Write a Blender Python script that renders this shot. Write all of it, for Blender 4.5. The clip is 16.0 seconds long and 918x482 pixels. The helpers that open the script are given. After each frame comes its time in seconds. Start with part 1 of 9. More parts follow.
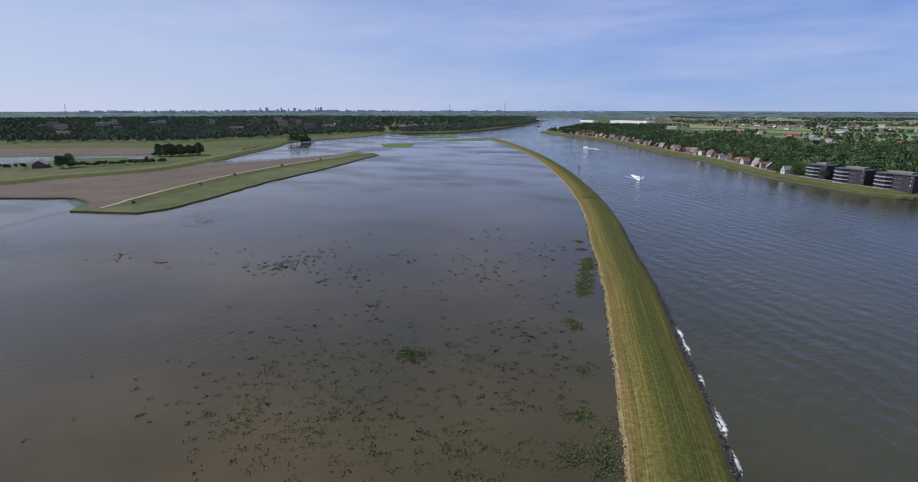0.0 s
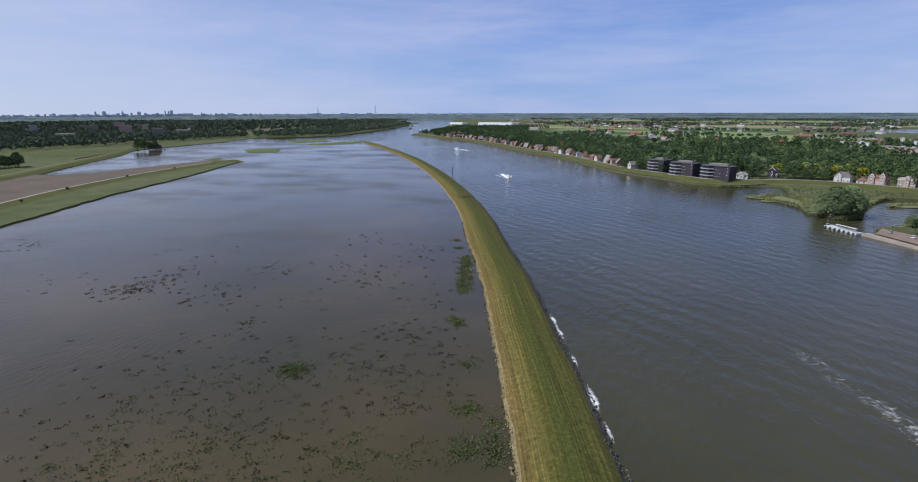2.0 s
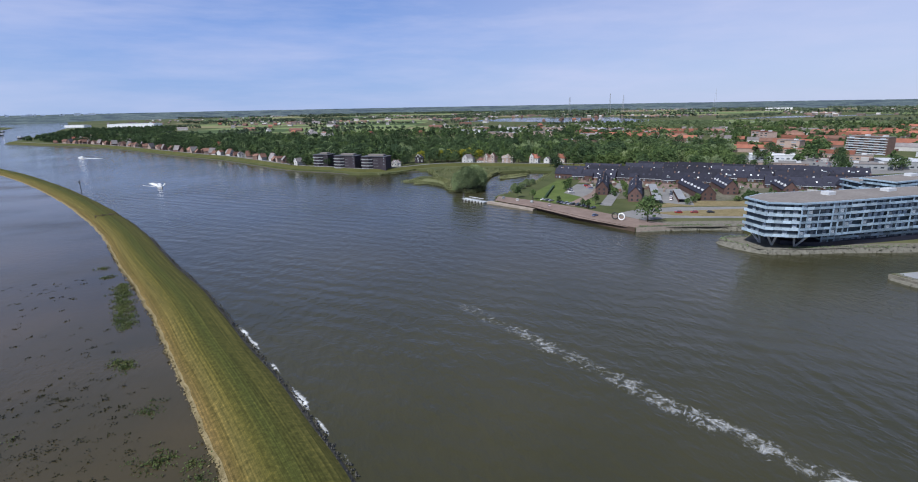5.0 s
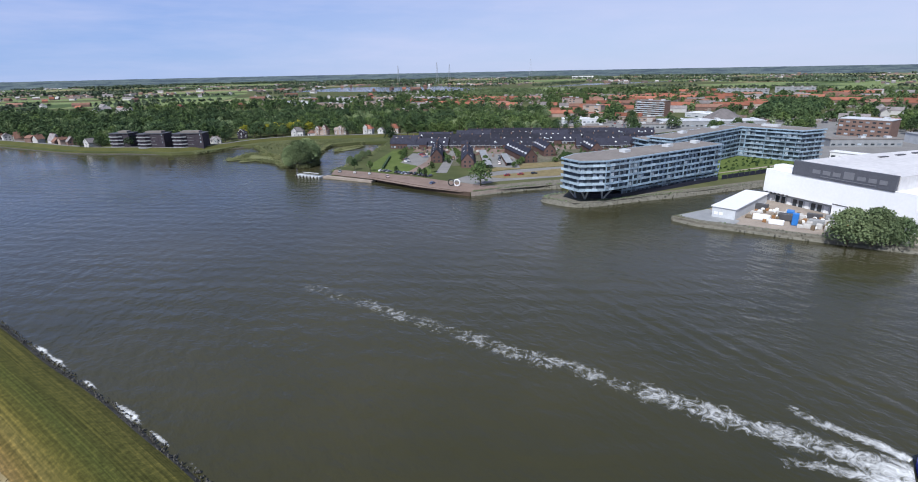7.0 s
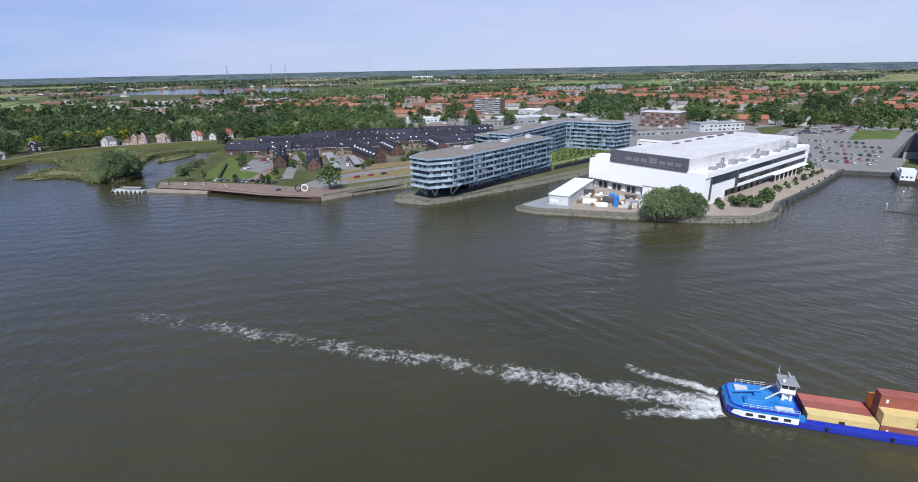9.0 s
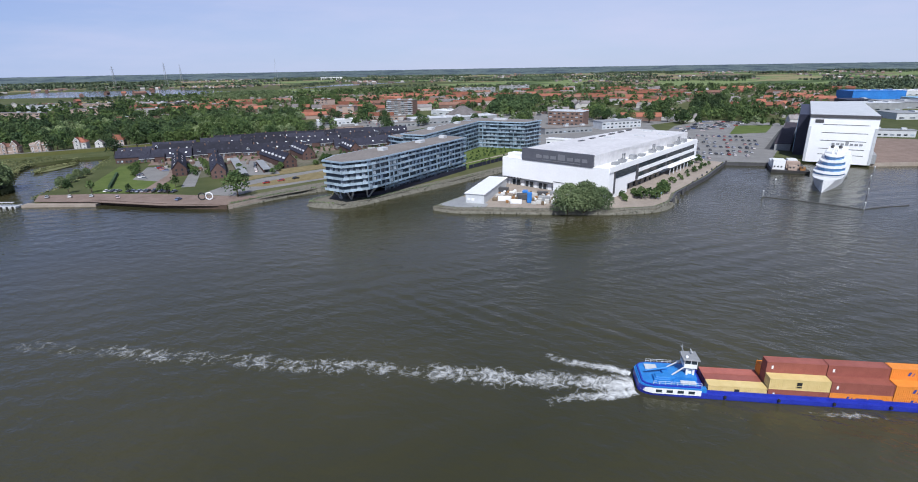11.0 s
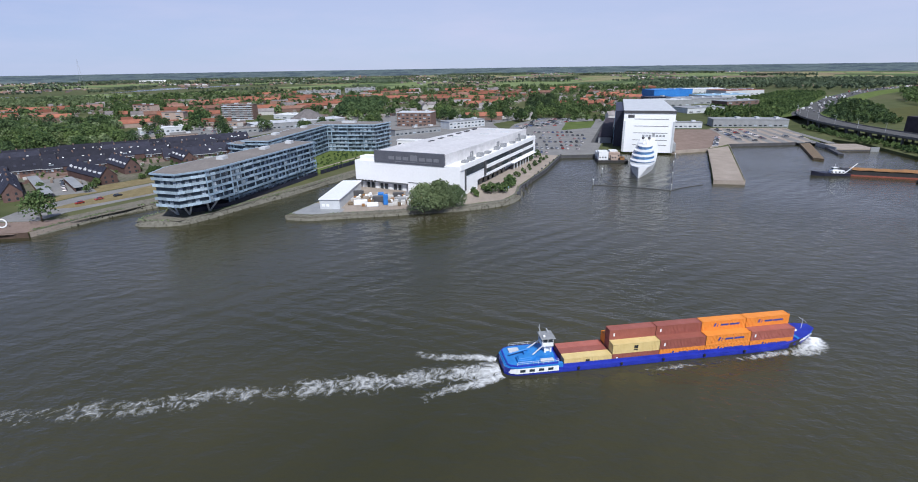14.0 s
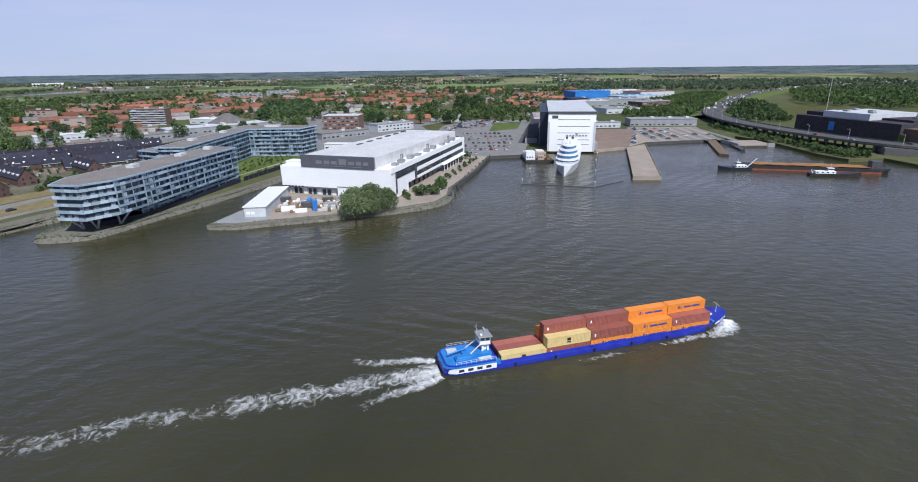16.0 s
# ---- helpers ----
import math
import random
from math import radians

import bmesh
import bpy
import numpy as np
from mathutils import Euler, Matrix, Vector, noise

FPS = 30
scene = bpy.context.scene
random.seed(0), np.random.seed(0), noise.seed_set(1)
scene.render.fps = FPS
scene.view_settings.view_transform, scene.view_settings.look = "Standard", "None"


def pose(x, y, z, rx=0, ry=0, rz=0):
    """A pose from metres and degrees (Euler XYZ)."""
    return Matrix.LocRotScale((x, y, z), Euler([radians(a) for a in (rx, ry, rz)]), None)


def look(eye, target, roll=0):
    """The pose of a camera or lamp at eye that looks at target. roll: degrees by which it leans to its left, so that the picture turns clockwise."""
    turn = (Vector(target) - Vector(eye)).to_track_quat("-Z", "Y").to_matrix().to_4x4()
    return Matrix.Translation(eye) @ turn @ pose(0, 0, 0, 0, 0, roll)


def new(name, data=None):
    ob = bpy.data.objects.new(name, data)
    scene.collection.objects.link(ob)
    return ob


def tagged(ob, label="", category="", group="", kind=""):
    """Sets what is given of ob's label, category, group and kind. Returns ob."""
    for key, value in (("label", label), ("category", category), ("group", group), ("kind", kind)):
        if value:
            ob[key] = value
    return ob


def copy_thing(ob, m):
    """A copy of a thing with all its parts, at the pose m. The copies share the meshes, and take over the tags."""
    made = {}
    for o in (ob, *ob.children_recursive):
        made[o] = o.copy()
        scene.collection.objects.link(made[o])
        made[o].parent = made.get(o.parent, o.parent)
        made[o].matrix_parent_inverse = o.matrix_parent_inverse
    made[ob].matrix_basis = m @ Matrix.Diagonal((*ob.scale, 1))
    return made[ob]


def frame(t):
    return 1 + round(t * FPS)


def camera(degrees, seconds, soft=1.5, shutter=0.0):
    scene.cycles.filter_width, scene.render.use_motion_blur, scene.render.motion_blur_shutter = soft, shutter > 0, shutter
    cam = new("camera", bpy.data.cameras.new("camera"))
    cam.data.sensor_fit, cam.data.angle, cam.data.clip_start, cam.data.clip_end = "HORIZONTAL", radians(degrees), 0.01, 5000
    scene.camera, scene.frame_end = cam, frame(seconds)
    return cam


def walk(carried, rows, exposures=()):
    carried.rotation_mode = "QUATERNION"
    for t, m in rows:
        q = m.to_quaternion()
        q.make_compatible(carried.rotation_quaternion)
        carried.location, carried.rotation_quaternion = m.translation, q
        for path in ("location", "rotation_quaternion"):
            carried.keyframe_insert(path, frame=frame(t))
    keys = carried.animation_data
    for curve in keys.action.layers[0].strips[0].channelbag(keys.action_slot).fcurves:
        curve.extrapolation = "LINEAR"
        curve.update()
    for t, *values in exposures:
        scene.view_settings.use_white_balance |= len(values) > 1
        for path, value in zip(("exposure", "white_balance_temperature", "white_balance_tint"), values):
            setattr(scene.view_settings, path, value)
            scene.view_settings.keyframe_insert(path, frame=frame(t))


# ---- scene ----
EYE = (0.0, 0.0, 70.5)
cam = camera(83.7, 16.0, 1.0)
PATH = [
    (0, (-48.094, 84.021, 45.449), 0.01),
    (0.5, (-44.859, 85.806, 45.499), 0.01),
    (1, (-40.389, 88.029, 45.606), -0.00),
    (1.5, (-34.711, 90.465, 45.775), -0.11),
    (2, (-26.549, 93.218, 45.892), -0.21),
    (2.5, (-15.722, 95.611, 45.772), -0.34),
    (3, (-6.890, 96.652, 45.785), -0.56),
    (3.5, (2.738, 96.817, 45.621), -0.58),
    (4, (12.223, 96.048, 45.493), -0.79),
    (4.5, (23.806, 93.823, 45.388), -0.90),
    (7, (58.352, 74.769, 38.803), -1.14),
    (7.5, (67.507, 66.446, 38.443), -0.89),
    (8, (73.349, 59.864, 38.310), -1.05),
    (8.5, (75.581, 57.024, 38.317), -1.11),
    (11, (85.282, 41.046, 38.217), -1.00),
    (11.5, (87.068, 37.101, 38.210), -0.97),
    (12, (89.021, 32.172, 38.247), -0.98),
    (12.5, (90.445, 27.874, 38.207), -0.94),
    (13, (91.717, 23.358, 38.213), -0.95),
    (13.5, (92.655, 19.253, 38.182), -0.90),
    (14, (93.379, 15.264, 38.138), -0.88),
    (14.5, (93.895, 11.753, 38.166), -0.82),
    (15, (94.306, 7.965, 38.205), -0.90),
    (15.5, (94.530, 5.044, 38.273), -0.93),
    (16, (94.659, 2.412, 38.346), -0.76),
]
walk(cam, [(t, look(EYE, target, roll)) for t, target, roll in PATH], [(0, 0.08, 6150, 10), (2, 0.11, 6150, 10), (4.5, 0.18, 6150, 10), (7, 0.28, 6150, 10), (8.5, 0.28, 6150, 10), (11, 0.20, 6150, 10), (16, 0.16, 6150, 10)])

# ---- light ----
SUN_YAW, SUN_UP = 116.0, 49.0
to_sun = Vector((-math.sin(radians(SUN_YAW)) * math.cos(radians(SUN_UP)), math.cos(radians(SUN_YAW)) * math.cos(radians(SUN_UP)), math.sin(radians(SUN_UP))))
world = bpy.data.worlds.new("sky")
scene.world = world
world.use_nodes = True
wn, wl = world.node_tree.nodes, world.node_tree.links
sky = wn.new("ShaderNodeTexSky")
sky.sky_type, sky.sun_disc = "NISHITA", False
sky.sun_elevation, sky.sun_rotation = radians(SUN_UP), radians(-SUN_YAW)
sky.air_density, sky.dust_density, sky.ozone_density = 1.0, 0.0, 4.0
# a thin veil of high haze whitens the sky towards the horizon, with faint streaks of cirrus
way = wn.new("ShaderNodeTexCoord")
sepw = wn.new("ShaderNodeSeparateXYZ")
wl.new(way.outputs["Generated"], sepw.inputs[0])
veil = wn.new("ShaderNodeValToRGB")
for el, (p, c) in zip((veil.color_ramp.elements[0], veil.color_ramp.elements[1], veil.color_ramp.elements.new(0.12), veil.color_ramp.elements.new(0.35)),
                      ((0.0, (5.2, 5.6, 7.2)), (1.0, (0.6, 1.25, 3.2)), (0.12, (3.9, 4.6, 7.0)), (0.35, (1.2, 2.15, 4.9)))):
    el.position, el.color = p, (*c, 1)
wl.new(sepw.outputs["Z"], veil.inputs[0])
cir = wn.new("ShaderNodeTexNoise")
cir.inputs["Scale"].default_value, cir.inputs["Detail"].default_value, cir.inputs["Roughness"].default_value = 2.2, 6, 0.6
cmap = wn.new("ShaderNodeMapping")
cmap.inputs["Scale"].default_value = (1, 1.6, 7)
wl.new(way.outputs["Generated"], cmap.inputs["Vector"])
wl.new(cmap.outputs[0], cir.inputs["Vector"])
cr = wn.new("ShaderNodeValToRGB")
cr.color_ramp.elements[0].position, cr.color_ramp.elements[1].position = 0.42, 0.75
cr.color_ramp.elements[1].color = (0.5, 0.5, 0.5, 1)
wl.new(cir.outputs["Fac"], cr.inputs[0])
# the sky is bluest at a right angle to the sun
deep = wn.new("ShaderNodeValToRGB")
deep.color_ramp.elements[0].position, deep.color_ramp.elements[1].position = 0.2, 1.0
deep.color_ramp.elements[0].color, deep.color_ramp.elements[1].color = (1, 1, 1, 1), (0.53, 0.70, 0.92, 1)
wl.new(sepw.outputs["Y"], deep.inputs[0])
pale = wn.new("ShaderNodeMapRange")
pale.inputs["From Min"].default_value, pale.inputs["From Max"].default_value = -0.2, -0.95
pale.inputs["To Min"].default_value, pale.inputs["To Max"].default_value = 0.0, 0.6
wl.new(sepw.outputs["X"], pale.inputs[0])
tint = wn.new("ShaderNodeMix")
tint.data_type, tint.blend_type = "RGBA", "MULTIPLY"
tint.inputs[0].default_value = 1.0
wl.new(veil.outputs[0], tint.inputs[6])
wl.new(deep.outputs[0], tint.inputs[7])
blend = wn.new("ShaderNodeMix")
blend.data_type = "RGBA"
blend.inputs[0].default_value = 0.9
wl.new(sky.outputs[0], blend.inputs[6])
whiten = wn.new("ShaderNodeMix")
whiten.data_type = "RGBA"
low = wn.new("ShaderNodeMapRange")
low.inputs["From Min"].default_value, low.inputs["From Max"].default_value = 0.12, 0.5
low.inputs["To Min"].default_value, low.inputs["To Max"].default_value = 1.0, 0.12
wl.new(sepw.outputs["Z"], low.inputs[0])
palelow = wn.new("ShaderNodeMath")
palelow.operation = "MULTIPLY"
wl.new(pale.outputs[0], palelow.inputs[0])
wl.new(low.outputs[0], palelow.inputs[1])
wl.new(palelow.outputs[0], whiten.inputs[0])
wl.new(tint.outputs[2], whiten.inputs[6])
whiten.inputs[7].default_value = (5.3, 5.85, 7.3, 1)
# thin grey-white cloud lies over the eastern half, a little bluer at the horizon
east = wn.new("ShaderNodeMapRange")
east.inputs["From Min"].default_value, east.inputs["From Max"].default_value = 0.15, 0.9
east.inputs["To Min"].default_value, east.inputs["To Max"].default_value = 0.0, 0.8
wl.new(sepw.outputs["X"], east.inputs[0])
sheet = wn.new("ShaderNodeValToRGB")
for el, (p, c) in zip((sheet.color_ramp.elements[0], sheet.color_ramp.elements[1], sheet.color_ramp.elements.new(0.05), sheet.color_ramp.elements.new(0.16), sheet.color_ramp.elements.new(0.4)),
                      ((0.0, (3.9, 4.7, 6.6)), (1.0, (0.7, 1.4, 3.6)), (0.05, (4.5, 5.05, 7.0)), (0.16, (4.8, 5.05, 7.0)), (0.4, (1.9, 2.8, 5.8)))):
    el.position, el.color = p, (*c, 1)
wl.new(sepw.outputs["Z"], sheet.inputs[0])
overcast = wn.new("ShaderNodeMix")
overcast.data_type = "RGBA"
wl.new(east.outputs[0], overcast.inputs[0])
wl.new(whiten.outputs[2], overcast.inputs[6])
wl.new(sheet.outputs[0], overcast.inputs[7])
wl.new(overcast.outputs[2], blend.inputs[7])
cloud = wn.new("ShaderNodeMix")
cloud.data_type = "RGBA"
wl.new(cr.outputs[0], cloud.inputs[0])
wl.new(blend.outputs[2], cloud.inputs[6])
cloud.inputs[7].default_value = (5.7, 5.75, 7.4, 1)
wl.new(cloud.outputs[2], wn["Background"].inputs[0])
wn["Background"].inputs[1].default_value = 0.1
sun = new("sun", bpy.data.lights.new("sun", "SUN"))
sun.data.energy, sun.data.angle, sun.data.color = 4.4, radians(0.5), (1.0, 0.975, 0.945)
sun.matrix_world = look(to_sun * 1000, (0, 0, 0))

# ---- materials ----


def material(name, color, rough=0.8, metal=0.0, ior=1.45):
    m = bpy.data.materials.new(name)
    m.use_nodes = True
    b = m.node_tree.nodes["Principled BSDF"]
    b.inputs["Base Color"].default_value = (*color, 1)
    b.inputs["Roughness"].default_value, b.inputs["Metallic"].default_value, b.inputs["IOR"].default_value = rough, metal, ior
    return m


def node(m, kind, **inputs):
    n = m.node_tree.nodes.new("ShaderNode" + kind)
    for k, v in inputs.items():
        n.inputs[k.replace("_", " ")].default_value = v
    return n


def link(m, a, b):
    m.node_tree.links.new(a, b)


def spot(m, scale, detail=4.0, space="Object", stretch=None, rough=0.55):
    """A noise value in metres of the object or of the world."""
    n = node(m, "TexNoise", Scale=scale, Detail=detail, Roughness=rough)
    if space == "World":
        src = node(m, "NewGeometry").outputs["Position"]
    else:
        src = node(m, "TexCoord").outputs["Object"]
    if stretch:
        mp = node(m, "Mapping")
        mp.inputs["Scale"].default_value = stretch
        link(m, src, mp.inputs["Vector"])
        src = mp.outputs[0]
    link(m, src, n.inputs["Vector"])
    return n.outputs["Fac"]


def ramp(m, fac, stops):
    r = node(m, "ValToRGB")
    e = r.color_ramp.elements
    while len(e) < len(stops):
        e.new(0.5)
    for el, (p, c) in zip(e, stops):
        el.position, el.color = p, (*c, 1)
    link(m, fac, r.inputs[0])
    return r.outputs[0]


def mix(m, fac, a, b, mode="MIX"):
    n = m.node_tree.nodes.new("ShaderNodeMix")
    n.data_type, n.blend_type = "RGBA", mode
    for sock, v in ((n.inputs[0], fac), (n.inputs[6], a), (n.inputs[7], b)):
        if isinstance(v, (int, float)):
            sock.default_value = v
        elif isinstance(v, tuple):
            sock.default_value = (*v, 1)
        else:
            link(m, v, sock)
    return n.outputs[2]


def colour(m, out):
    link(m, out, m.node_tree.nodes["Principled BSDF"].inputs["Base Color"])


def bump(m, height, strength=0.4, distance=0.1):
    b = node(m, "Bump", Strength=strength, Distance=distance)
    link(m, height, b.inputs["Height"])
    link(m, b.outputs[0], m.node_tree.nodes["Principled BSDF"].inputs["Normal"])


def varied(name, dark, light, scale=0.5, rough=0.8, metal=0.0, space="Object", fine=8.0, relief=0.0, random=0.0, stretch=None):
    """A surface with stains and grain between two colours, and a random tint for each object."""
    m = material(name, light, rough, metal)
    big, small = spot(m, scale, 4, space, stretch), spot(m, scale * fine, 3, space, stretch)
    f = node(m, "Math")
    f.operation = "MULTIPLY_ADD"
    link(m, small, f.inputs[0])
    f.inputs[1].default_value = 0.45
    g = node(m, "Math")
    g.operation = "MULTIPLY"
    link(m, big, g.inputs[0])
    g.inputs[1].default_value = 0.55
    link(m, g.outputs[0], f.inputs[2])
    c = ramp(m, f.outputs[0], [(0.3, dark), (0.7, light)])
    if random:
        r = node(m, "ObjectInfo").outputs["Random"]
        h = node(m, "HueSaturation")
        t = node(m, "MapRange", To_Min=1 - random, To_Max=1 + random)
        link(m, r, t.inputs[0])
        link(m, t.outputs[0], h.inputs["Value"])
        link(m, c, h.inputs["Color"])
        c = h.outputs[0]
    if rough > 0.84:
        m.node_tree.nodes["Principled BSDF"].inputs["Specular IOR Level"].default_value = 0.15
    colour(m, c)
    if relief:
        bump(m, small, 0.5, relief)
    return m


# water: turbid brown with small wind waves
WATER = material("turbid_river_water", (0.05, 0.045, 0.026), 0.07, 0.0, 1.33)
colour(WATER, ramp(WATER, spot(WATER, 0.006, 5, "World"), [(0.35, (0.033, 0.033, 0.016)), (0.65, (0.055, 0.051, 0.026))]))
w1, w2 = spot(WATER, 0.34, 5, "World", (1, 0.55, 1), 0.55), spot(WATER, 0.03, 3, "World", (1, 0.35, 1))
wv = node(WATER, "TexWave", Scale=0.032, Distortion=4.5, Detail=2.0, Detail_Scale=1.1)
wmap = node(WATER, "Mapping")
wmap.inputs["Rotation"].default_value = (0, 0, radians(-45))
link(WATER, node(WATER, "NewGeometry").outputs["Position"], wmap.inputs["Vector"])
link(WATER, wmap.outputs[0], wv.inputs["Vector"])
calm = ramp(WATER, spot(WATER, 0.008, 3, "World"), [(0.38, (0.12, 0.12, 0.12)), (0.62, (1, 1, 1))])
wmul = node(WATER, "Math")
wmul.operation = "MULTIPLY"
link(WATER, wv.outputs["Fac"], wmul.inputs[0])
link(WATER, calm, wmul.inputs[1])
terms = []
gust = ramp(WATER, spot(WATER, 0.011, 4, "World", (1, 0.7, 1)), [(0.36, (0.45, 0.45, 0.45)), (0.64, (1.1, 1.1, 1.1))])
wgust = node(WATER, "Math")
wgust.operation = "MULTIPLY"
link(WATER, w1, wgust.inputs[0])
link(WATER, gust, wgust.inputs[1])
for out, gain in ((wgust.outputs[0], 2.3), (w2, 0.9), (wmul.outputs[0], 0.6)):
    k = node(WATER, "Math")
    k.operation = "MULTIPLY"
    k.inputs[1].default_value = gain
    link(WATER, out, k.inputs[0])
    terms.append(k.outputs[0])
wsum, wsum2 = node(WATER, "Math"), node(WATER, "Math")
link(WATER, terms[0], wsum.inputs[0])
link(WATER, terms[1], wsum.inputs[1])
link(WATER, wsum.outputs[0], wsum2.inputs[0])
link(WATER, terms[2], wsum2.inputs[1])
bump(WATER, wsum2.outputs[0], 0.6, 0.4)
# the flood over the meadow: browner and calmer
FLOOD = material("brown_flood_water", (0.05, 0.04, 0.02), 0.08, 0.0, 1.33)
colour(FLOOD, ramp(FLOOD, spot(FLOOD, 0.012, 5, "World"), [(0.32, (0.04, 0.036, 0.018)), (0.5, (0.057, 0.046, 0.022)), (0.68, (0.08, 0.06, 0.029))]))
link(FLOOD, ramp(FLOOD, spot(FLOOD, 0.009, 4, "World", (1, 1.6, 1)), [(0.38, (0.04, 0.04, 0.04)), (0.62, (0.26, 0.26, 0.26))]), FLOOD.node_tree.nodes["Principled BSDF"].inputs["Roughness"])
bump(FLOOD, spot(FLOOD, 0.55, 4, "World", (1, 0.5, 1)), 0.5, 0.16)

# farmland: a patchwork of meadows
FIELD = material("meadow_patchwork", (0.08, 0.12, 0.03), 0.95)
vor = node(FIELD, "TexVoronoi", Scale=0.006)
link(FIELD, node(FIELD, "NewGeometry").outputs["Position"], vor.inputs["Vector"])
sep = node(FIELD, "SeparateColor")
link(FIELD, vor.outputs["Color"], sep.inputs[0])
plots = ramp(FIELD, sep.outputs[0], [(0.0, (0.055, 0.07, 0.026)), (0.35, (0.072, 0.09, 0.034)), (0.7, (0.095, 0.11, 0.046)), (1.0, (0.12, 0.115, 0.062))])
colour(FIELD, mix(FIELD, 0.6, plots, ramp(FIELD, spot(FIELD, 0.05, 6, "World"), [(0.3, (0.048, 0.06, 0.022)), (0.7, (0.11, 0.115, 0.052))])))

GRASS = material("mown_dike_grass", (0.1, 0.1, 0.03), 0.95)
for m_ in (FIELD, GRASS):
    m_.node_tree.nodes["Principled BSDF"].inputs["Specular IOR Level"].default_value = 0.15
guv = node(GRASS, "UVMap")
gmap = node(GRASS, "Mapping")
gmap.inputs["Scale"].default_value = (2.4, 0.02, 1)
link(GRASS, guv.outputs[0], gmap.inputs["Vector"])
rows_ = node(GRASS, "TexNoise", Scale=1.0, Detail=5.0, Roughness=0.65)
link(GRASS, gmap.outputs[0], rows_.inputs["Vector"])
gsep = node(GRASS, "SeparateXYZ")
link(GRASS, guv.outputs[0], gsep.inputs[0])
gacr = node(GRASS, "MapRange", From_Min=-11.0, From_Max=11.0)
link(GRASS, gsep.outputs["X"], gacr.inputs[0])
zones = ramp(GRASS, gacr.outputs[0], [(0.0, (0.17, 0.12, 0.055)), (0.14, (0.115, 0.09, 0.03)), (0.2, (0.125, 0.105, 0.036)), (0.34, (0.088, 0.082, 0.022)), (0.5, (0.062, 0.07, 0.019)), (0.62, (0.078, 0.08, 0.022)), (0.8, (0.09, 0.088, 0.026)), (1.0, (0.07, 0.068, 0.022))])
streak = ramp(GRASS, rows_.outputs["Fac"], [(0.25, (0.45, 0.48, 0.4)), (0.5, (0.95, 0.95, 0.9)), (0.75, (1.7, 1.55, 1.35))])
patchy = ramp(GRASS, spot(GRASS, 0.9, 6, "World", None, 0.75), [(0.3, (0.5, 0.53, 0.5)), (0.55, (1.0, 1.0, 0.95)), (0.72, (1.75, 1.6, 1.45))])
colour(GRASS, mix(GRASS, 1.0, mix(GRASS, 1.0, zones, streak, "MULTIPLY"), patchy, "MULTIPLY"))
bump(GRASS, spot(GRASS, 2.0, 5, "World"), 0.6, 0.15)
OLIVE = varied("rough_olive_bank_grass", (0.054, 0.06, 0.018), (0.098, 0.099, 0.034), 0.06, 0.95, space="World", fine=14)
WINTERGREEN = varied("long_green_dike_grass", (0.055, 0.066, 0.02), (0.102, 0.108, 0.036), 0.05, 0.95, space="World", fine=14)
LAWN = varied("green_lawn", (0.06, 0.09, 0.022), (0.125, 0.16, 0.048), 0.1, 0.95, space="World", fine=10)
DRYGRASS = varied("dry_straw_grass", (0.13, 0.105, 0.05), (0.26, 0.215, 0.12), 0.3, 0.95, space="World", fine=6)
MUD = varied("bare_silt_field", (0.082, 0.066, 0.053), (0.145, 0.115, 0.09), 0.03, 0.95, space="World", fine=12)
STONE = varied("dark_riprap", (0.03, 0.03, 0.027), (0.12, 0.115, 0.10), 0.6, 0.9, space="World", fine=5, relief=0.2)
RUBBLE = varied("pale_rubble", (0.085, 0.08, 0.065), (0.23, 0.215, 0.175), 0.5, 0.95, space="World", fine=5, relief=0.2)
PAVING = varied("red_brown_paving", (0.15, 0.11, 0.092), (0.26, 0.20, 0.17), 0.15, 0.9, space="World", fine=10)
DARKROAD = varied("dark_asphalt", (0.06, 0.06, 0.062), (0.12, 0.12, 0.12), 0.1, 0.9, space="World", fine=12)
ASPHALT = varied("grey_asphalt", (0.15, 0.15, 0.148), (0.25, 0.245, 0.24), 0.1, 0.9, space="World", fine=12)
GARDEN = varied("gardens_and_paving", (0.05, 0.062, 0.026), (0.19, 0.17, 0.14), 0.09, 0.95, space="World", fine=5)
SHEETPILE = varied("rusty_sheet_piling", (0.05, 0.036, 0.03), (0.12, 0.085, 0.065), 0.4, 0.85, space="World", fine=6)
OLDCONCRETE = varied("weathered_concrete", (0.10, 0.10, 0.10), (0.19, 0.185, 0.18), 0.15, 0.9, space="World", fine=8)
PALESTONE = varied("pale_riprap", (0.075, 0.075, 0.06), (0.21, 0.20, 0.17), 0.7, 0.95, space="World", fine=5, relief=0.15)
CONCRETE = varied("pale_concrete", (0.23, 0.195, 0.165), (0.37, 0.32, 0.275), 0.12, 0.9, space="World", fine=10)
WHITE = varied("white_cladding", (0.78, 0.79, 0.80), (0.86, 0.87, 0.88), 0.1, 0.55)
ROOFGREY = varied("grey_bitumen_roof", (0.16, 0.145, 0.135), (0.25, 0.23, 0.215), 0.08, 0.9)
DARKTILE = varied("black_slate_roof", (0.016, 0.017, 0.027), (0.036, 0.037, 0.054), 0.3, 0.75, random=0.35)
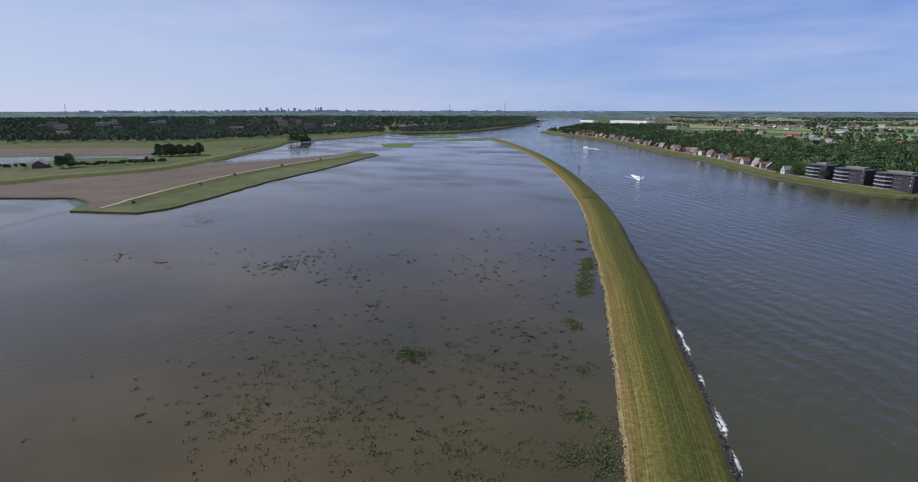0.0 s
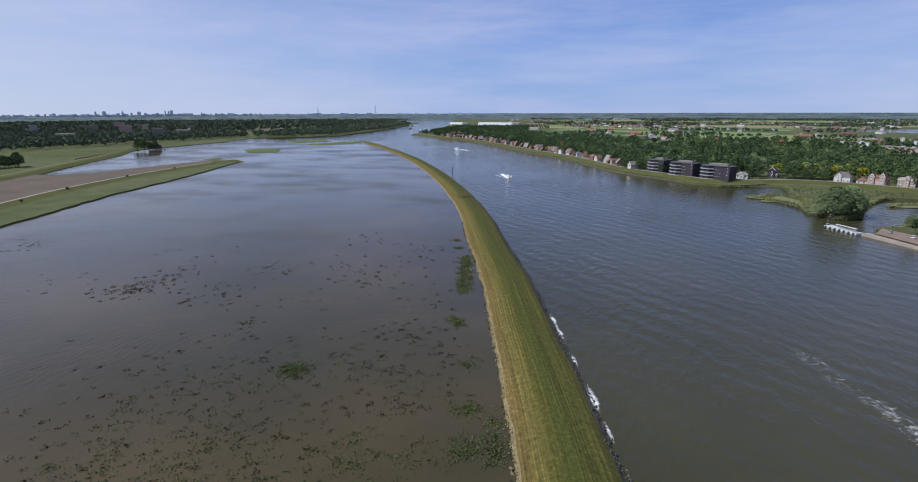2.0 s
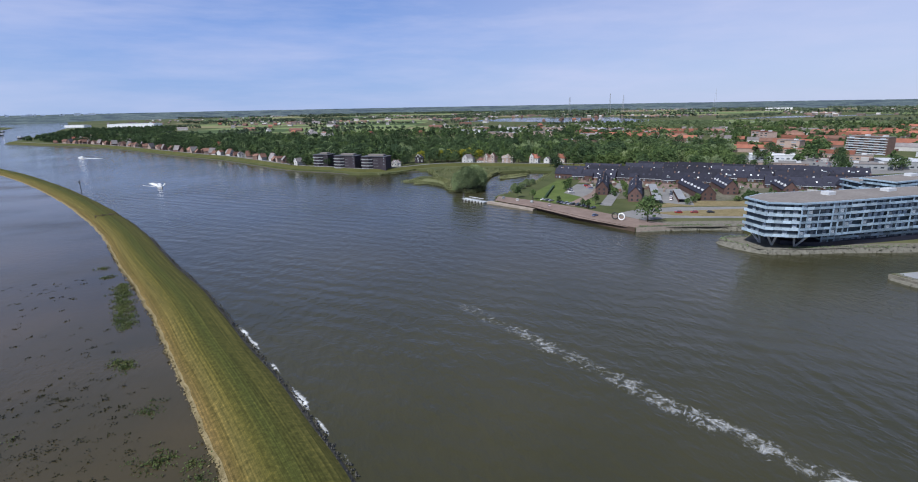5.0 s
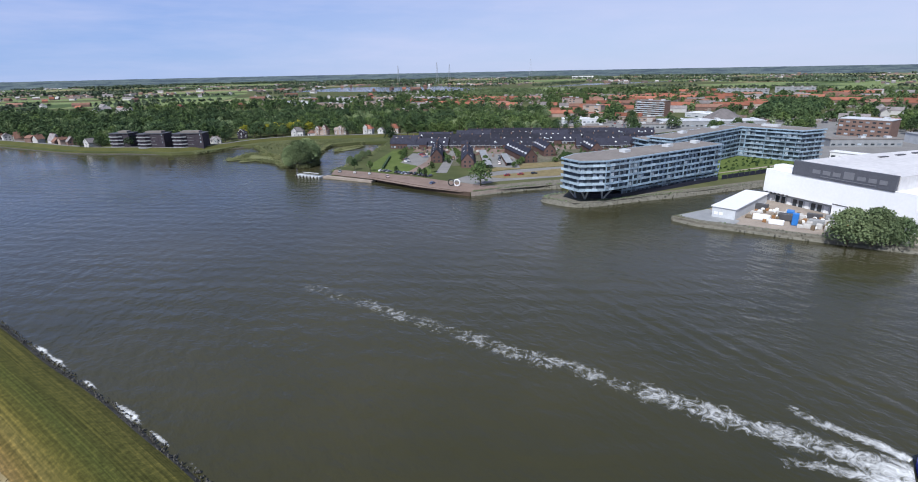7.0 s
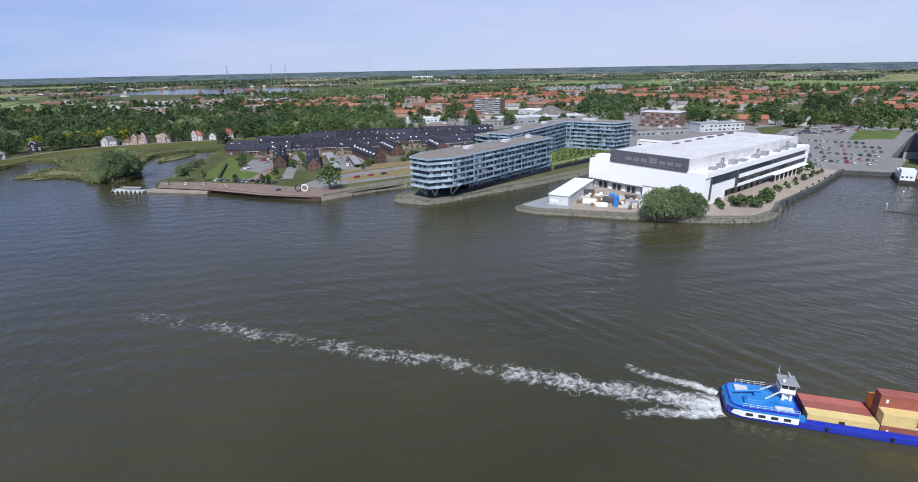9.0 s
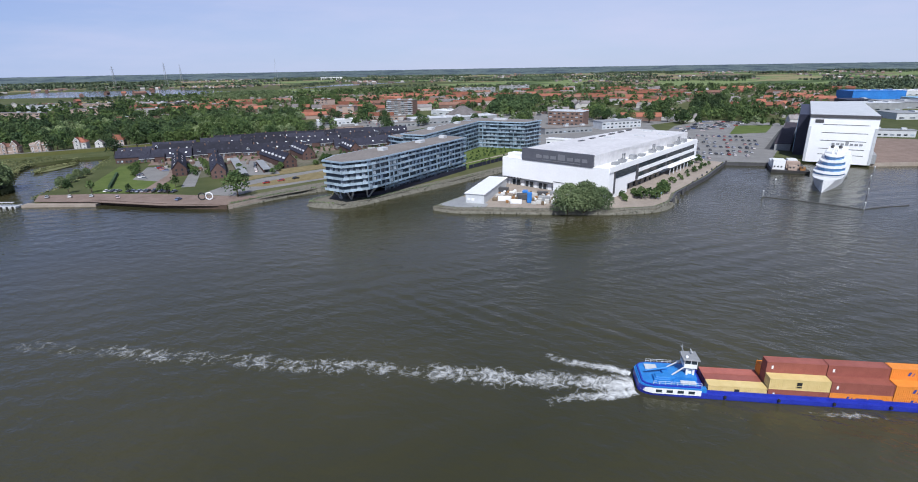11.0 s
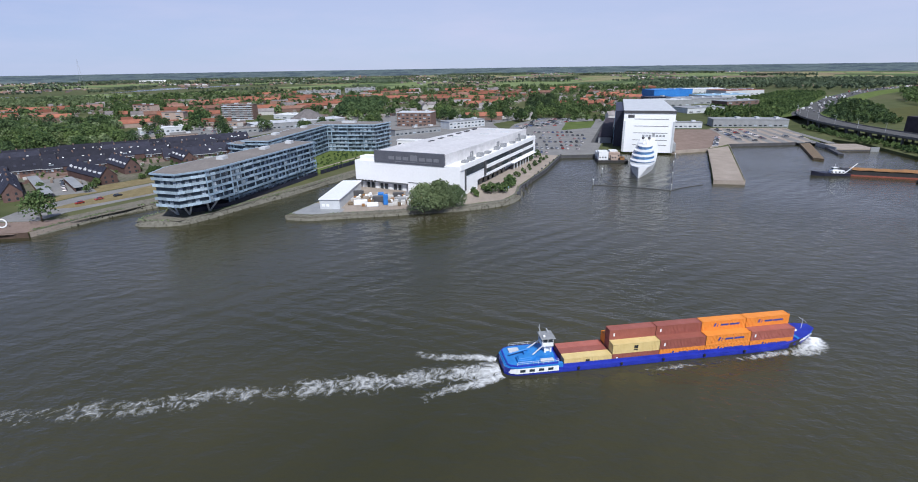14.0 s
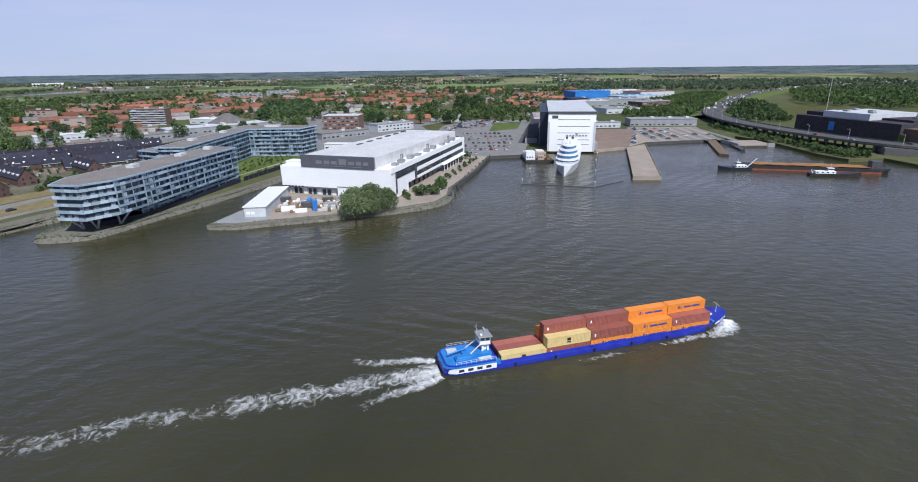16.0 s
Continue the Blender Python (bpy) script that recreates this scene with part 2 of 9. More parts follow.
DARKTILE.node_tree.nodes["Principled BSDF"].inputs["Specular IOR Level"].default_value = 0.25
ORANGETILE = varied("orange_clay_tiles", (0.175, 0.072, 0.05), (0.29, 0.12, 0.08), 0.15, 0.85, random=0.4)
BROWNTILE = varied("brown_roof_tiles", (0.14, 0.075, 0.055), (0.24, 0.14, 0.11), 0.15, 0.85, random=0.3)
GREYTILE = varied("grey_roof_tiles", (0.13, 0.12, 0.12), (0.26, 0.24, 0.24), 0.15, 0.85, random=0.3)
TERRACEBRICK = varied("dark_red_brick", (0.08, 0.052, 0.048), (0.145, 0.09, 0.078), 0.25, 0.9, random=0.2)
BRICK = varied("red_brown_brick", (0.12, 0.08, 0.068), (0.20, 0.135, 0.112), 0.25, 0.9, random=0.2)
PALEBRICK = varied("pale_pink_brick", (0.29, 0.22, 0.185), (0.43, 0.335, 0.285), 0.25, 0.9, random=0.15)
PLASTER = varied("off_white_plaster", (0.38, 0.37, 0.36), (0.56, 0.55, 0.53), 0.25, 0.8, random=0.1)
DARKBRICK = varied("dark_violet_brick", (0.035, 0.03, 0.04), (0.075, 0.065, 0.075), 0.25, 0.85)
NAVY = varied("dark_navy_cladding", (0.012, 0.013, 0.028), (0.028, 0.03, 0.05), 0.1, 0.5)
SIGNGREY = varied("charcoal_sign_panel", (0.075, 0.078, 0.095), (0.105, 0.11, 0.13), 0.15, 0.6)
PALEGREY = varied("pale_grey_steel", (0.42, 0.44, 0.46), (0.58, 0.60, 0.62), 0.2, 0.55)
MIDGREY = varied("mid_grey_steel", (0.20, 0.21, 0.22), (0.32, 0.33, 0.34), 0.2, 0.6)
DARKGREY = varied("dark_grey_steel", (0.045, 0.045, 0.05), (0.09, 0.09, 0.095), 0.3, 0.6)
BLUEPANEL = varied("blue_grey_enamelled_panel", (0.165, 0.24, 0.315), (0.31, 0.40, 0.48), 0.2, 0.3, random=0.4)
APTGLASS = varied("blue_tinted_glazing", (0.045, 0.062, 0.08), (0.09, 0.115, 0.14), 0.4, 0.15)
PALEPANEL = varied("pale_blue_balcony_glass", (0.27, 0.36, 0.44), (0.43, 0.52, 0.59), 0.2, 0.25, random=0.25)
GLASS = material("dark_window_glass", (0.03, 0.04, 0.05), 0.08, 0.0, 1.5)
CURTAIN = varied("window_with_pale_blind", (0.10, 0.13, 0.16), (0.42, 0.47, 0.52), 0.4, 0.25, random=0.6)
SKYBLUE = varied("bright_blue_sheet", (0.02, 0.13, 0.42), (0.04, 0.22, 0.60), 0.05, 0.5)
TEAL = varied("pale_blue_roof_sheet", (0.22, 0.40, 0.55), (0.34, 0.52, 0.68), 0.05, 0.5)
HULLBLUE = varied("ultramarine_ship_paint", (0.012, 0.02, 0.25), (0.03, 0.05, 0.42), 0.4, 0.4)
DECKBLUE = varied("light_blue_deck_paint", (0.015, 0.14, 0.42), (0.04, 0.24, 0.60), 0.6, 0.5)
SHIPWHITE = varied("white_ship_paint", (0.68, 0.69, 0.70), (0.82, 0.83, 0.84), 0.8, 0.35)
RUST = varied("rusty_cargo_sand", (0.20, 0.10, 0.045), (0.36, 0.20, 0.09), 0.2, 0.9, relief=0.2)
RUSTRED = varied("worn_red_boot_paint", (0.20, 0.05, 0.035), (0.32, 0.09, 0.06), 0.3, 0.7)
BLACKHULL = varied("black_ship_paint", (0.015, 0.015, 0.018), (0.05, 0.048, 0.045), 0.3, 0.6)
C_RED = varied("maroon_container_paint", (0.26, 0.08, 0.06), (0.37, 0.125, 0.095), 0.5, 0.6, random=0.25)
C_YELLOW = varied("sand_yellow_container_paint", (0.55, 0.42, 0.17), (0.68, 0.54, 0.26), 0.5, 0.6)
C_ORANGE = varied("orange_container_paint", (0.64, 0.21, 0.03), (0.78, 0.28, 0.05), 0.5, 0.6)
INKBLUE = material("blue_lettering", (0.03, 0.05, 0.25), 0.6)
INKBLACK = material("black_lettering", (0.02, 0.02, 0.02), 0.6)
YACHTGLASS = material("blue_yacht_glazing", (0.12, 0.27, 0.50), 0.1, 0.0, 1.5)
WOODEN = varied("weathered_timber", (0.10, 0.075, 0.05), (0.22, 0.17, 0.12), 0.6, 0.9)
RUBBER = material("black_tyre_rubber", (0.02, 0.02, 0.02), 0.8)
BARK = varied("grey_brown_bark", (0.05, 0.04, 0.03), (0.12, 0.10, 0.075), 1.0, 0.95)

CARPAINT = material("car_paint", (0.3, 0.3, 0.3), 0.25)
colour(CARPAINT, ramp(CARPAINT, node(CARPAINT, "ObjectInfo").outputs["Random"], [(0.0, (0.03, 0.03, 0.035)), (0.3, (0.12, 0.12, 0.13)), (0.5, (0.45, 0.46, 0.48)), (0.62, (0.05, 0.08, 0.2)), (0.72, (0.7, 0.7, 0.7)), (0.97, (0.30, 0.03, 0.02))]))


def foliage(name, dark, light, random=0.2):
    m = material(name, light, 0.9)
    geo = node(m, "NewGeometry")
    half = tuple((a + b) / 2 for a, b in zip(dark, light))
    crownwise = spot(m, 0.055, 2, "World")
    f = node(m, "Math")
    f.operation = "MULTIPLY_ADD"
    link(m, geo.outputs["Random Per Island"], f.inputs[0])
    f.inputs[1].default_value = 0.3
    link(m, crownwise, f.inputs[2])
    c = ramp(m, f.outputs[0], [(0.42, dark), (0.65, half), (0.88, light)])
    h = node(m, "HueSaturation")
    t = node(m, "MapRange", To_Min=1 - random, To_Max=1 + random)
    link(m, node(m, "ObjectInfo").outputs["Random"], t.inputs[0])
    link(m, t.outputs[0], h.inputs["Value"])
    link(m, c, h.inputs["Color"])
    big = spot(m, 0.012, 3, "World")
    colour(m, mix(m, 0.35, h.outputs[0], mix(m, 1.0, h.outputs[0], ramp(m, big, [(0.3, (0.55, 0.65, 0.75)), (0.7, (1.4, 1.35, 1.0))]), "MULTIPLY")))
    m.node_tree.nodes["Principled BSDF"].inputs["Specular IOR Level"].default_value = 0.2
    return m


LEAF = foliage("broadleaf_foliage", (0.032, 0.062, 0.025), (0.12, 0.168, 0.062))
LEAFDARK = foliage("dark_foliage", (0.026, 0.05, 0.026), (0.086, 0.126, 0.055))
LEAFWILLOW = foliage("grey_green_willow_foliage", (0.075, 0.11, 0.055), (0.19, 0.235, 0.12))
LEAFYELLOW = foliage("yellow_green_foliage", (0.18, 0.19, 0.02), (0.36, 0.34, 0.05))
# far woods: distance haze is mixed into the leaf colour, paler and greyer
LEAFFAR = foliage("hazy_distant_woodland", (0.062, 0.09, 0.062), (0.14, 0.175, 0.115))
REED = foliage("reed_and_weed", (0.045, 0.07, 0.022), (0.125, 0.155, 0.055))
MARSH = foliage("pale_marsh_reed", (0.10, 0.115, 0.05), (0.20, 0.205, 0.105))
WEED = foliage("dark_drowned_weed", (0.012, 0.016, 0.009), (0.05, 0.05, 0.024))

FOAM = material("white_water_foam", (0.8, 0.82, 0.82), 0.9)
fu = node(FOAM, "UVMap")
fs = node(FOAM, "SeparateXYZ")
link(FOAM, fu.outputs[0], fs.inputs[0])
fn = node(FOAM, "Math")
fn.operation = "ADD"
wisp = spot(FOAM, 0.34, 7, "World", (1, 1, 1), 0.72)
wisp.node.inputs["Distortion"].default_value = 1.6
link(FOAM, wisp, fn.inputs[0])
link(FOAM, fs.outputs["Y"], fn.inputs[1])
fr = ramp(FOAM, fn.outputs[0], [(0.93, (0, 0, 0)), (1.18, (1, 1, 1))])
fr.node.color_ramp.elements[0].position, fr.node.color_ramp.elements[1].position = 0.56, 1.05
link(FOAM, fr, FOAM.node_tree.nodes["Principled BSDF"].inputs["Alpha"])

# ---- making meshes ----
from mathutils.geometry import tessellate_polygon as tessellate


def part(name, bm, mat, parent=None, label=""):
    """One mesh object out of a bmesh, under a thing or a part."""
    me = bpy.data.meshes.new(name)
    bm.to_mesh(me)
    bm.free()
    for m in mat if isinstance(mat, (list, tuple)) else (mat,):
        me.materials.append(m)
    ob = new(name, me)
    ob.parent = parent
    return tagged(ob, label)


def box(bm, x0, y0, z0, x1, y1, z1, slot=0):
    v = [bm.verts.new((x, y, z)) for z in (z0, z1) for x, y in ((x0, y0), (x1, y0), (x1, y1), (x0, y1))]
    for q in ((3, 2, 1, 0), (4, 5, 6, 7), (0, 1, 5, 4), (1, 2, 6, 5), (2, 3, 7, 6), (3, 0, 4, 7)):
        bm.faces.new([v[i] for i in q]).material_index = slot
    return v


def prism(bm, outline, z0, z1, slot=0):
    """A solid over a flat outline (anticlockwise)."""
    lo, hi = [bm.verts.new((*p, z0)) for p in outline], [bm.verts.new((*p, z1)) for p in outline]
    n = len(outline)
    tri = tessellate([[Vector((*p, 0)) for p in outline]])
    for a, b, c in tri:
        f = bm.faces.new((hi[a], hi[b], hi[c]))
        f.normal_update()
        if f.normal.z < 0:
            f.normal_flip()
        f.material_index = slot
    for i in range(n):
        bm.faces.new((lo[i], lo[(i + 1) % n], hi[(i + 1) % n], hi[i])).material_index = slot


def empty(name, m, label, category, group="", kind=""):
    ob = new(name)
    ob.matrix_world = m
    return tagged(ob, label, category, group, kind)


def one(name, bm, mat, m, label, category, group="", kind=""):
    ob = part(name, bm, mat)
    ob.matrix_world = m
    return tagged(ob, label, category, group, kind)


def loft(bm, line, profile, slots=None, uvs=False):
    """Sweeps a cross-section of (offset to the right, height) along a line of (x, y)."""
    rings = []
    pts = [Vector(p[:2]) for p in line]
    for i, p in enumerate(pts):
        d = (pts[min(i + 1, len(pts) - 1)] - pts[max(i - 1, 0)]).normalized()
        r = Vector((d.y, -d.x))
        prof = profile(i) if callable(profile) else profile
        rings.append([bm.verts.new((*(p + r * o), h)) for o, h in prof])
    layer = bm.loops.layers.uv.new("UVMap") if uvs else None
    run = 0.0
    for i, (a, b) in enumerate(zip(rings, rings[1:])):
        ahead = run + (pts[i + 1] - pts[i]).length
        for k in range(len(a) - 1):
            f = bm.faces.new((a[k], a[k + 1], b[k + 1], b[k]))
            if slots:
                f.material_index = slots[k]
            if uvs:
                prof = profile(i) if callable(profile) else profile
                for lp, uv in zip(f.loops, ((prof[k][0], run), (prof[k + 1][0], run), (prof[k + 1][0], ahead), (prof[k][0], ahead))):
                    lp[layer].uv = uv
        run = ahead
    bmesh.ops.recalc_face_normals(bm, faces=bm.faces)
    if bm.faces and sum(f.normal.z for f in bm.faces) < 0:
        bmesh.ops.reverse_faces(bm, faces=bm.faces)


def smooth_line(pts, step=6.0):
    """A rounded line through points, at even steps."""
    p = [Vector(q) for q in pts]
    out = []
    for i in range(len(p) - 1):
        a, b, c, d = p[max(i - 1, 0)], p[i], p[i + 1], p[min(i + 2, len(p) - 1)]
        n = max(1, int((c - b).length / step))
        for k in range(n):
            t = k / n
            out.append(0.5 * (2 * b + (c - a) * t + (2 * a - 5 * b + 4 * c - d) * t * t + (3 * b - a - 3 * c + d) * t**3))
    return out + [p[-1]]


def rough_edge(pts, step=8.0, amount=1.5):
    """An outline cut into short steps with a natural unevenness."""
    out = []
    for a, b in zip(pts, pts[1:] + pts[:1]):
        a, b = Vector(a), Vector(b)
        n = max(1, int((b - a).length / step)) if (b - a).length < 900 else 1
        for k in range(n):
            q = a.lerp(b, k / n)
            if 0 < k:
                q += Vector((noise.noise((q.x * 0.07, q.y * 0.07, 3)), noise.noise((q.x * 0.07, q.y * 0.07, 9)))) * amount
            out.append(q)
    return out


def patch(name, outline, z, mat, label, category="ground", thick=0.25, edge=0.0, kind="structure"):
    bm = bmesh.new()
    prism(bm, rough_edge([tuple(p) for p in outline], 6, edge) if edge else [Vector(p) for p in outline], z - thick, z)
    return one(name, bm, mat, Matrix(), label, category, kind=kind)


# ---- water and land ----
LAND = 2.2
bm = bmesh.new()
bmesh.ops.create_circle(bm, cap_ends=True, segments=96, radius=4900)
one("water", bm, WATER, Matrix(), "murky brown river and flood water, lightly rippled", "water", kind="structure")

bm = bmesh.new()
prism(bm, [(30, -40), (11, 20), (0, 70), (-12, 130), (-32, 195), (-60, 270), (-107, 395), (-215, 618), (-300, 765), (-420, 945), (-530, 1090), (-700, 1240), (-930, 1260), (-900, 640), (-640, 440), (-520, 640), (-380, 250), (-420, 180), (-700, 250), (-1000, -300), (-200, -500)], -0.3, 0.03)
one("flood_water", bm, FLOOD, Matrix(), "calm brown flood water over the meadow", "water", kind="structure")
EAST_SHORE = [(-1280, 4300), (-1010, 3400), (-857, 3008), (-724, 2314), (-640, 2000), (-590, 1600), (-567, 1478), (-461, 1350), (-375, 1275), (-271, 1135), (-182, 983),
              (-116, 872), (-67, 797), (-26, 714), (6, 644), (32, 604), (57, 580), (85, 540), (109, 530), (125, 532), (148, 546), (160, 536), (154, 502), (150, 478),
              (153, 446), (144, 425), (140, 400), (152, 386), (164, 396), (172, 420), (196, 459), (220, 484), (252, 478), (271, 462), (253, 442), (199, 383), (182, 365),
              (160, 352), (150, 337), (166, 309), (176, 259), (186, 227), (210, 221), (230, 214), (242, 206), (242, 198), (226, 189),
              (209, 191), (212, 171), (224, 164), (248, 156), (267, 148), (292, 140), (320, 131), (355, 122), (430, 102), (428, 84),
              (355, 100), (290, 112), (227, 123), (227, 110), (232, 97), (239, 75), (243, 65), (253, 38), (266, 19), (280, 13), (301, 12),
              (356, -3), (413, -14), (419, -44), (439, -48), (441, -66), (440, -104), (455, -137), (328, -104), (327, -122), (482, -161),
              (500, -238), (520, -262), (487, -274), (408, -273), (385, -280), (388, -308), (353, -312), (310, -420), (250, -600), (160, -1200), (-100, -4400)]
EAST = rough_edge(EAST_SHORE[:34], 12, 1.6)[:-1] + [Vector(p) for p in EAST_SHORE[33:]]
EAST = [p for p in EAST if p.length < 4500] + [Vector((4750 * math.sin(a), 4750 * math.cos(a))) for a in [radians(178 - 2.0 * k) for k in range(1, 97)]]
WEST_SHORE = [(-2000, 4300), (-1500, 3500), (-1095, 2988), (-857, 1944), (-768, 1398), (-830, 1290), (-925, 1240), (-905, 1100), (-875, 1043), (-861, 797), (-831, 690), (-789, 608), (-700, 535),
              (-644, 438), (-600, 440), (-580, 480), (-575, 560), (-560, 640), (-511, 640), (-490, 582), (-444, 452), (-413, 341), (-375, 251), (-362, 211), (-365, 191), (-396, 178), (-413, 171),
              (-440, 195), (-469, 200), (-501, 183), (-528, 168), (-600, 60), (-900, -160), (-4300, -1700)]
WEST = rough_edge(WEST_SHORE[2:-2], 12, 3.0)[:-1]
WEST = [Vector(p) for p in WEST_SHORE[:2]] + WEST + [Vector(p) for p in WEST_SHORE[-2:]] + [Vector((4750 * math.sin(a), 4750 * math.cos(a))) for a in [radians(249 + 2 * k) for k in range(0, 43)]]
bm = bmesh.new()
prism(bm, list(reversed(EAST)), -0.6, LAND)
prism(bm, list(reversed(WEST)), -0.6, 0.9)
bmesh.ops.recalc_face_normals(bm, faces=bm.faces)
one("ground", bm, FIELD, Matrix(), "flat green polder farmland reaching the horizon", "ground", kind="structure")

# the long dike between flood plain and river
DIKE = [(28, -40), (9, 20), (0.6, 74), (-4, 95), (-14, 130), (-22.5, 157), (-34, 195), (-45, 227), (-61.5, 272), (-83, 335), (-107, 395), (-150, 490), (-215, 618), (-300, 765), (-420, 945), (-530, 1090)]
DIKE = smooth_line(DIKE, 2.5)


def dike_profile(i):
    p = DIKE[i]
    w = 11.7 - 0.002 * max(0, p.length - 100) + 0.8 * noise.noise((p.x * 0.03, p.y * 0.03, 0))
    e = 0.7 * noise.noise((p.x * 0.15, p.y * 0.15, 5))
    return [(-w - 0.8 + e, -0.5), (-w + 1.5 + e, 0.45), (-w + 3.0, 0.9), (-3.4, 3.1), (-1.5, 3.3), (1.5, 3.3), (w - 4.2, 1.7), (w - 2.4, 0.9), (w - 0.4 - e, -0.5)]


bm = bmesh.new()
loft(bm, DIKE, dike_profile, [1, 0, 0, 0, 0, 0, 0, 2], True)
dike = one("dike", bm, [GRASS, DRYGRASS, STONE], Matrix(), "long narrow mown grass dike with a stone river edge", "dike", kind="structure")


# ---- leaves, tufts and foam ----
rng = np.random.default_rng(7)


def quads(name, v, mat, parent=None):
    """One mesh out of loose four-cornered leaves, an array of n x 4 x 3."""
    me = bpy.data.meshes.new(name)
    me.from_pydata(v.reshape(-1, 3).tolist(), [], np.arange(len(v) * 4).reshape(-1, 4).tolist())
    me.materials.append(mat)
    ob = new(name, me)
    ob.parent = parent
    return ob


def leaves(at, normal, size, jitter=0.6):
    """Leaf clumps at points, facing roughly along normals, uneven in size and shape."""
    n = len(at)
    nn = normal + rng.normal(0, jitter, (n, 3))
    nn /= np.linalg.norm(nn, axis=1, keepdims=True) + 1e-9
    a = np.cross(nn, rng.normal(0, 1, (n, 3)))
    a /= np.linalg.norm(a, axis=1, keepdims=True) + 1e-9
    b = np.cross(nn, a)
    s = (size * rng.uniform(0.6, 1.3, n))[:, None]
    a, b = a * s, b * s * rng.uniform(0.6, 1.0, (n, 1))
    bend = nn * s * 0.3
    return np.stack([at - a - bend, at - b * 0.9, at + a - bend, at + b], 1)


def crown(height, width, base, lobes, each, size, seed, jitter=0.34):
    """The leaf clumps of one tree, in lobes round its upper trunk."""
    g = np.random.default_rng(seed)
    out = []
    for k in range(lobes):
        u = (k + 0.5) / lobes
        ang, z = k * 2.4 + g.uniform(-0.5, 0.5), base + (height - base) * (0.2 + 0.72 * u)
        reach = width * 0.5 * math.sqrt(max(0.05, 1 - abs(2 * u - 0.75) ** 2 * 0.8)) * 0.62
        r = width * g.uniform(0.19, 0.30) * (1.15 - 0.45 * u)
        c = np.array([math.cos(ang) * reach, math.sin(ang) * reach, min(z, height - r * 0.8)])
        d = g.normal(0, 1, (each, 3))
        d[:, 2] = np.abs(d[:, 2]) * 0.9 - 0.25
        d /= np.linalg.norm(d, axis=1, keepdims=True)
        out.append((c + d * r * g.uniform(0.75, 1.1, (each, 1)), d))
    return leaves(np.concatenate([o[0] for o in out]), np.concatenate([o[1] for o in out]), np.full(lobes * each, size), jitter)


def limb(bm, a, b, r0, r1, sides=6):
    a, b = Vector(a), Vector(b)
    d = (b - a).normalized()
    u = d.orthogonal().normalized()
    w = d.cross(u)
    rings = [[bm.verts.new(p + (u * math.cos(t) + w * math.sin(t)) * r) for t in [2 * math.pi * k / sides for k in range(sides)]] for p, r in ((a, r0), (b, r1))]
    for k in range(sides):
        bm.faces.new((rings[0][k], rings[0][(k + 1) % sides], rings[1][(k + 1) % sides], rings[1][k]))
    bm.faces.new(rings[1])
    bm.faces.new(list(reversed(rings[0])))


def tree(height, width, base, leaf, seed, label, lobes=16, each=22, size=0.85, category="tree"):
    ob = empty("tree", Matrix(), label, category, "trees")
    bm = bmesh.new()
    limb(bm, (0, 0, -0.3), (0, 0, height * 0.6), height * 0.03, height * 0.012)
    for k in range(6):
        z = base * 0.8 + k * (height - base) * 0.1
        t = k * 2.4 + seed
        limb(bm, (0, 0, z), (math.cos(t) * width * 0.3, math.sin(t) * width * 0.3, z + height * 0.18), height * 0.012, height * 0.004, 4)
    part("trunk", bm, BARK, ob)
    quads("crown", crown(height, width, base, lobes, each, size, seed, 0.6), leaf, ob)
    return ob


def grove(name, spots, mat, label, lobes=6, each=10, size=1.6, low=8.0, high=15.0, category="woodland", loose=0.34):
    """A wood of many trees whose single crowns nobody could count."""
    v = []
    for i, (x, y) in enumerate(spots):
        tall = 0.5 + 0.9 * noise.noise((x * 0.013, y * 0.013, len(label)))
        h = low + (high - low) * min(1.25, max(0.0, 0.5 * tall + 0.5 * rng.uniform()))
        q = crown(h, h * rng.uniform(0.7, 1.0) * (1.25 if loose > 0.5 else 1.0), h * 0.1, lobes, each, size, 1000 + i % 40, loose)
        t = rng.uniform(0, 6.28)
        c, s = math.cos(t), math.sin(t)
        q = q @ np.array([[c, s, 0], [-s, c, 0], [0, 0, 1]])
        v.append(q + np.array([x, y, LAND - 0.3]))
    ob = quads(name, np.concatenate(v), mat)
    return tagged(ob, label, category, kind="stuff")


def share(spots, parts, scale=0.02, seed=0.0):
    """Deals spots out into clumps, so that alike trees stand together."""
    out = [[] for _ in range(parts)]
    for x, y in spots:
        u = 0.5 + 0.75 * noise.noise((x * scale, y * scale, seed)) + rng.uniform(-0.2, 0.2)
        out[min(parts - 1, max(0, int(u * parts)))].append((x, y))
    return out


def inside(p, poly):
    x, y = p
    hit = False
    for (ax, ay), (bx, by) in zip(poly, poly[1:] + poly[:1]):
        if (ay > y) != (by > y) and x < (bx - ax) * (y - ay) / (by - ay) + ax:
            hit = not hit
    return hit


def scatter(poly, gap, seed=0):
    """Points over an outline, no nearer to one another than gap on average."""
    g = np.random.default_rng(seed)
    xs, ys = [p[0] for p in poly], [p[1] for p in poly]
    out, x = [], min(xs)
    while x < max(xs):
        y = min(ys)
        while y < max(ys):
            q = (x + g.uniform(-0.45, 0.45) * gap, y + g.uniform(-0.45, 0.45) * gap)
            if inside(q, poly):
                out.append(q)
            y += gap
        x += gap
    return out


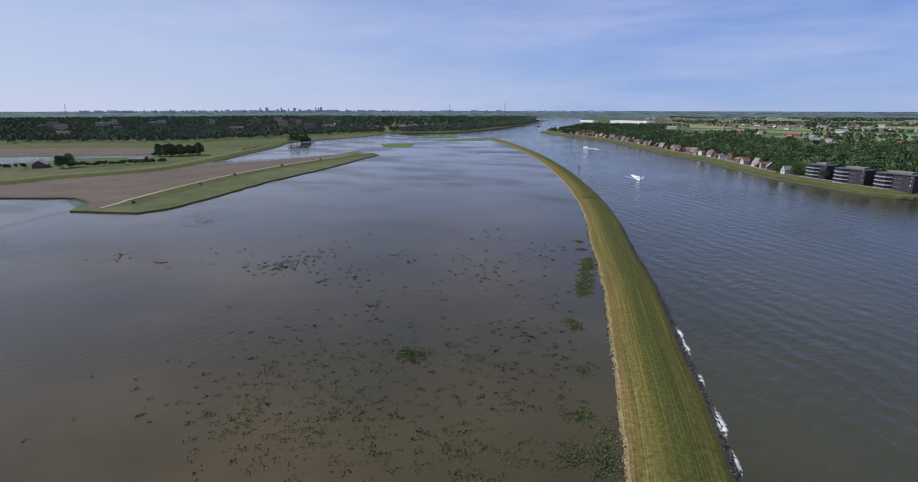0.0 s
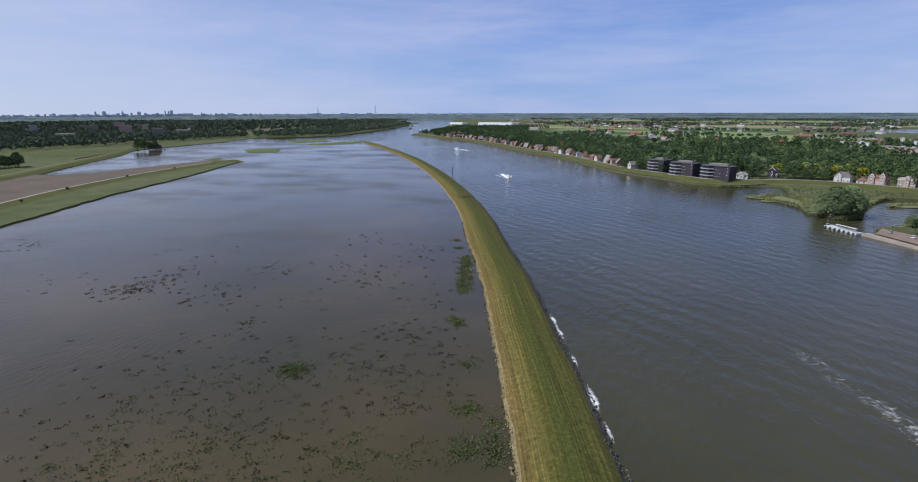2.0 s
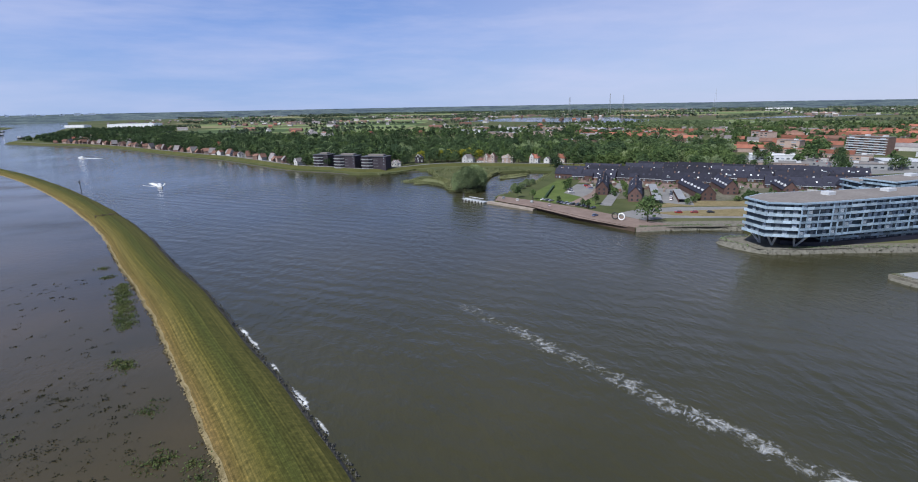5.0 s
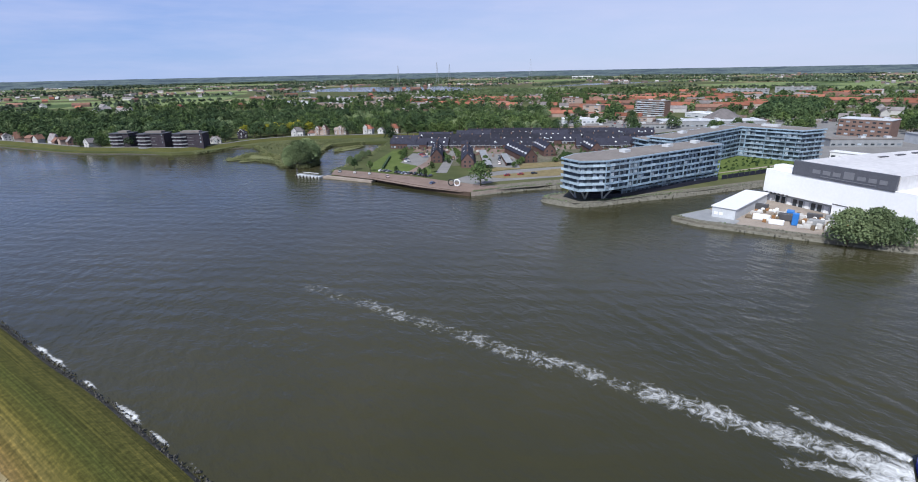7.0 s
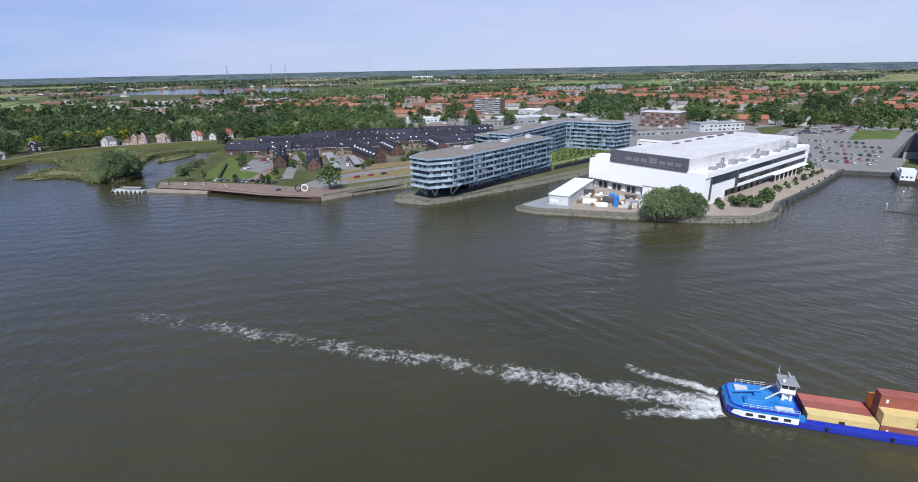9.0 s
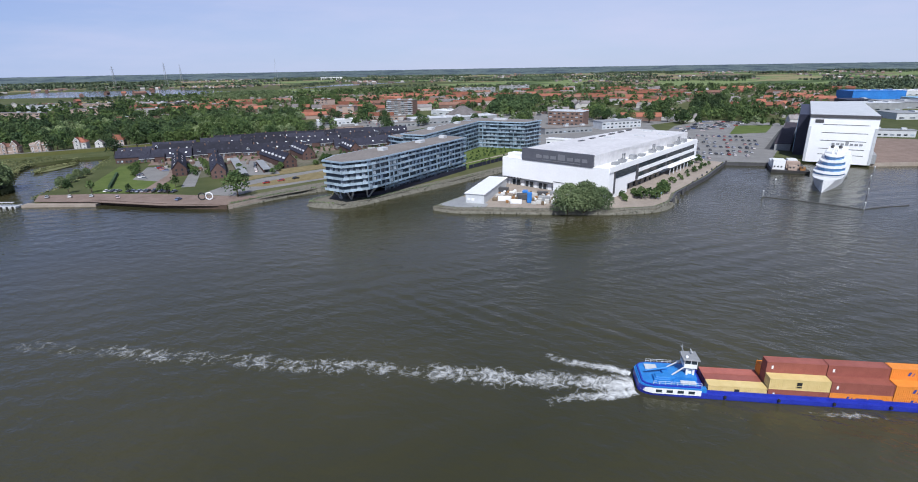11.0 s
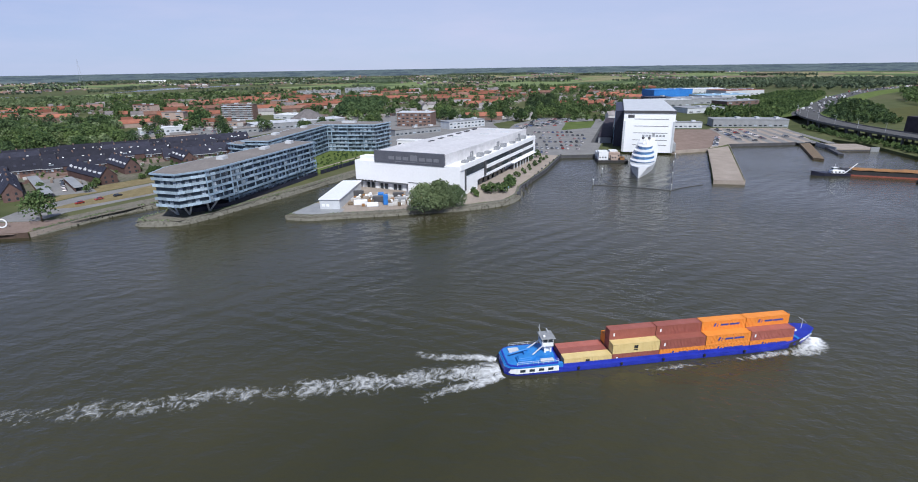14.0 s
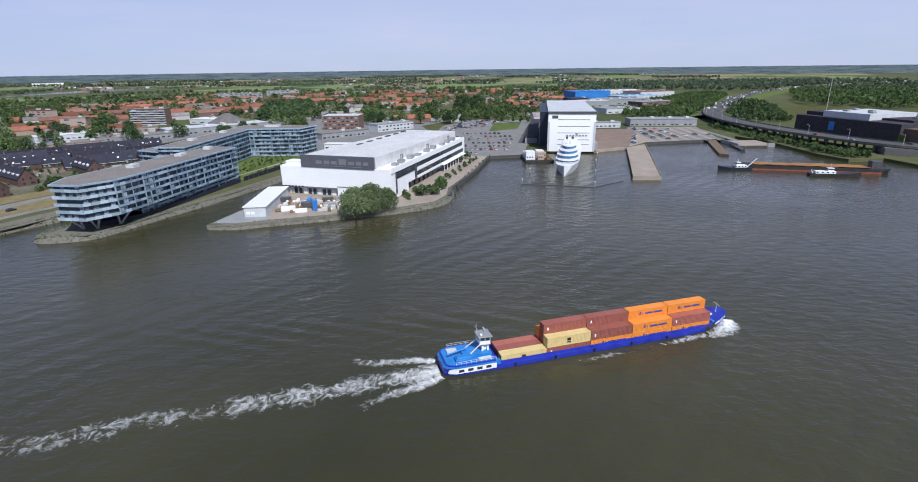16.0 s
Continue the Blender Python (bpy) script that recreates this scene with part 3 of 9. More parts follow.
def foam(name, line, label, category="foam", z=0.05):
    """A streak of foam on the water; rows of x, y, half width, density."""
    bm = bmesh.new()
    uv = bm.loops.layers.uv.new("UVMap")
    rows = []
    for i, (x, y, w, d) in enumerate(line):
        a, b = Vector(line[max(i - 1, 0)][:2]), Vector(line[min(i + 1, len(line) - 1)][:2])
        t = (b - a).normalized()
        r = Vector((t.y, -t.x))
        rows.append([(bm.verts.new((*(Vector((x, y)) + r * w * o), z)), d - 0.45 * abs(o) ** 1.5) for o in (-1, -0.6, -0.2, 0.2, 0.6, 1)])
    for a, b in zip(rows, rows[1:]):
        for k in range(5):
            q = (a[k], a[k + 1], b[k + 1], b[k])
            f = bm.faces.new([v for v, _ in q])
            f.normal_update()
            for lp, (_, d) in zip(f.loops, q):
                lp[uv].uv = (0, d)
    bmesh.ops.recalc_face_normals(bm, faces=bm.faces)
    return one(name, bm, FOAM, Matrix(), label, category, kind="stuff")


# ---- banks and surfaces ----
NORTH = smooth_line([(-567, 1472), (-461, 1346), (-375, 1272), (-271, 1132), (-182, 981), (-116, 870), (-67, 795), (-26, 712), (6, 643), (32, 604), (57, 580), (85, 545), (109, 538), (135, 540), (180, 552), (215, 540), (250, 515), (285, 492), (320, 470)], 8)
bm = bmesh.new()
loft(bm, NORTH, [(1.5, -0.4), (0.5, 0.5), (-5, 2.4), (-10, 4.4), (-12, 4.6), (-18, 4.5), (-27, 2.1)])
one("river_bank", bm, OLIVE, Matrix(), "grassy flood bank with a road along its top", "embankment", kind="structure")
bm = bmesh.new()
loft(bm, NORTH, [(-12.6, 4.4), (-12.6, 4.7), (-17.2, 4.62), (-17.2, 4.4)])
one("road", bm, ASPHALT, Matrix(), "narrow grey road on top of the flood bank", "road", kind="structure")
bm = bmesh.new()
loft(bm, NORTH[:-22], [(2.6, -0.4), (1.5, 0.35), (0.2, 0.7)])
one("stone_edging", bm, STONE, Matrix(), "dark stone edging at the foot of the bank", "stones", kind="structure")

patch("pavement", [(150, 337), (163, 304), (172, 262), (183, 232), (186.5, 228), (210, 222), (203, 240), (196, 262), (190, 285), (176, 322), (160, 352)], LAND + 0.1, PAVING, "red-brown brick quay with parked cars", "pavement")
patch("lawn", [(176, 327), (196, 284), (209, 290), (214, 312), (217, 345), (250, 398), (240, 402), (193, 356)], LAND + 0.06, LAWN, "mown green lawn beside the quay", "lawn")
patch("parking_lot", [(211, 343), (214, 317), (233, 333), (252, 352), (245, 377)], LAND + 0.13, ASPHALT, "grey paved car park beside the dark houses", "car park")
patch("parking_lot", [(249, 281), (290, 330), (302, 312), (262, 262)], LAND + 0.13, ASPHALT, "grey paved court between the terraces", "car park")
patch("road", [(203, 240), (219, 239), (262, 220), (300, 228), (420, 205), (420, 214), (300, 240), (250, 262), (222, 268), (198, 262)], LAND + 0.12, ASPHALT, "pale grey road towards the apartment block", "road")
patch("parking_lot", [(302, 312), (320, 322), (300, 352), (290, 330)], LAND + 0.1, PAVING, "brick court between the terraces", "car park")
patch("footpath", [(186, 300), (190, 294), (236, 330), (252, 352), (246, 352), (230, 334)], LAND + 0.15, PAVING, "pale brick path beside the lawn", "path")
for pts in ([(250, 384), (268, 402), (480, 232), (462, 214)], [(276, 412), (282, 418), (492, 250), (486, 244)], [(294, 430), (300, 436), (508, 268), (502, 262)]):
    patch("street", pts, LAND + 0.05, PAVING, "brick-paved street between the terraces", "road")
patch("court", [(232, 306), (262, 272), (300, 266), (352, 252), (400, 238), (420, 230), (300, 380), (262, 384)], LAND + 0.03, GARDEN, "gardens and paved courts between the terraces", "gardens")
patch("garden_path", [(330, 160), (334, 160), (408, 142), (408, 138)], LAND + 0.36, CONCRETE, "pale path across the roof garden", "path")
patch("road", [(207, 290), (212, 284), (290, 368), (286, 374)], LAND + 0.17, ASPHALT, "brick lane between the terraced houses", "road")
patch("dry_verge", [(228, 243), (262, 224), (300, 231), (300, 236), (256, 248), (222, 256)], LAND + 0.16, DRYGRASS, "strip of dry yellow grass beside the road", "grass", edge=0.8)
patch("sandy_verge", [(232, 268), (252, 264), (300, 243), (318, 250), (300, 262), (262, 280)], LAND + 0.09, DRYGRASS, "bare sandy grass plot behind the road", "grass", edge=1.0)
patch("rocky_shore", [(188, 229), (210, 219), (230, 211), (243, 205), (262, 212), (240, 222), (212, 232), (196, 238)], LAND + 0.03, RUBBLE, "rubble shore with weeds along the inlet", "shore", edge=1.2)
patch("rocky_tip", [(208, 191), (211, 170), (224, 163), (248, 155), (292, 139), (355, 121), (356, 125), (322, 136), (292, 145), (250, 161), (236, 170), (228, 188)], LAND + 0.04, RUBBLE, "rubble bank round the foot of the apartment block", "shore", edge=1.0)
patch("courtyard_garden", [(323, 149), (405, 128), (421, 138), (419, 180), (324, 180)], LAND + 0.3, LAWN, "green roof garden in the apartment courtyard", "garden")
patch("yard", [(229, 121), (229, 110), (234, 97), (241, 75), (245, 65), (255, 39), (267, 20), (281, 14), (301, 13), (356, -2), (412, -13), (417, 12), (290, 112)], LAND + 0.08, CONCRETE, "pale concrete yard of the shipbuilding hall", "yard")
patch("yard_corner", [(228.5, 122), (228.5, 110), (233, 97), (240, 98), (250, 118)], LAND + 0.13, MIDGREY, "dark grey paved corner of the yard", "yard")
patch("parking_lot", [(404, 10), (414, -14), (420, -44), (439, -46), (476, -52), (560, -70), (700, -90), (720, 0), (640, 34), (560, 40), (450, 62), (425, 60)], LAND + 0.06, ASPHALT, "large asphalt car park beside the basin", "car park")
patch("yard", [(441, -104), (456, -136), (466, -142), (540, -172), (590, -180), (590, -120), (560, -118)], LAND + 0.1, PAVING, "red-brown storage yard beside the white hangar", "yard")
patch("pier", [(452, -135.5), (328.6, -104.6), (327.8, -121.6), (470, -157)], LAND + 0.15, CONCRETE, "long sand-coloured concrete pier", "pier")
patch("parking_lot", [(456, -138), (482, -161), (500, -238), (606, -258), (604, -180), (540, -170)], LAND + 0.07, CONCRETE, "sand-coloured quay with rows of parked cars", "car park")
for k in range(7):
    y = -176 - 12 * k
    patch("parking_bay", [(492, y + 3), (596, y - 1), (596, y - 6), (494, y - 4)], LAND + 0.11, ASPHALT, "grey strip of parking bays", "road marking")
patch("brown_field", [(-404, 176), (-440, 197), (-469, 202), (-501, 185), (-530, 172), (-610, 160), (-618, 250), (-606, 330), (-640, 436), (-600, 438), (-580, 478), (-572, 560), (-560, 636), (-530, 600), (-500, 440), (-440, 280)], 1.0, MUD, "bare brown silt field behind the low bank", "field", edge=2.0)
patch("farm_field", [(-991, 334), (-809, 468), (-949, 551), (-1164, 395)], 1.0, MUD, "ploughed brown field before the woods", "field", edge=3.0)
patch("meadow", [(-1190, 404), (-971, 564), (-852, 678), (-911, 724), (-1318, 448)], 1.04, WINTERGREEN, "green meadow before the woods", "field", edge=3.0)
patch("canal_water", [(-959, 323), (-833, 279), (-829, 315), (-832, 365), (-776, 444), (-791, 453), (-873, 383), (-920, 351)], 1.15, WATER, "straight pale-blue ditch in the fields", "water")
patch("lake", [(700, 1950), (820, 1900), (1022, 1470), (1150, 1420), (1300, 1470), (1420, 1960), (1100, 2260)], LAND + 0.1, WATER, "narrow blue lake in the meadows", "water", edge=15)
patch("lake", [(1500, 1400), (1900, 1500), (2300, 1300), (1900, 1330)], LAND + 0.1, WATER, "narrow blue lake in the meadows", "water", edge=15)
patch("canal_water", [(500, 1500), (1500, 1150), (1505, 1162), (505, 1520)], LAND + 0.1, WATER, "long straight polder canal", "water")

# farmland in long plots, laid out along the polder's ditches
# the meadow green is lightened to stand in for distance haze
PLOTS = {"meadow": (varied("haze_lightened_meadow", (0.125, 0.17, 0.065), (0.19, 0.235, 0.10), 0.02, 0.95), "bright green meadows in long polder plots"), "hay_field": (varied("dry_hay_field", (0.19, 0.17, 0.09), (0.27, 0.24, 0.13), 0.02, 0.95), "pale straw-coloured hay fields"),
         "crop_field": (varied("dark_crop_field", (0.045, 0.075, 0.03), (0.08, 0.115, 0.045), 0.02, 0.95), "dark green crop fields"), "ploughed_field": (varied("ploughed_soil", (0.14, 0.105, 0.075), (0.21, 0.16, 0.115), 0.02, 0.95), "bare brown ploughed fields")}
gp = np.random.default_rng(19)
turned = Matrix.Rotation(radians(-24), 2)
sheets = {k: bmesh.new() for k in PLOTS}
LAKES = [(1080, 1850, 560), (1900, 1390, 480)]
u = -3200
while u < 4600:
    du = gp.uniform(190, 380)
    v = -2400
    while v < 4700:
        dv = gp.uniform(70, 190)
        c = turned @ Vector((u + du / 2, v + dv / 2))
        az = math.degrees(math.atan2(c.x, c.y))
        near = 1420 if az < 28 else 1750
        if -14 < az < 126 and near < c.length < 4300 and c.x > -330 and gp.uniform() < 0.94 and all((c.x - a) ** 2 + (c.y - b) ** 2 > r * r for a, b, r in LAKES):
            k = list(PLOTS)[min(3, int(gp.uniform() ** 2.0 * 4))]
            q = [turned @ Vector(w) for w in ((u + 4, v + 3), (u + du - 4, v + 3), (u + du - 4, v + dv - 3), (u + 4, v + dv - 3))]
            prism(sheets[k], q, LAND - 0.2, LAND + 0.06)
        v += dv
    u += du
for k, (mat, label) in PLOTS.items():
    one(k, sheets[k], mat, Matrix(), label, "field", kind="structure")

# dikes and roads on the flooded side
for line, prof, name, mat, label, cat in (
    ([(-404, 168), (-410, 202), (-445, 271), (-483, 362), (-512, 473), (-530, 600), (-520, 640)], [(28, -0.5), (24, 0.12), (17, 0.6), (8, 1.7), (3, 2.4), (-3, 2.4), (-7, 0.8)], "low_dike", OLIVE, "low grass bank along the flooded meadow", "embankment"),
    ([(-404, 168), (-410, 202), (-445, 271), (-483, 362), (-512, 473), (-530, 600)], [(1.5, 2.3), (1.5, 2.5), (-1.5, 2.5), (-1.5, 2.3)], "track", CONCRETE, "pale concrete track on the low bank", "road"),
    ([(-800, -60), (-660, 120), (-619, 200), (-622, 252), (-608, 302), (-612, 370), (-708, 534), (-798, 680), (-850, 745), (-900, 830)], [(14, 0.5), (6, 3.4), (-4, 3.4), (-13, 0.6)], "winter_dike", WINTERGREEN, "broad green flood dike across the fields", "embankment"),
    ([(-800, -60), (-660, 120), (-619, 200), (-622, 252), (-608, 302), (-612, 370), (-708, 534), (-798, 680)], [(-3.5, 3.3), (-3.5, 3.55), (-7, 3.5), (-7, 3.0)], "track", DRYGRASS, "sandy path along the green dike", "road"),
):
    bm = bmesh.new()
    line = smooth_line(line, 10)
    low = name in ("low_dike", "track") and line[0].y > 100
    loft(bm, line, (lambda i: [(o * min(1, 0.3 + i / 4), (h + 0.8) * min(1, i / 4) - 0.8) for o, h in prof]) if low else prof, None, True)
    one(name, bm, mat, Matrix(), label, cat, kind="structure")
for pts, label in (([(-662, 837), (-613, 883), (-563, 800), (-605, 777)], "flat grassy islet in the flood"), ([(-640, 1010), (-601, 990), (-540, 1050), (-560, 1150), (-600, 1120)], "low green islet in the flood"),
                   ([(-760, 1120), (-700, 1060), (-640, 1120), (-690, 1180)], "low green islet in the flood"), ([(-245, 132), (-243, 130.5), (-239, 129.6), (-236, 131), (-235, 133), (-237, 134.2), (-241, 135)], "small muddy islet in the flood"), ([(-590, 650), (-570, 640), (-565, 668), (-590, 680)], "thin grassy islet in the flood")):
    patch("islet", pts, 0.3, LAWN if pts[0][0] < -500 else MUD, label, "island", edge=2.0)
bm = bmesh.new()
loft(bm, smooth_line([(-402, 762), (-370, 770), (-335, 784)], 6), [(1.2, -0.3), (0.5, 0.35), (-0.5, 0.35), (-1.2, -0.3)])
one("stone_groyne", bm, STONE, Matrix(), "thin dark stone sill in the flood", "groyne", kind="structure")

# posts of a drowned fence
for k in range(28):
    t = k / 27
    bm = bmesh.new()
    limb(bm, (0, 0, -0.3), (0, 0, 1.1), 0.12, 0.1, 6)
    if k == 0:
        fence_post = one("fence_post", bm, WOODEN, Matrix.Translation((-390, 118, 0)), "weathered timber post standing in the flood", "post", "drowned fence posts")
    else:
        bm.free()
        copy_thing(fence_post, Matrix.Translation((-390 - 26 * t, 118 + 52 * t, 0)))

# plants that rise out of the flood
DARKPATCH = [(-183, 156, 16, 130), (-181, 173, 12, 60), (-150, 158, 14, 60), (-142, 196, 14, 50), (-114, 138, 4, 24), (-104, 207, 16, 60), (-90, 237, 18, 60), (-121, 262, 16, 30), (-90, 190, 25, 60),
             (-55, 146, 11, 80), (-50, 119, 6, 26), (-46, 105, 7, 44), (-266, 124, 12, 40), (-303, 197, 14, 40), (-220, 150, 20, 20), (-200, 200, 30, 30), (-60, 175, 16, 30), (-124, 59, 16, 24), (-60, 95, 25, 60), (-100, 90, 35, 90), (-80, 105, 30, 90), (-130, 110, 30, 50), (-60, 125, 14, 60), (-45, 135, 8, 40), (-110, 70, 25, 60), (-70, 88, 22, 80), (-38, 112, 8, 40), (-95, 150, 30, 30), (-183, 158, 10, 90)]
GREENPATCH = [(-81, 113, 6, 70), (-66, 118, 10, 30), (-29, 107, 3.5, 60), (-25, 93, 4, 70), (-34, 129, 3, 26), (-75, 79, 12, 60), (-98, 68, 10, 50), (-80, 64, 14, 70), (-49, 84, 8, 60), (-88, 84, 14, 40), (-60, 70, 10, 40), (-35, 88, 6, 30), (-81, 113, 4, 60), (-92, 104, 12, 30), (-110, 84, 20, 40), (-40, 75, 8, 30)]
REEDLINE = [(-52 - 0.3 * k + 1.5 * math.sin(k), 188 + k * 1.3) for k in range(0, 40, 2)] + [(-44, 155), (-46, 158), (-48, 160), (-18, 90), (-19, 94), (-20, 98), (-21, 103), (-72, 252), (-78, 268)]
v = []
for x, y, r, n in DARKPATCH:
    c = np.stack([x + rng.normal(0, r * 0.55, n), y + rng.normal(0, r * 0.55, n), rng.uniform(0.02, 0.2, n)], 1)
    c = c[: max(4, int(n * 0.5))]
    each = rng.integers(4, 22, len(c))
    c = np.repeat(c, each, 0) + rng.normal(0, 1, (int(each.sum()), 3)) * (0.55, 0.55, 0.06)
    v.append(leaves(c, np.array([0, 0, 1.0]), np.full(len(c), 0.2), 0.7))
tagged(quads("drowned_weeds", np.concatenate(v), WEED), "dark tufts of weed poking out of the flood", "weeds", kind="stuff")
v = []
for x, y, r, n in GREENPATCH + [(x, y, 2.6, 26) for x, y in REEDLINE]:
    c = np.stack([x + rng.normal(0, r * 0.55, n), y + rng.normal(0, r * 0.55, n), rng.uniform(0.02, 0.3, n)], 1)
    c = np.repeat(c, 9, 0) + rng.normal(0, 1, (n * 9, 3)) * (0.6, 0.6, 0.12)
    v.append(leaves(c, np.array([0, 0, 0.7]), np.full(len(c), 0.22), 0.8))
tagged(quads("water_plants", np.concatenate(v), REED), "green water plants and reeds in the flood", "plants", kind="stuff")

# riprap along the river side of the dike, and a straw line along the other
v, w = [], []
stones = bmesh.new()
for i, p in enumerate(DIKE):
    if p.length > 330 or p.y < 60:
        continue
    d = (DIKE[min(i + 1, len(DIKE) - 1)] - DIKE[i - 1]).normalized()
    r = Vector((d.y, -d.x))
    hw = 11.6 - 0.002 * max(0, p.length - 100)
    for k in range(6):
        q = p + d * rng.uniform(-1.3, 1.3) + r * (hw + rng.uniform(-2.2, -0.2))
        s = rng.uniform(0.15, 0.4)
        z = 0.02 + (p + r * hw - q).length * 0.35
        m = pose(q.x, q.y, z, rng.uniform(0, 90), rng.uniform(0, 90), rng.uniform(0, 90)) @ Matrix.Diagonal((s, s * 0.8, s * 0.6, 1))
        bmesh.ops.create_icosphere(stones, subdivisions=1, radius=1.0, matrix=m)
    q = p - r * (hw - 0.8)
    c = np.array([[q.x + rng.normal(0, 0.5) + d.x * u, q.y + rng.normal(0, 0.5) + d.y * u, 0.3] for u in np.linspace(-1.3, 1.3, 9)])
    w.append(leaves(c, np.array([0, 0, 1.0]), np.full(len(c), 0.4), 0.5))
one("riprap", stones, STONE, Matrix(), "dark loose stones along the water's edge", "stones", kind="stuff")
tagged(quads("flotsam", np.concatenate(w), DRYGRASS), "straw-coloured debris line at the flood's edge", "debris", kind="stuff")

# waves that break on the stones, the barge's wake and the boats' wakes
edge = [(p, (DIKE[min(i + 1, len(DIKE) - 1)] - DIKE[i - 1]).normalized()) for i, p in enumerate(DIKE) if 84 < p.y < 215]
foam("breaking_wave", [(p.x + d.y * 11.4 + 0.5 * noise.noise((p.y * 0.3, 0, 7)), p.y - d.x * 11.4, 0.75 + 0.4 * noise.noise((p.y * 0.2, 3, 0)) + 0.4 * math.exp(-(((p.y - 157) / 14) ** 2)) + 0.7 * math.exp(-(((p.y - 118) / 6) ** 2)),
                        -0.12 + 0.42 * noise.noise((p.x * 0.3, p.y * 0.17, 1)) + 0.40 * math.exp(-(((p.y - 157) / 13) ** 2)) + 0.42 * math.exp(-(((p.y - 136) / 4) ** 2)) + 0.3 * math.exp(-(((p.y - 176) / 5) ** 2)) + 0.42 * math.exp(-(((p.y - 105) / 6) ** 2)) + 0.5 * math.exp(-(((p.y - 118) / 5) ** 2))) for p, d in edge], "white waves breaking on the dike's stones", "waves", 0.14)


# ---- buildings ----
def along(a, b, z=LAND):
    """A pose at a whose x axis runs to b, its y axis to the left of that."""
    d = Vector(b) - Vector(a)
    return Matrix.Translation((*a, z)) @ Matrix.Rotation(math.atan2(d.y, d.x), 4, "Z")


def shared(name, mesh, m, parent, label=""):
    ob = new(name, mesh)
    ob.parent = parent
    ob.matrix_basis = m
    return tagged(ob, label)


def box_mesh(name, x0, y0, z0, x1, y1, z1, mat):
    bm = bmesh.new()
    box(bm, x0, y0, z0, x1, y1, z1)
    me = bpy.data.meshes.new(name)
    bm.to_mesh(me)
    bm.free()
    me.materials.append(mat)
    return me


def inset(outline, by):
    """The outline (anticlockwise) moved inwards."""
    n, out = len(outline), []
    for i in range(n):
        a, b, c = Vector(outline[i - 1]), Vector(outline[i]), Vector(outline[(i + 1) % n])
        d, e = (b - a).normalized(), (c - b).normalized()
        p, q = Vector((-d.y, d.x)), Vector((-e.y, e.x))
        h = (p + q).normalized()
        out.append(b + h * by / max(0.4, h.dot(p)))
    return out


PARAPET = box_mesh("balcony", -1.0, -0.16, 0.0, 1.0, 0.0, 1.15, BLUEPANEL)
PARAPET_PALE = box_mesh("balcony", -1.0, -0.16, 0.0, 1.0, 0.0, 1.35, PALEPANEL)
PANE = box_mesh("window", -0.5, -0.1, 0.0, 0.5, 0.05, 1.0, CURTAIN)
PANEDARK = box_mesh("window", -0.5, -0.1, 0.0, 0.5, 0.05, 1.0, GLASS)
FIN = box_mesh("wall_panel", -0.35, -0.12, 0.0, 0.35, 0.0, 1.0, BLUEPANEL)


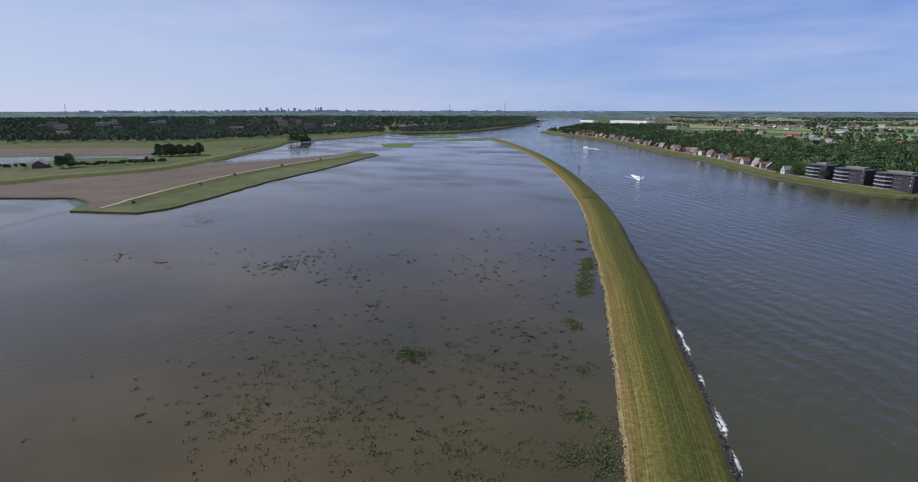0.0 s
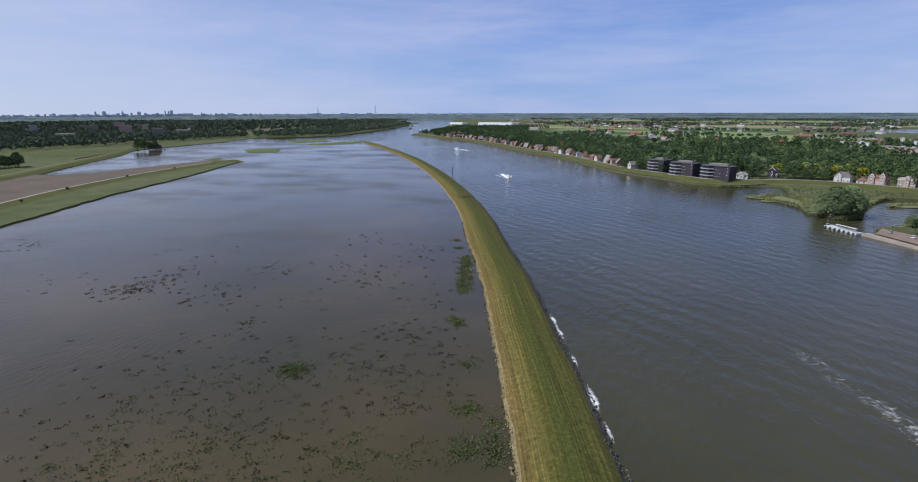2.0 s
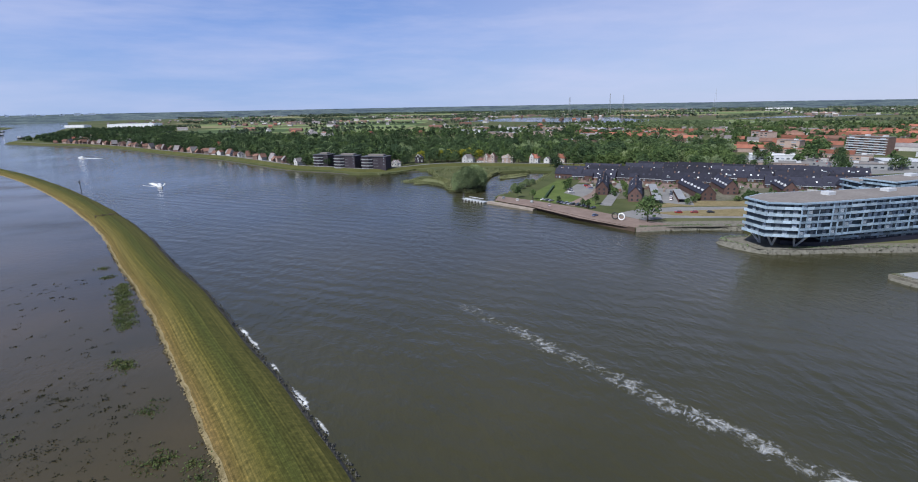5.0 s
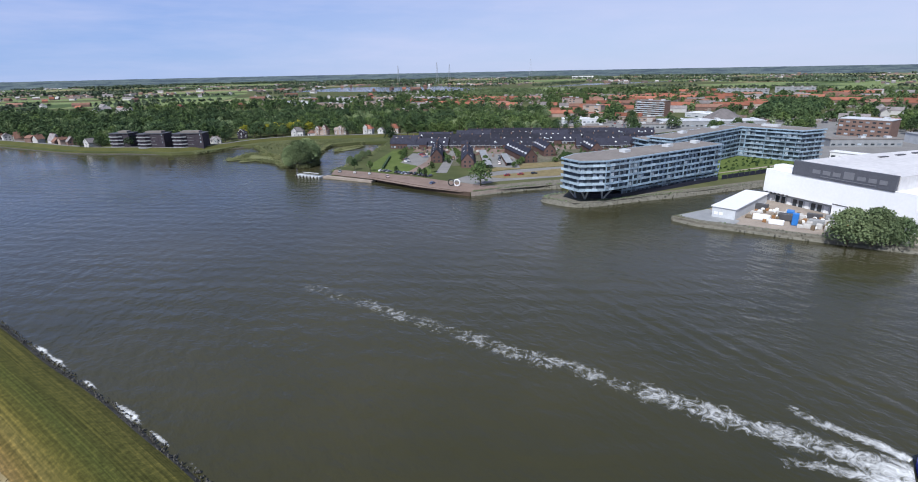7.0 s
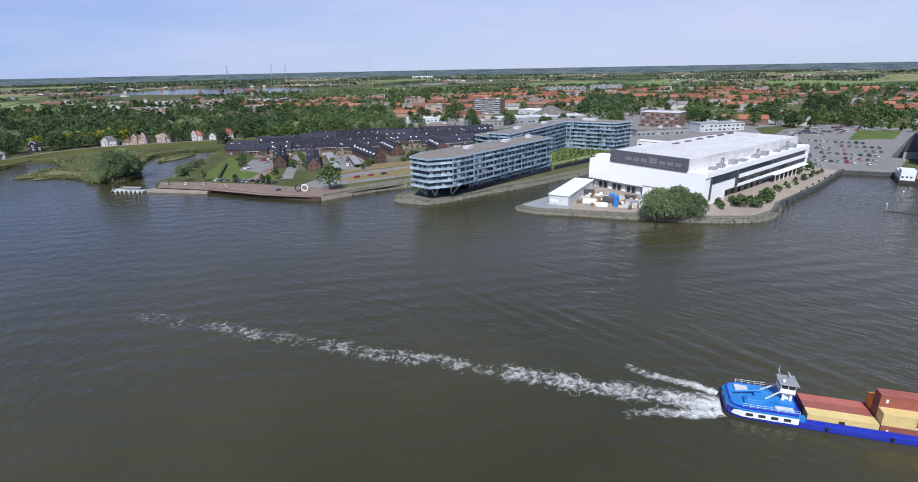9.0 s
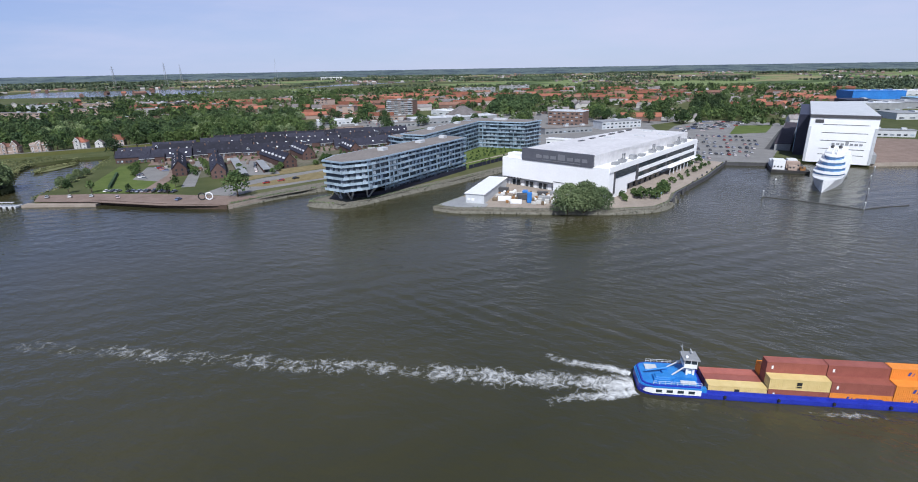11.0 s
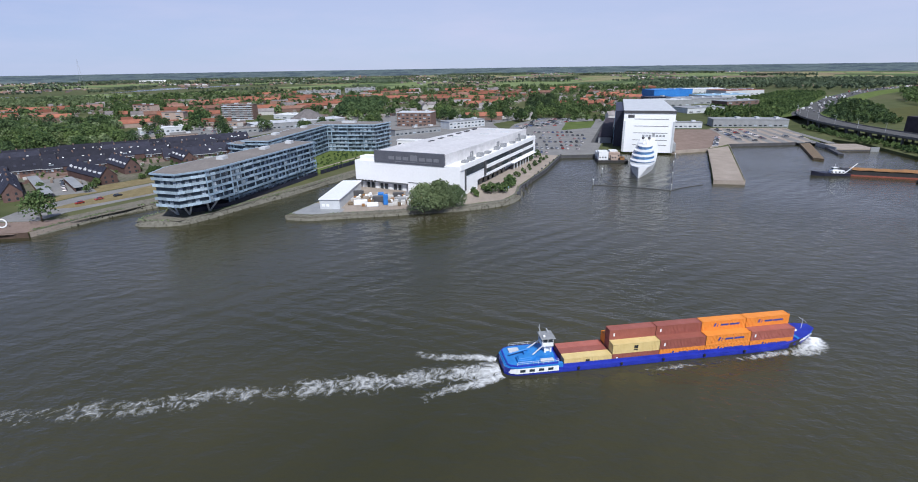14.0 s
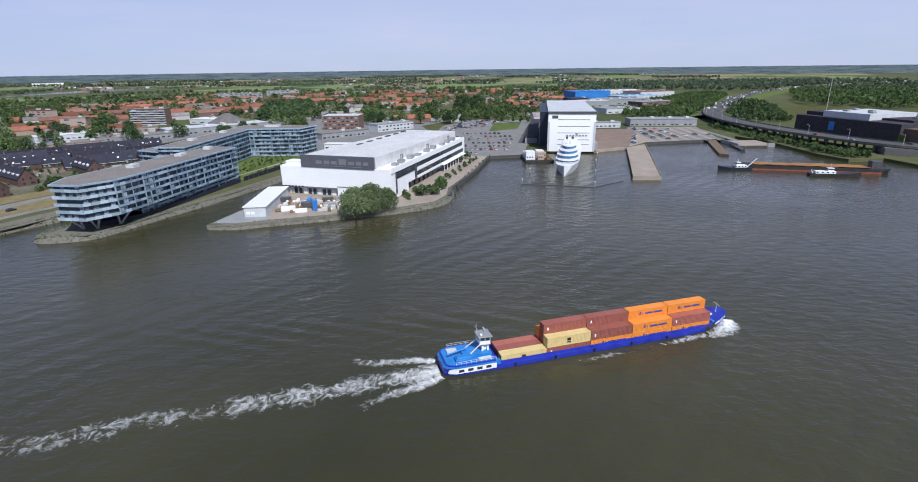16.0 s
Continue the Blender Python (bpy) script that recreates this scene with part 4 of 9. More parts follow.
def apartment_wing(parent, outline, low, high, faces, storey=3.2):
    """A wing of the glassy apartment block: dark core, slabs, balconies and panels on the named faces."""
    core = bmesh.new()
    prism(core, inset(outline, 1.1), low, high - 0.3)
    part("wall", core, APTGLASS, parent, "dark glazed wall behind the balconies")
    z, level = low, 0
    while z < high - 0.5:
        bm = bmesh.new()
        prism(bm, outline, z, z + 0.32)
        part("floor_slab", bm, BLUEPANEL, parent)
        z += storey
    bm = bmesh.new()
    prism(bm, inset(outline, 0.5), high - 0.35, high + 0.2)
    roof = part("roof", bm, ROOFGREY, parent, "flat grey-brown roof")
    bm = bmesh.new()
    prism(bm, inset(outline, -0.45), high - 0.6, high + 0.14)
    part("cornice", bm, BLUEPANEL, parent)
    for f, mode in faces:
        a, b = Vector(outline[f]), Vector(outline[(f + 1) % len(outline)])
        m = along(a, b, 0)
        length = (b - a).length
        bays = max(2, round(length / 3.6))
        step = length / bays
        z, level = low, 0
        while z < high - 1.5:
            for k in range(bays):
                x = (k + 0.5) * step
                r = rng.uniform()
                balcony = mode in ("band", "pale") or (mode == "mixed" and (k % 4 != 1 or r < 0.15) and k > bays * 0.12)
                if balcony:
                    shared("balcony", PARAPET_PALE if mode == "pale" or (mode == "mixed" and k < bays * 0.3 and r < 0.5) else PARAPET, m @ Matrix.Translation((x, 0, z + 0.05)) @ Matrix.Diagonal((step * 0.485, 1, 1, 1)), parent)
                    if r < 0.7:
                        shared("window", PANE, m @ Matrix.Translation((x + step * 0.2 * (r - 0.3), 1.02, z + 0.5)) @ Matrix.Diagonal((step * 0.55, 1, storey - 1.0, 1)), parent)
                else:
                    shared("wall_panel", FIN, m @ Matrix.Translation((x - step * 0.38, 0, z + 0.3)) @ Matrix.Diagonal((step * 0.34, 1, storey - 0.3, 1)), parent)
                    shared("balcony", PARAPET, m @ Matrix.Translation((x + step * 0.1, 0, z + 0.05)) @ Matrix.Diagonal((step * 0.39, 1, 0.95, 1)), parent)
                    shared("window", PANE if r < 0.6 else PANEDARK, m @ Matrix.Translation((x + step * 0.12, 0.3, z + 1.2)) @ Matrix.Diagonal((step * 0.6, 1, storey - 1.5, 1)), parent)
                if mode == "mixed" and k % 4 == 2:
                    shared("wall_panel", FIN, m @ Matrix.Translation((x + step * 0.5, 0.15, z + 0.3)) @ Matrix.Diagonal((0.5, 1, storey - 0.3, 1)), parent)
            z += storey
            level += 1
    return roof


apt = empty("apartment_building", Matrix.Translation((0, 0, 0)), "long blue-grey glass apartment block standing on slanted columns", "apartment building")
A_OUT = [(213, 182), (211, 168), (222, 160), (238, 157), (320, 147.5), (324, 166), (228, 186)]
apartment_wing(apt, A_OUT, 8.6, 24.6, [(0, "pale"), (1, "pale"), (2, "mixed"), (3, "mixed"), (4, "band")])
apartment_wing(apt, [(239, 161), (320, 148.2), (323, 165), (245, 180)], 2.6, 8.2, [(0, "mixed")], 3.0)
bm = bmesh.new()
prism(bm, [(226, 171), (239, 160.4), (320.5, 147.6), (323, 166), (232, 184)], LAND - 0.3, 4.4)
part("plinth", bm, NAVY, apt, "dark navy base wall above the canal")
bm = bmesh.new()
prism(bm, [(228, 178), (234, 167), (242, 166), (242, 181), (230, 183)], LAND, 8.6)
part("stair_core", bm, NAVY, apt)
for a, b in (((216, 180), (221, 177.5)), ((215.5, 170), (222, 172)), ((224, 163), (229, 166)), ((231, 161), (229, 166)), ((224, 182), (221, 177.5)), ((216.5, 166), (222, 172))):
    bm = bmesh.new()
    limb(bm, (*a, 8.7), (*b, LAND - 0.2), 0.5, 0.45, 8)
    part("slanted_column", bm, PALEGREY, apt, "slanted pale steel column")
C_OUT = [(322, 181), (420, 181), (423, 197), (322, 200)]
B_OUT = [(420, 181.2), (421, 139), (444, 132), (448, 196), (423, 197)]
apartment_wing(apt, C_OUT, 2.6, 24.6, [(0, "band"), (3, "band")])
apartment_wing(apt, B_OUT, 2.6, 24.8, [(0, "mixed"), (1, "band")])
apartment_wing(apt, [(334, 200.5), (360, 200.5), (368, 222), (345, 226)], 2.6, 19.5, [(3, "band"), (0, "band")])
for x, y, w, d, h in ((250, 168, 5, 4, 1.6), (285, 163, 6, 4, 1.4), (310, 159, 4, 4, 1.8), (350, 190, 6, 4, 1.6), (395, 189, 5, 4, 1.6), (432, 160, 5, 12, 1.8)):
    bm = bmesh.new()
    box(bm, x, y, 24.6, x + w, y + d, 24.7 + h)
    part("roof_plant", bm, PALEGREY, apt, "grey ventilation box on the roof")
canal_fence = empty("fence", Matrix(), "dark panelled fence along the canal garden", "fence")
for k in range(16):
    t = k / 15
    bm = bmesh.new()
    a, b = Vector((324, 147)), Vector((404, 127.5))
    p, q = a.lerp(b, k / 16), a.lerp(b, (k + 0.9) / 16)
    m = along(p, q, LAND + 0.2)
    box(bm, 0, -0.1, 0, (q - p).length, 0.1, 2.6)
    part("fence_panel", bm, NAVY, canal_fence).matrix_basis = m

SIGNMARK = varied("grey_sign_marks", (0.15, 0.155, 0.175), (0.20, 0.205, 0.225), 0.3, 0.5)
ROOFWHITE = varied("weathered_white_roof", (0.46, 0.455, 0.46), (0.66, 0.65, 0.655), 0.05, 0.6)
# the white shipbuilding hall
hall = empty("shipbuilding_hall", along((289, 109), (270, 43), LAND), "huge white shipbuilding hall with a charcoal sign panel", "factory hall")
FW, DEEP, HH = 68.7, 137.0, 16.6


def hall_part(name, bm, mat, label=""):
    return part(name, bm, mat, hall, label)


bm = bmesh.new()
prism(bm, [(0, 0), (FW, 0), (FW, DEEP), (4, DEEP), (2, 40)], 5.0, HH)
hall_part("wall", bm, WHITE)
bm = bmesh.new()
prism(bm, [(1.5, 2.5), (FW - 3, 2.5), (FW - 6, DEEP - 2), (5, DEEP - 2)], -0.2, 5.05)
hall_part("ground_floor", bm, PALEGREY, "recessed grey ground floor under the white hall")
bm = bmesh.new()
prism(bm, [(FW * 0.52, 0.05), (FW * 0.62, 0.05), (FW * 0.62, 3), (FW * 0.52, 3)], 0.0, 6.0)
prism(bm, [(FW * 0.75, 0.03), (FW - 0.05, 0.03), (FW - 0.05, 24), (FW * 0.75, 24)], -0.1, 5.04)
hall_part("front_wall", bm, WHITE)
bm = bmesh.new()
box(bm, FW * 0.52, -0.12, 5.6, FW * 0.62, 0.04, 6.0)
hall_part("door_lintel", bm, DARKGREY)
# raised middle with a sloping roof
bm = bmesh.new()
R = [(15, 1.0), (FW - 9, 1.0), (FW - 5.5, DEEP - 6), (24, DEEP - 6)]
lo = [bm.verts.new((*p, HH)) for p in R]
hi = [bm.verts.new((x, y, 22.6 if y < 5 else 22.0)) for x, y in R]
mid = [bm.verts.new((R[0][0] + 0.5, 30, 22.7)), bm.verts.new((FW - 8, 30, 22.7))]
bm.faces.new((lo[0], lo[1], hi[1], hi[0]))
bm.faces.new((lo[2], lo[3], hi[3], hi[2]))
bm.faces.new((lo[1], lo[2], hi[2], mid[1], hi[1]))
bm.faces.new((lo[3], lo[0], hi[0], mid[0], hi[3]))
bm.faces.new((hi[0], hi[1], mid[1], mid[0]))
bm.faces.new((mid[0], mid[1], hi[2], hi[3]))
bmesh.ops.recalc_face_normals(bm, faces=bm.faces)
hall_part("raised_roof", bm, [ROOFWHITE], "raised white sheet roof")
bm = bmesh.new()
box(bm, 14.2, -0.35, HH - 0.4, FW - 9.4, 0.98, 23.0)
sign = hall_part("sign_panel", bm, SIGNGREY, "charcoal panel with pale illegible lettering")
for x0, x1, z0, z1 in ((24, 27.6, 18.4, 20.2), (28.8, 32.2, 18.4, 20.2), (33.4, 36.8, 18.4, 20.2), (38.2, 42.6, 18.2, 21.4), (44, 47.4, 18.4, 20.2), (48.6, 51.8, 18.4, 20.2), (53, 56, 18.4, 20.2), (28, 52, 17.2, 17.5)):
    bm = bmesh.new()
    box(bm, x0, -0.5, z0, x1, -0.34, z1)
    part("letter_bar", bm, SIGNMARK, sign)
# side facade: dark window bands with posts
S = Matrix.Translation((FW, 0, 0)) @ Matrix.Rotation(radians(90), 4, "Z")
for z0, z1, x0, x1 in ((10.4, 14.4, 6, 34), (11.6, 14.2, 34, 130), (6.6, 9.4, 34, 132)):
    bm = bmesh.new()
    box(bm, x0, -0.25, z0, x1, 0.3, z1)
    hall_part("window_band", bm, GLASS, "dark band of windows").matrix_basis = S
for x in (6, 34, 78, 104):
    bm = bmesh.new()
    box(bm, x, -0.34, 2.4 if x == 6 else 5.6, x + (1.6 if x == 6 else 3), 0.2, 14.6)
    hall_part("dark_post", bm, DARKGREY).matrix_basis = S
for z0, z1 in ((9.5, 11.5), (5.0, 6.5), (14.5, 17.4)):
    bm = bmesh.new()
    box(bm, 37 if z0 < 14 else 0.4, -0.6, z0, 133, 0.1, z1)
    hall_part("facade_band", bm, WHITE).matrix_basis = S
for k in range(8):
    bm = bmesh.new()
    limb(bm, (84 + k * 6.4, -1.6, -0.1), (84 + k * 6.4, -1.6, 5.2), 0.3, 0.3, 8)
    hall_part("column", bm, PALEGREY).matrix_basis = S
bm = bmesh.new()
box(bm, 82, -2.4, 4.9, 133, 0.0, 5.3)
hall_part("canopy", bm, WHITE).matrix_basis = S
for k in range(9):
    bm = bmesh.new()
    box(bm, 8 + k * 8, 2.4, 0.2, 13 + k * 8, 2.62, 3.2)
    hall_part("ground_window", bm, GLASS).matrix_basis = S
for k in range(11):
    bm = bmesh.new()
    box(bm, 3 + k * 3.1, 2.3, 0.0, 5 + k * 3.1, 2.6, 3.4)
    hall_part("loading_door", bm, GLASS if k % 3 else SHIPWHITE)
for k in range(6):
    bm = bmesh.new()
    box(bm, 2 + k * 2.2, -0.5, 4.4, 3 + k * 2.2, 0.2, 5.2)
    hall_part("wall_lamp", bm, DARKGREY)
# air ducts and ladders on the side terrace
for k, x in enumerate((12, 20, 34, 46, 62, 74, 92, 104, 116)):
    bm = bmesh.new()
    box(bm, x, 2.0, HH, x + 4.5, 5.0, HH + 1.4 + (k % 3) * 0.5)
    if k % 3 == 1:
        for z in (1.4, 2.6, 3.8):
            box(bm, x + 0.4, 2.4, HH + z, x + 0.9, 3.0, HH + z + 1.2)
        box(bm, x + 0.4, 2.4, HH + 4.6, x + 3.6, 3.0, HH + 5.2)
        box(bm, x + 3.1, 2.4, HH + 2.0, x + 3.6, 3.0, HH + 4.6)
    limb(bm, (x + 5, 3.4, HH + 0.5), (x + 8.5, 3.4, HH + 0.5), 0.35, 0.35, 8)
    hall_part("air_duct", bm, MIDGREY, "grey ventilation duct on the terrace").matrix_basis = S
for x, y in ((30, 70), (42, 90), (52, 105), (36, 118)):
    bm = bmesh.new()
    box(bm, x, y, 22.0, x + 7, y + 1.4, 23.1)
    hall_part("roof_vent", bm, PALEGREY)
for k in range(6):
    bm = bmesh.new()
    box(bm, 25.5, 44 + k * 14, 21.9, 27.5, 50 + k * 14, 22.9)
    hall_part("roof_light", bm, DARKGREY, "dark roof light along the edge")
bm = bmesh.new()
box(bm, 3, 1.2, HH, 14, 8, HH + 2.4)
hall_part("roof_box", bm, WHITE)

# small shed and clutter of the yard
shed = empty("shed", along((238.5, 110.5), (239.4, 100.5)), "low pale-grey storage shed with a flat roof", "shed")
bm = bmesh.new()
box(bm, 0, 0, -0.1, 10.3, 44, 5.0)
part("wall", bm, PALEGREY, shed)
bm = bmesh.new()
box(bm, -0.5, -0.5, 5.0, 10.8, 44.5, 5.4)
part("roof", bm, SHIPWHITE, shed)
for x in (1.0, 3.2):
    bm = bmesh.new()
    box(bm, x, -0.1, 1.4, x + 1.7, 0.05, 2.8)
    part("sign_board", bm, SHIPWHITE, shed)
for k, (x, y, sx, sy, sz, mat, name, label) in enumerate((
        (249, 89, 2.2, 7, 2.6, SHIPWHITE, "tarpaulin_stack", "stack of goods under white sheeting"), (246, 82, 2, 6, 2.2, SHIPWHITE, "tarpaulin_stack", "stack of goods under white sheeting"), (250, 78, 2.4, 2.4, 5.5, SKYBLUE, "blue_tank", "upright bright blue tank in the yard"),
        (256, 80, 3, 8, 3.2, DARKGREY, "dark_container", "dark steel container in the yard"), (252, 73, 2.4, 2.2, 2.4, PLASTER, "white_bag", "large white bulk bag"), (251, 69, 2.4, 2.2, 2.4, PLASTER, "white_bag", "large white bulk bag"),
        (250, 65.5, 2.2, 2.2, 2.4, PLASTER, "white_bag", "large white bulk bag"), (254, 62, 2.2, 2.2, 2.4, CONCRETE, "white_bag", "large pale bulk bag"), (257, 70, 2.6, 6, 2.6, MIDGREY, "grey_container", "grey steel container in the yard"),
        (262, 84, 4, 3, 3.2, SKYBLUE, "blue_container", "small blue container in the yard"), (248, 95, 3, 4, 1.2, WOODEN, "timber_stack", "stack of timber in the yard"), (259, 58, 3, 5, 2.6, RUST, "skip", "brown waste skip in the yard"))):
    bm = bmesh.new()
    v = box(bm, 0, 0, 0, sx, sy, sz)
    bmesh.ops.bevel(bm, geom=bm.edges[:], offset=0.25, segments=1, affect="EDGES")
    one(name, bm, mat, pose(x, y, LAND + 0.08, 0, 0, 15), label, name.replace("_", " ").split()[-1])
goods = ((SHIPWHITE, "bulk_bag", "large white bulk bag on the yard", 1.6, 1.6, 1.7), (PLASTER, "crate", "pale wooden crate on the yard", 2.0, 2.6, 1.6), (WOODEN, "pallet_stack", "stack of timber pallets", 1.4, 1.4, 1.9), (MIDGREY, "steel_rack", "grey steel rack of parts", 1.4, 5.0, 2.2), (DARKGREY, "tool_container", "dark steel container on the yard", 2.4, 6.0, 2.6), (RUST, "cable_drum", "brown bundle of pipes", 1.5, 1.5, 1.5), (CONCRETE, "sand_heap", "heap of sand-coloured bags", 2.6, 3.2, 1.2))
gy = np.random.default_rng(44)
laid = [(250, 92, 4), (247, 85, 4), (251, 79, 2), (257, 84, 5), (253, 74, 2), (252, 70, 2), (251, 66.5, 2), (255, 63, 2), (258, 73, 4), (264, 85, 3), (249, 97, 3), (260, 60, 3)]
for k in range(420):
    mat, name, label, sx, sy, sz = goods[int(gy.integers(0, 7))]
    u_, w_ = gy.uniform(0, 1), gy.uniform(0, 1)
    x, y = 245 + 24 * u_ + 4 * w_, 98 - 44 * w_ + 3 * u_
    if any((x - a) ** 2 + (y - b) ** 2 < (0.8 * (c + max(sx, sy) / 2)) ** 2 for a, b, c in laid) or len(laid) > 84:
        continue
    laid.append((x, y, max(sx, sy) / 2))
    bm = bmesh.new()
    box(bm, -sx / 2, -sy / 2, 0, sx / 2, sy / 2, sz * gy.uniform(0.8, 1.15))
    bmesh.ops.bevel(bm, geom=bm.edges[:], offset=0.14 if "bag" not in name else 0.4, segments=1, affect="EDGES")
    one(name, bm, mat, pose(x, y, LAND + 0.08, 0, 0, 15 + gy.uniform(-8, 8)), label, name.replace("_", " ").split()[-1], "goods on the yard")
boat_shed = empty("market_tent", pose(283, 19, LAND + 0.08, 0, 0, -14), "small blue and white tent on the quay", "tent")
bm = bmesh.new()
prism(bm, [(0, 0), (6, 0), (6, 4), (0, 4)], 2.0, 2.2)
v = [bm.verts.new(p) for p in ((0, 0, 2.2), (6, 0, 2.2), (6, 4, 2.2), (0, 4, 2.2), (3, 2, 3.4))]
for a, b in ((0, 1), (1, 2), (2, 3), (3, 0)):
    bm.faces.new((v[a], v[b], v[4]))
part("canopy", bm, TEAL, boat_shed)
for x, y in ((0.1, 0.1), (5.9, 0.1), (5.9, 3.9), (0.1, 3.9)):
    bm = bmesh.new()
    limb(bm, (x, y, 0), (x, y, 2.1), 0.08, 0.08)
    part("leg", bm, PALEGREY, boat_shed)

# the white hangar over the basin
hangar = empty("hangar", along((440, -65), (435, -103.5), LAND), "tall white ship hangar with a flat grey roof", "hangar")
HW, HD, HT = 38.8, 148.0, 31.6
bm = bmesh.new()
box(bm, 0, 0, -0.8, HW, HD, HT)
part("wall", bm, WHITE, hangar)
bm = bmesh.new()
box(bm, -0.4, -0.4, HT, HW + 0.4, HD + 0.4, HT + 0.5)
part("roof", bm, PALEGREY, hangar)
bm = bmesh.new()
box(bm, -0.5, -0.5, HT - 1.4, HW + 0.5, -0.38, HT + 0.7)
part("roof_edge", bm, DARKGREY, hangar)
for z, x0, x1 in ((25.5, 8, 34), (20, 8, 34), (14.6, 8, 34), (9, 8, 34), (5, 8, 34)):
    bm = bmesh.new()
    box(bm, x0, -0.12, z, x1, 0.02, z + 0.35)
    part("door_joint", bm, DARKGREY, hangar)
for x in (-0.2, HW - 1.4):
    bm = bmesh.new()
    box(bm, x, -0.3, -0.5, x + 1.6, 0.1, 24)
    part("door_rail", bm, PALEGREY, hangar)
bm = bmesh.new()
for k in range(7):
    box(bm, 15 + k * 2.6, -0.2, 12.0, 16.8 + k * 2.6, -0.02, 13.3 if k != 3 else 14.4)
part("letter_bar", bm, MIDGREY, hangar, "plain grey letter bars")
bm = bmesh.new()
box(bm, 3, -0.2, 26.6, 8, -0.02, 29)
part("emblem", bm, DARKGREY, hangar)
bm = bmesh.new()
box(bm, -7, 24, -0.1, -0.05, HD - 10, 30)
part("annex", bm, NAVY, hangar, "dark narrow annex along the hangar")
for k in range(4):
    bm = bmesh.new()
    box(bm, -7.3, 24.5 + k * 2.2, 2, -7.0, 25.8 + k * 2.2, 29)
    part("annex_panel", bm, TEAL, hangar)
bm = bmesh.new()
box(bm, HW + 0.05, 4, -0.1, HW + 3, HD - 6, 6)
part("side_aisle", bm, MIDGREY, hangar)


boat_store = empty("boat_shed", Matrix.Translation((0, 0, LAND)), "long low shed with a dark flat roof beside the hangar", "shed")
SHED_OUT = [(483, -50), (483, -62), (578, -74.5), (656, -87), (660, -76)]
bm = bmesh.new()
prism(bm, inset(SHED_OUT, 0.4), -0.2, 5.2)
part("wall", bm, MIDGREY, boat_store)
bm = bmesh.new()
prism(bm, SHED_OUT, 5.2, 5.7)
part("roof", bm, DARKBRICK, boat_store, "dark brown flat roof")
for k in range(6):
    bm = bmesh.new()
    p, q = Vector((492 + 27 * k, -51.1 - 4.0 * k)), Vector((500 + 27 * k, -52.3 - 4.0 * k))
    box(bm, 0, -0.15, 0, (q - p).length, 0.2, 3.6)
    part("door", bm, DARKGREY, boat_store).matrix_basis = along(p, q, 0)


# ---- houses ----
def gable(bm, L, D, z0, z1, ridge, slot=0):
    """Walls of a gabled house, x along the ridge."""
    a = [bm.verts.new(p) for p in ((0, 0, z0), (L, 0, z0), (L, D, z0), (0, D, z0), (0, 0, z1), (L, 0, z1), (L, D, z1), (0, D, z1), (0, D / 2, ridge), (L, D / 2, ridge))]
    for q in ((0, 1, 5, 4), (2, 3, 7, 6), (1, 2, 6, 9, 5), (3, 0, 4, 8, 7)):
        bm.faces.new([a[i] for i in q])


def gable_roof(bm, L, D, z1, ridge, over=0.4, thick=0.25):
    rise = (ridge - z1) / (D / 2)
    for s in (0, 1):
        y0, y1 = (-over, D / 2) if s == 0 else (D + over, D / 2)
        za, zb = z1 - over * rise + 0.02, ridge + 0.02
        v = [bm.verts.new(p) for p in ((-over, y0, za), (L + over, y0, za), (L + over, y1, zb), (-over, y1, zb), (-over, y0, za + thick), (L + over, y0, za + thick), (L + over, y1, zb + thick), (-over, y1, zb + thick))]
        for q in ((0, 1, 2, 3), (4, 5, 6, 7), (0, 1, 5, 4), (1, 2, 6, 5), (2, 3, 7, 6), (3, 0, 4, 7)):
            bm.faces.new([v[i] for i in q])
    bmesh.ops.recalc_face_normals(bm, faces=bm.faces)


WIN_FRONT = box_mesh("window", -0.55, -0.08, 0, 0.55, 0.04, 1.4, GLASS)
WIN_WHITE = box_mesh("window", -0.6, -0.1, 0, 0.6, 0.04, 1.5, CURTAIN)
DOOR = box_mesh("door", -0.5, -0.08, 0, 0.5, 0.04, 2.1, DARKGREY)
CHIMNEY = box_mesh("chimney", -0.45, -0.45, -1.2, 0.45, 0.45, 1.3, BRICK)
SKYLIGHT = box_mesh("skylight", -0.6, -0.7, 0, 0.6, 0.7, 0.12, SHIPWHITE)
SOLAR = box_mesh("solar_panel", -0.8, -1.1, 0, 0.8, 1.1, 0.12, NAVY)


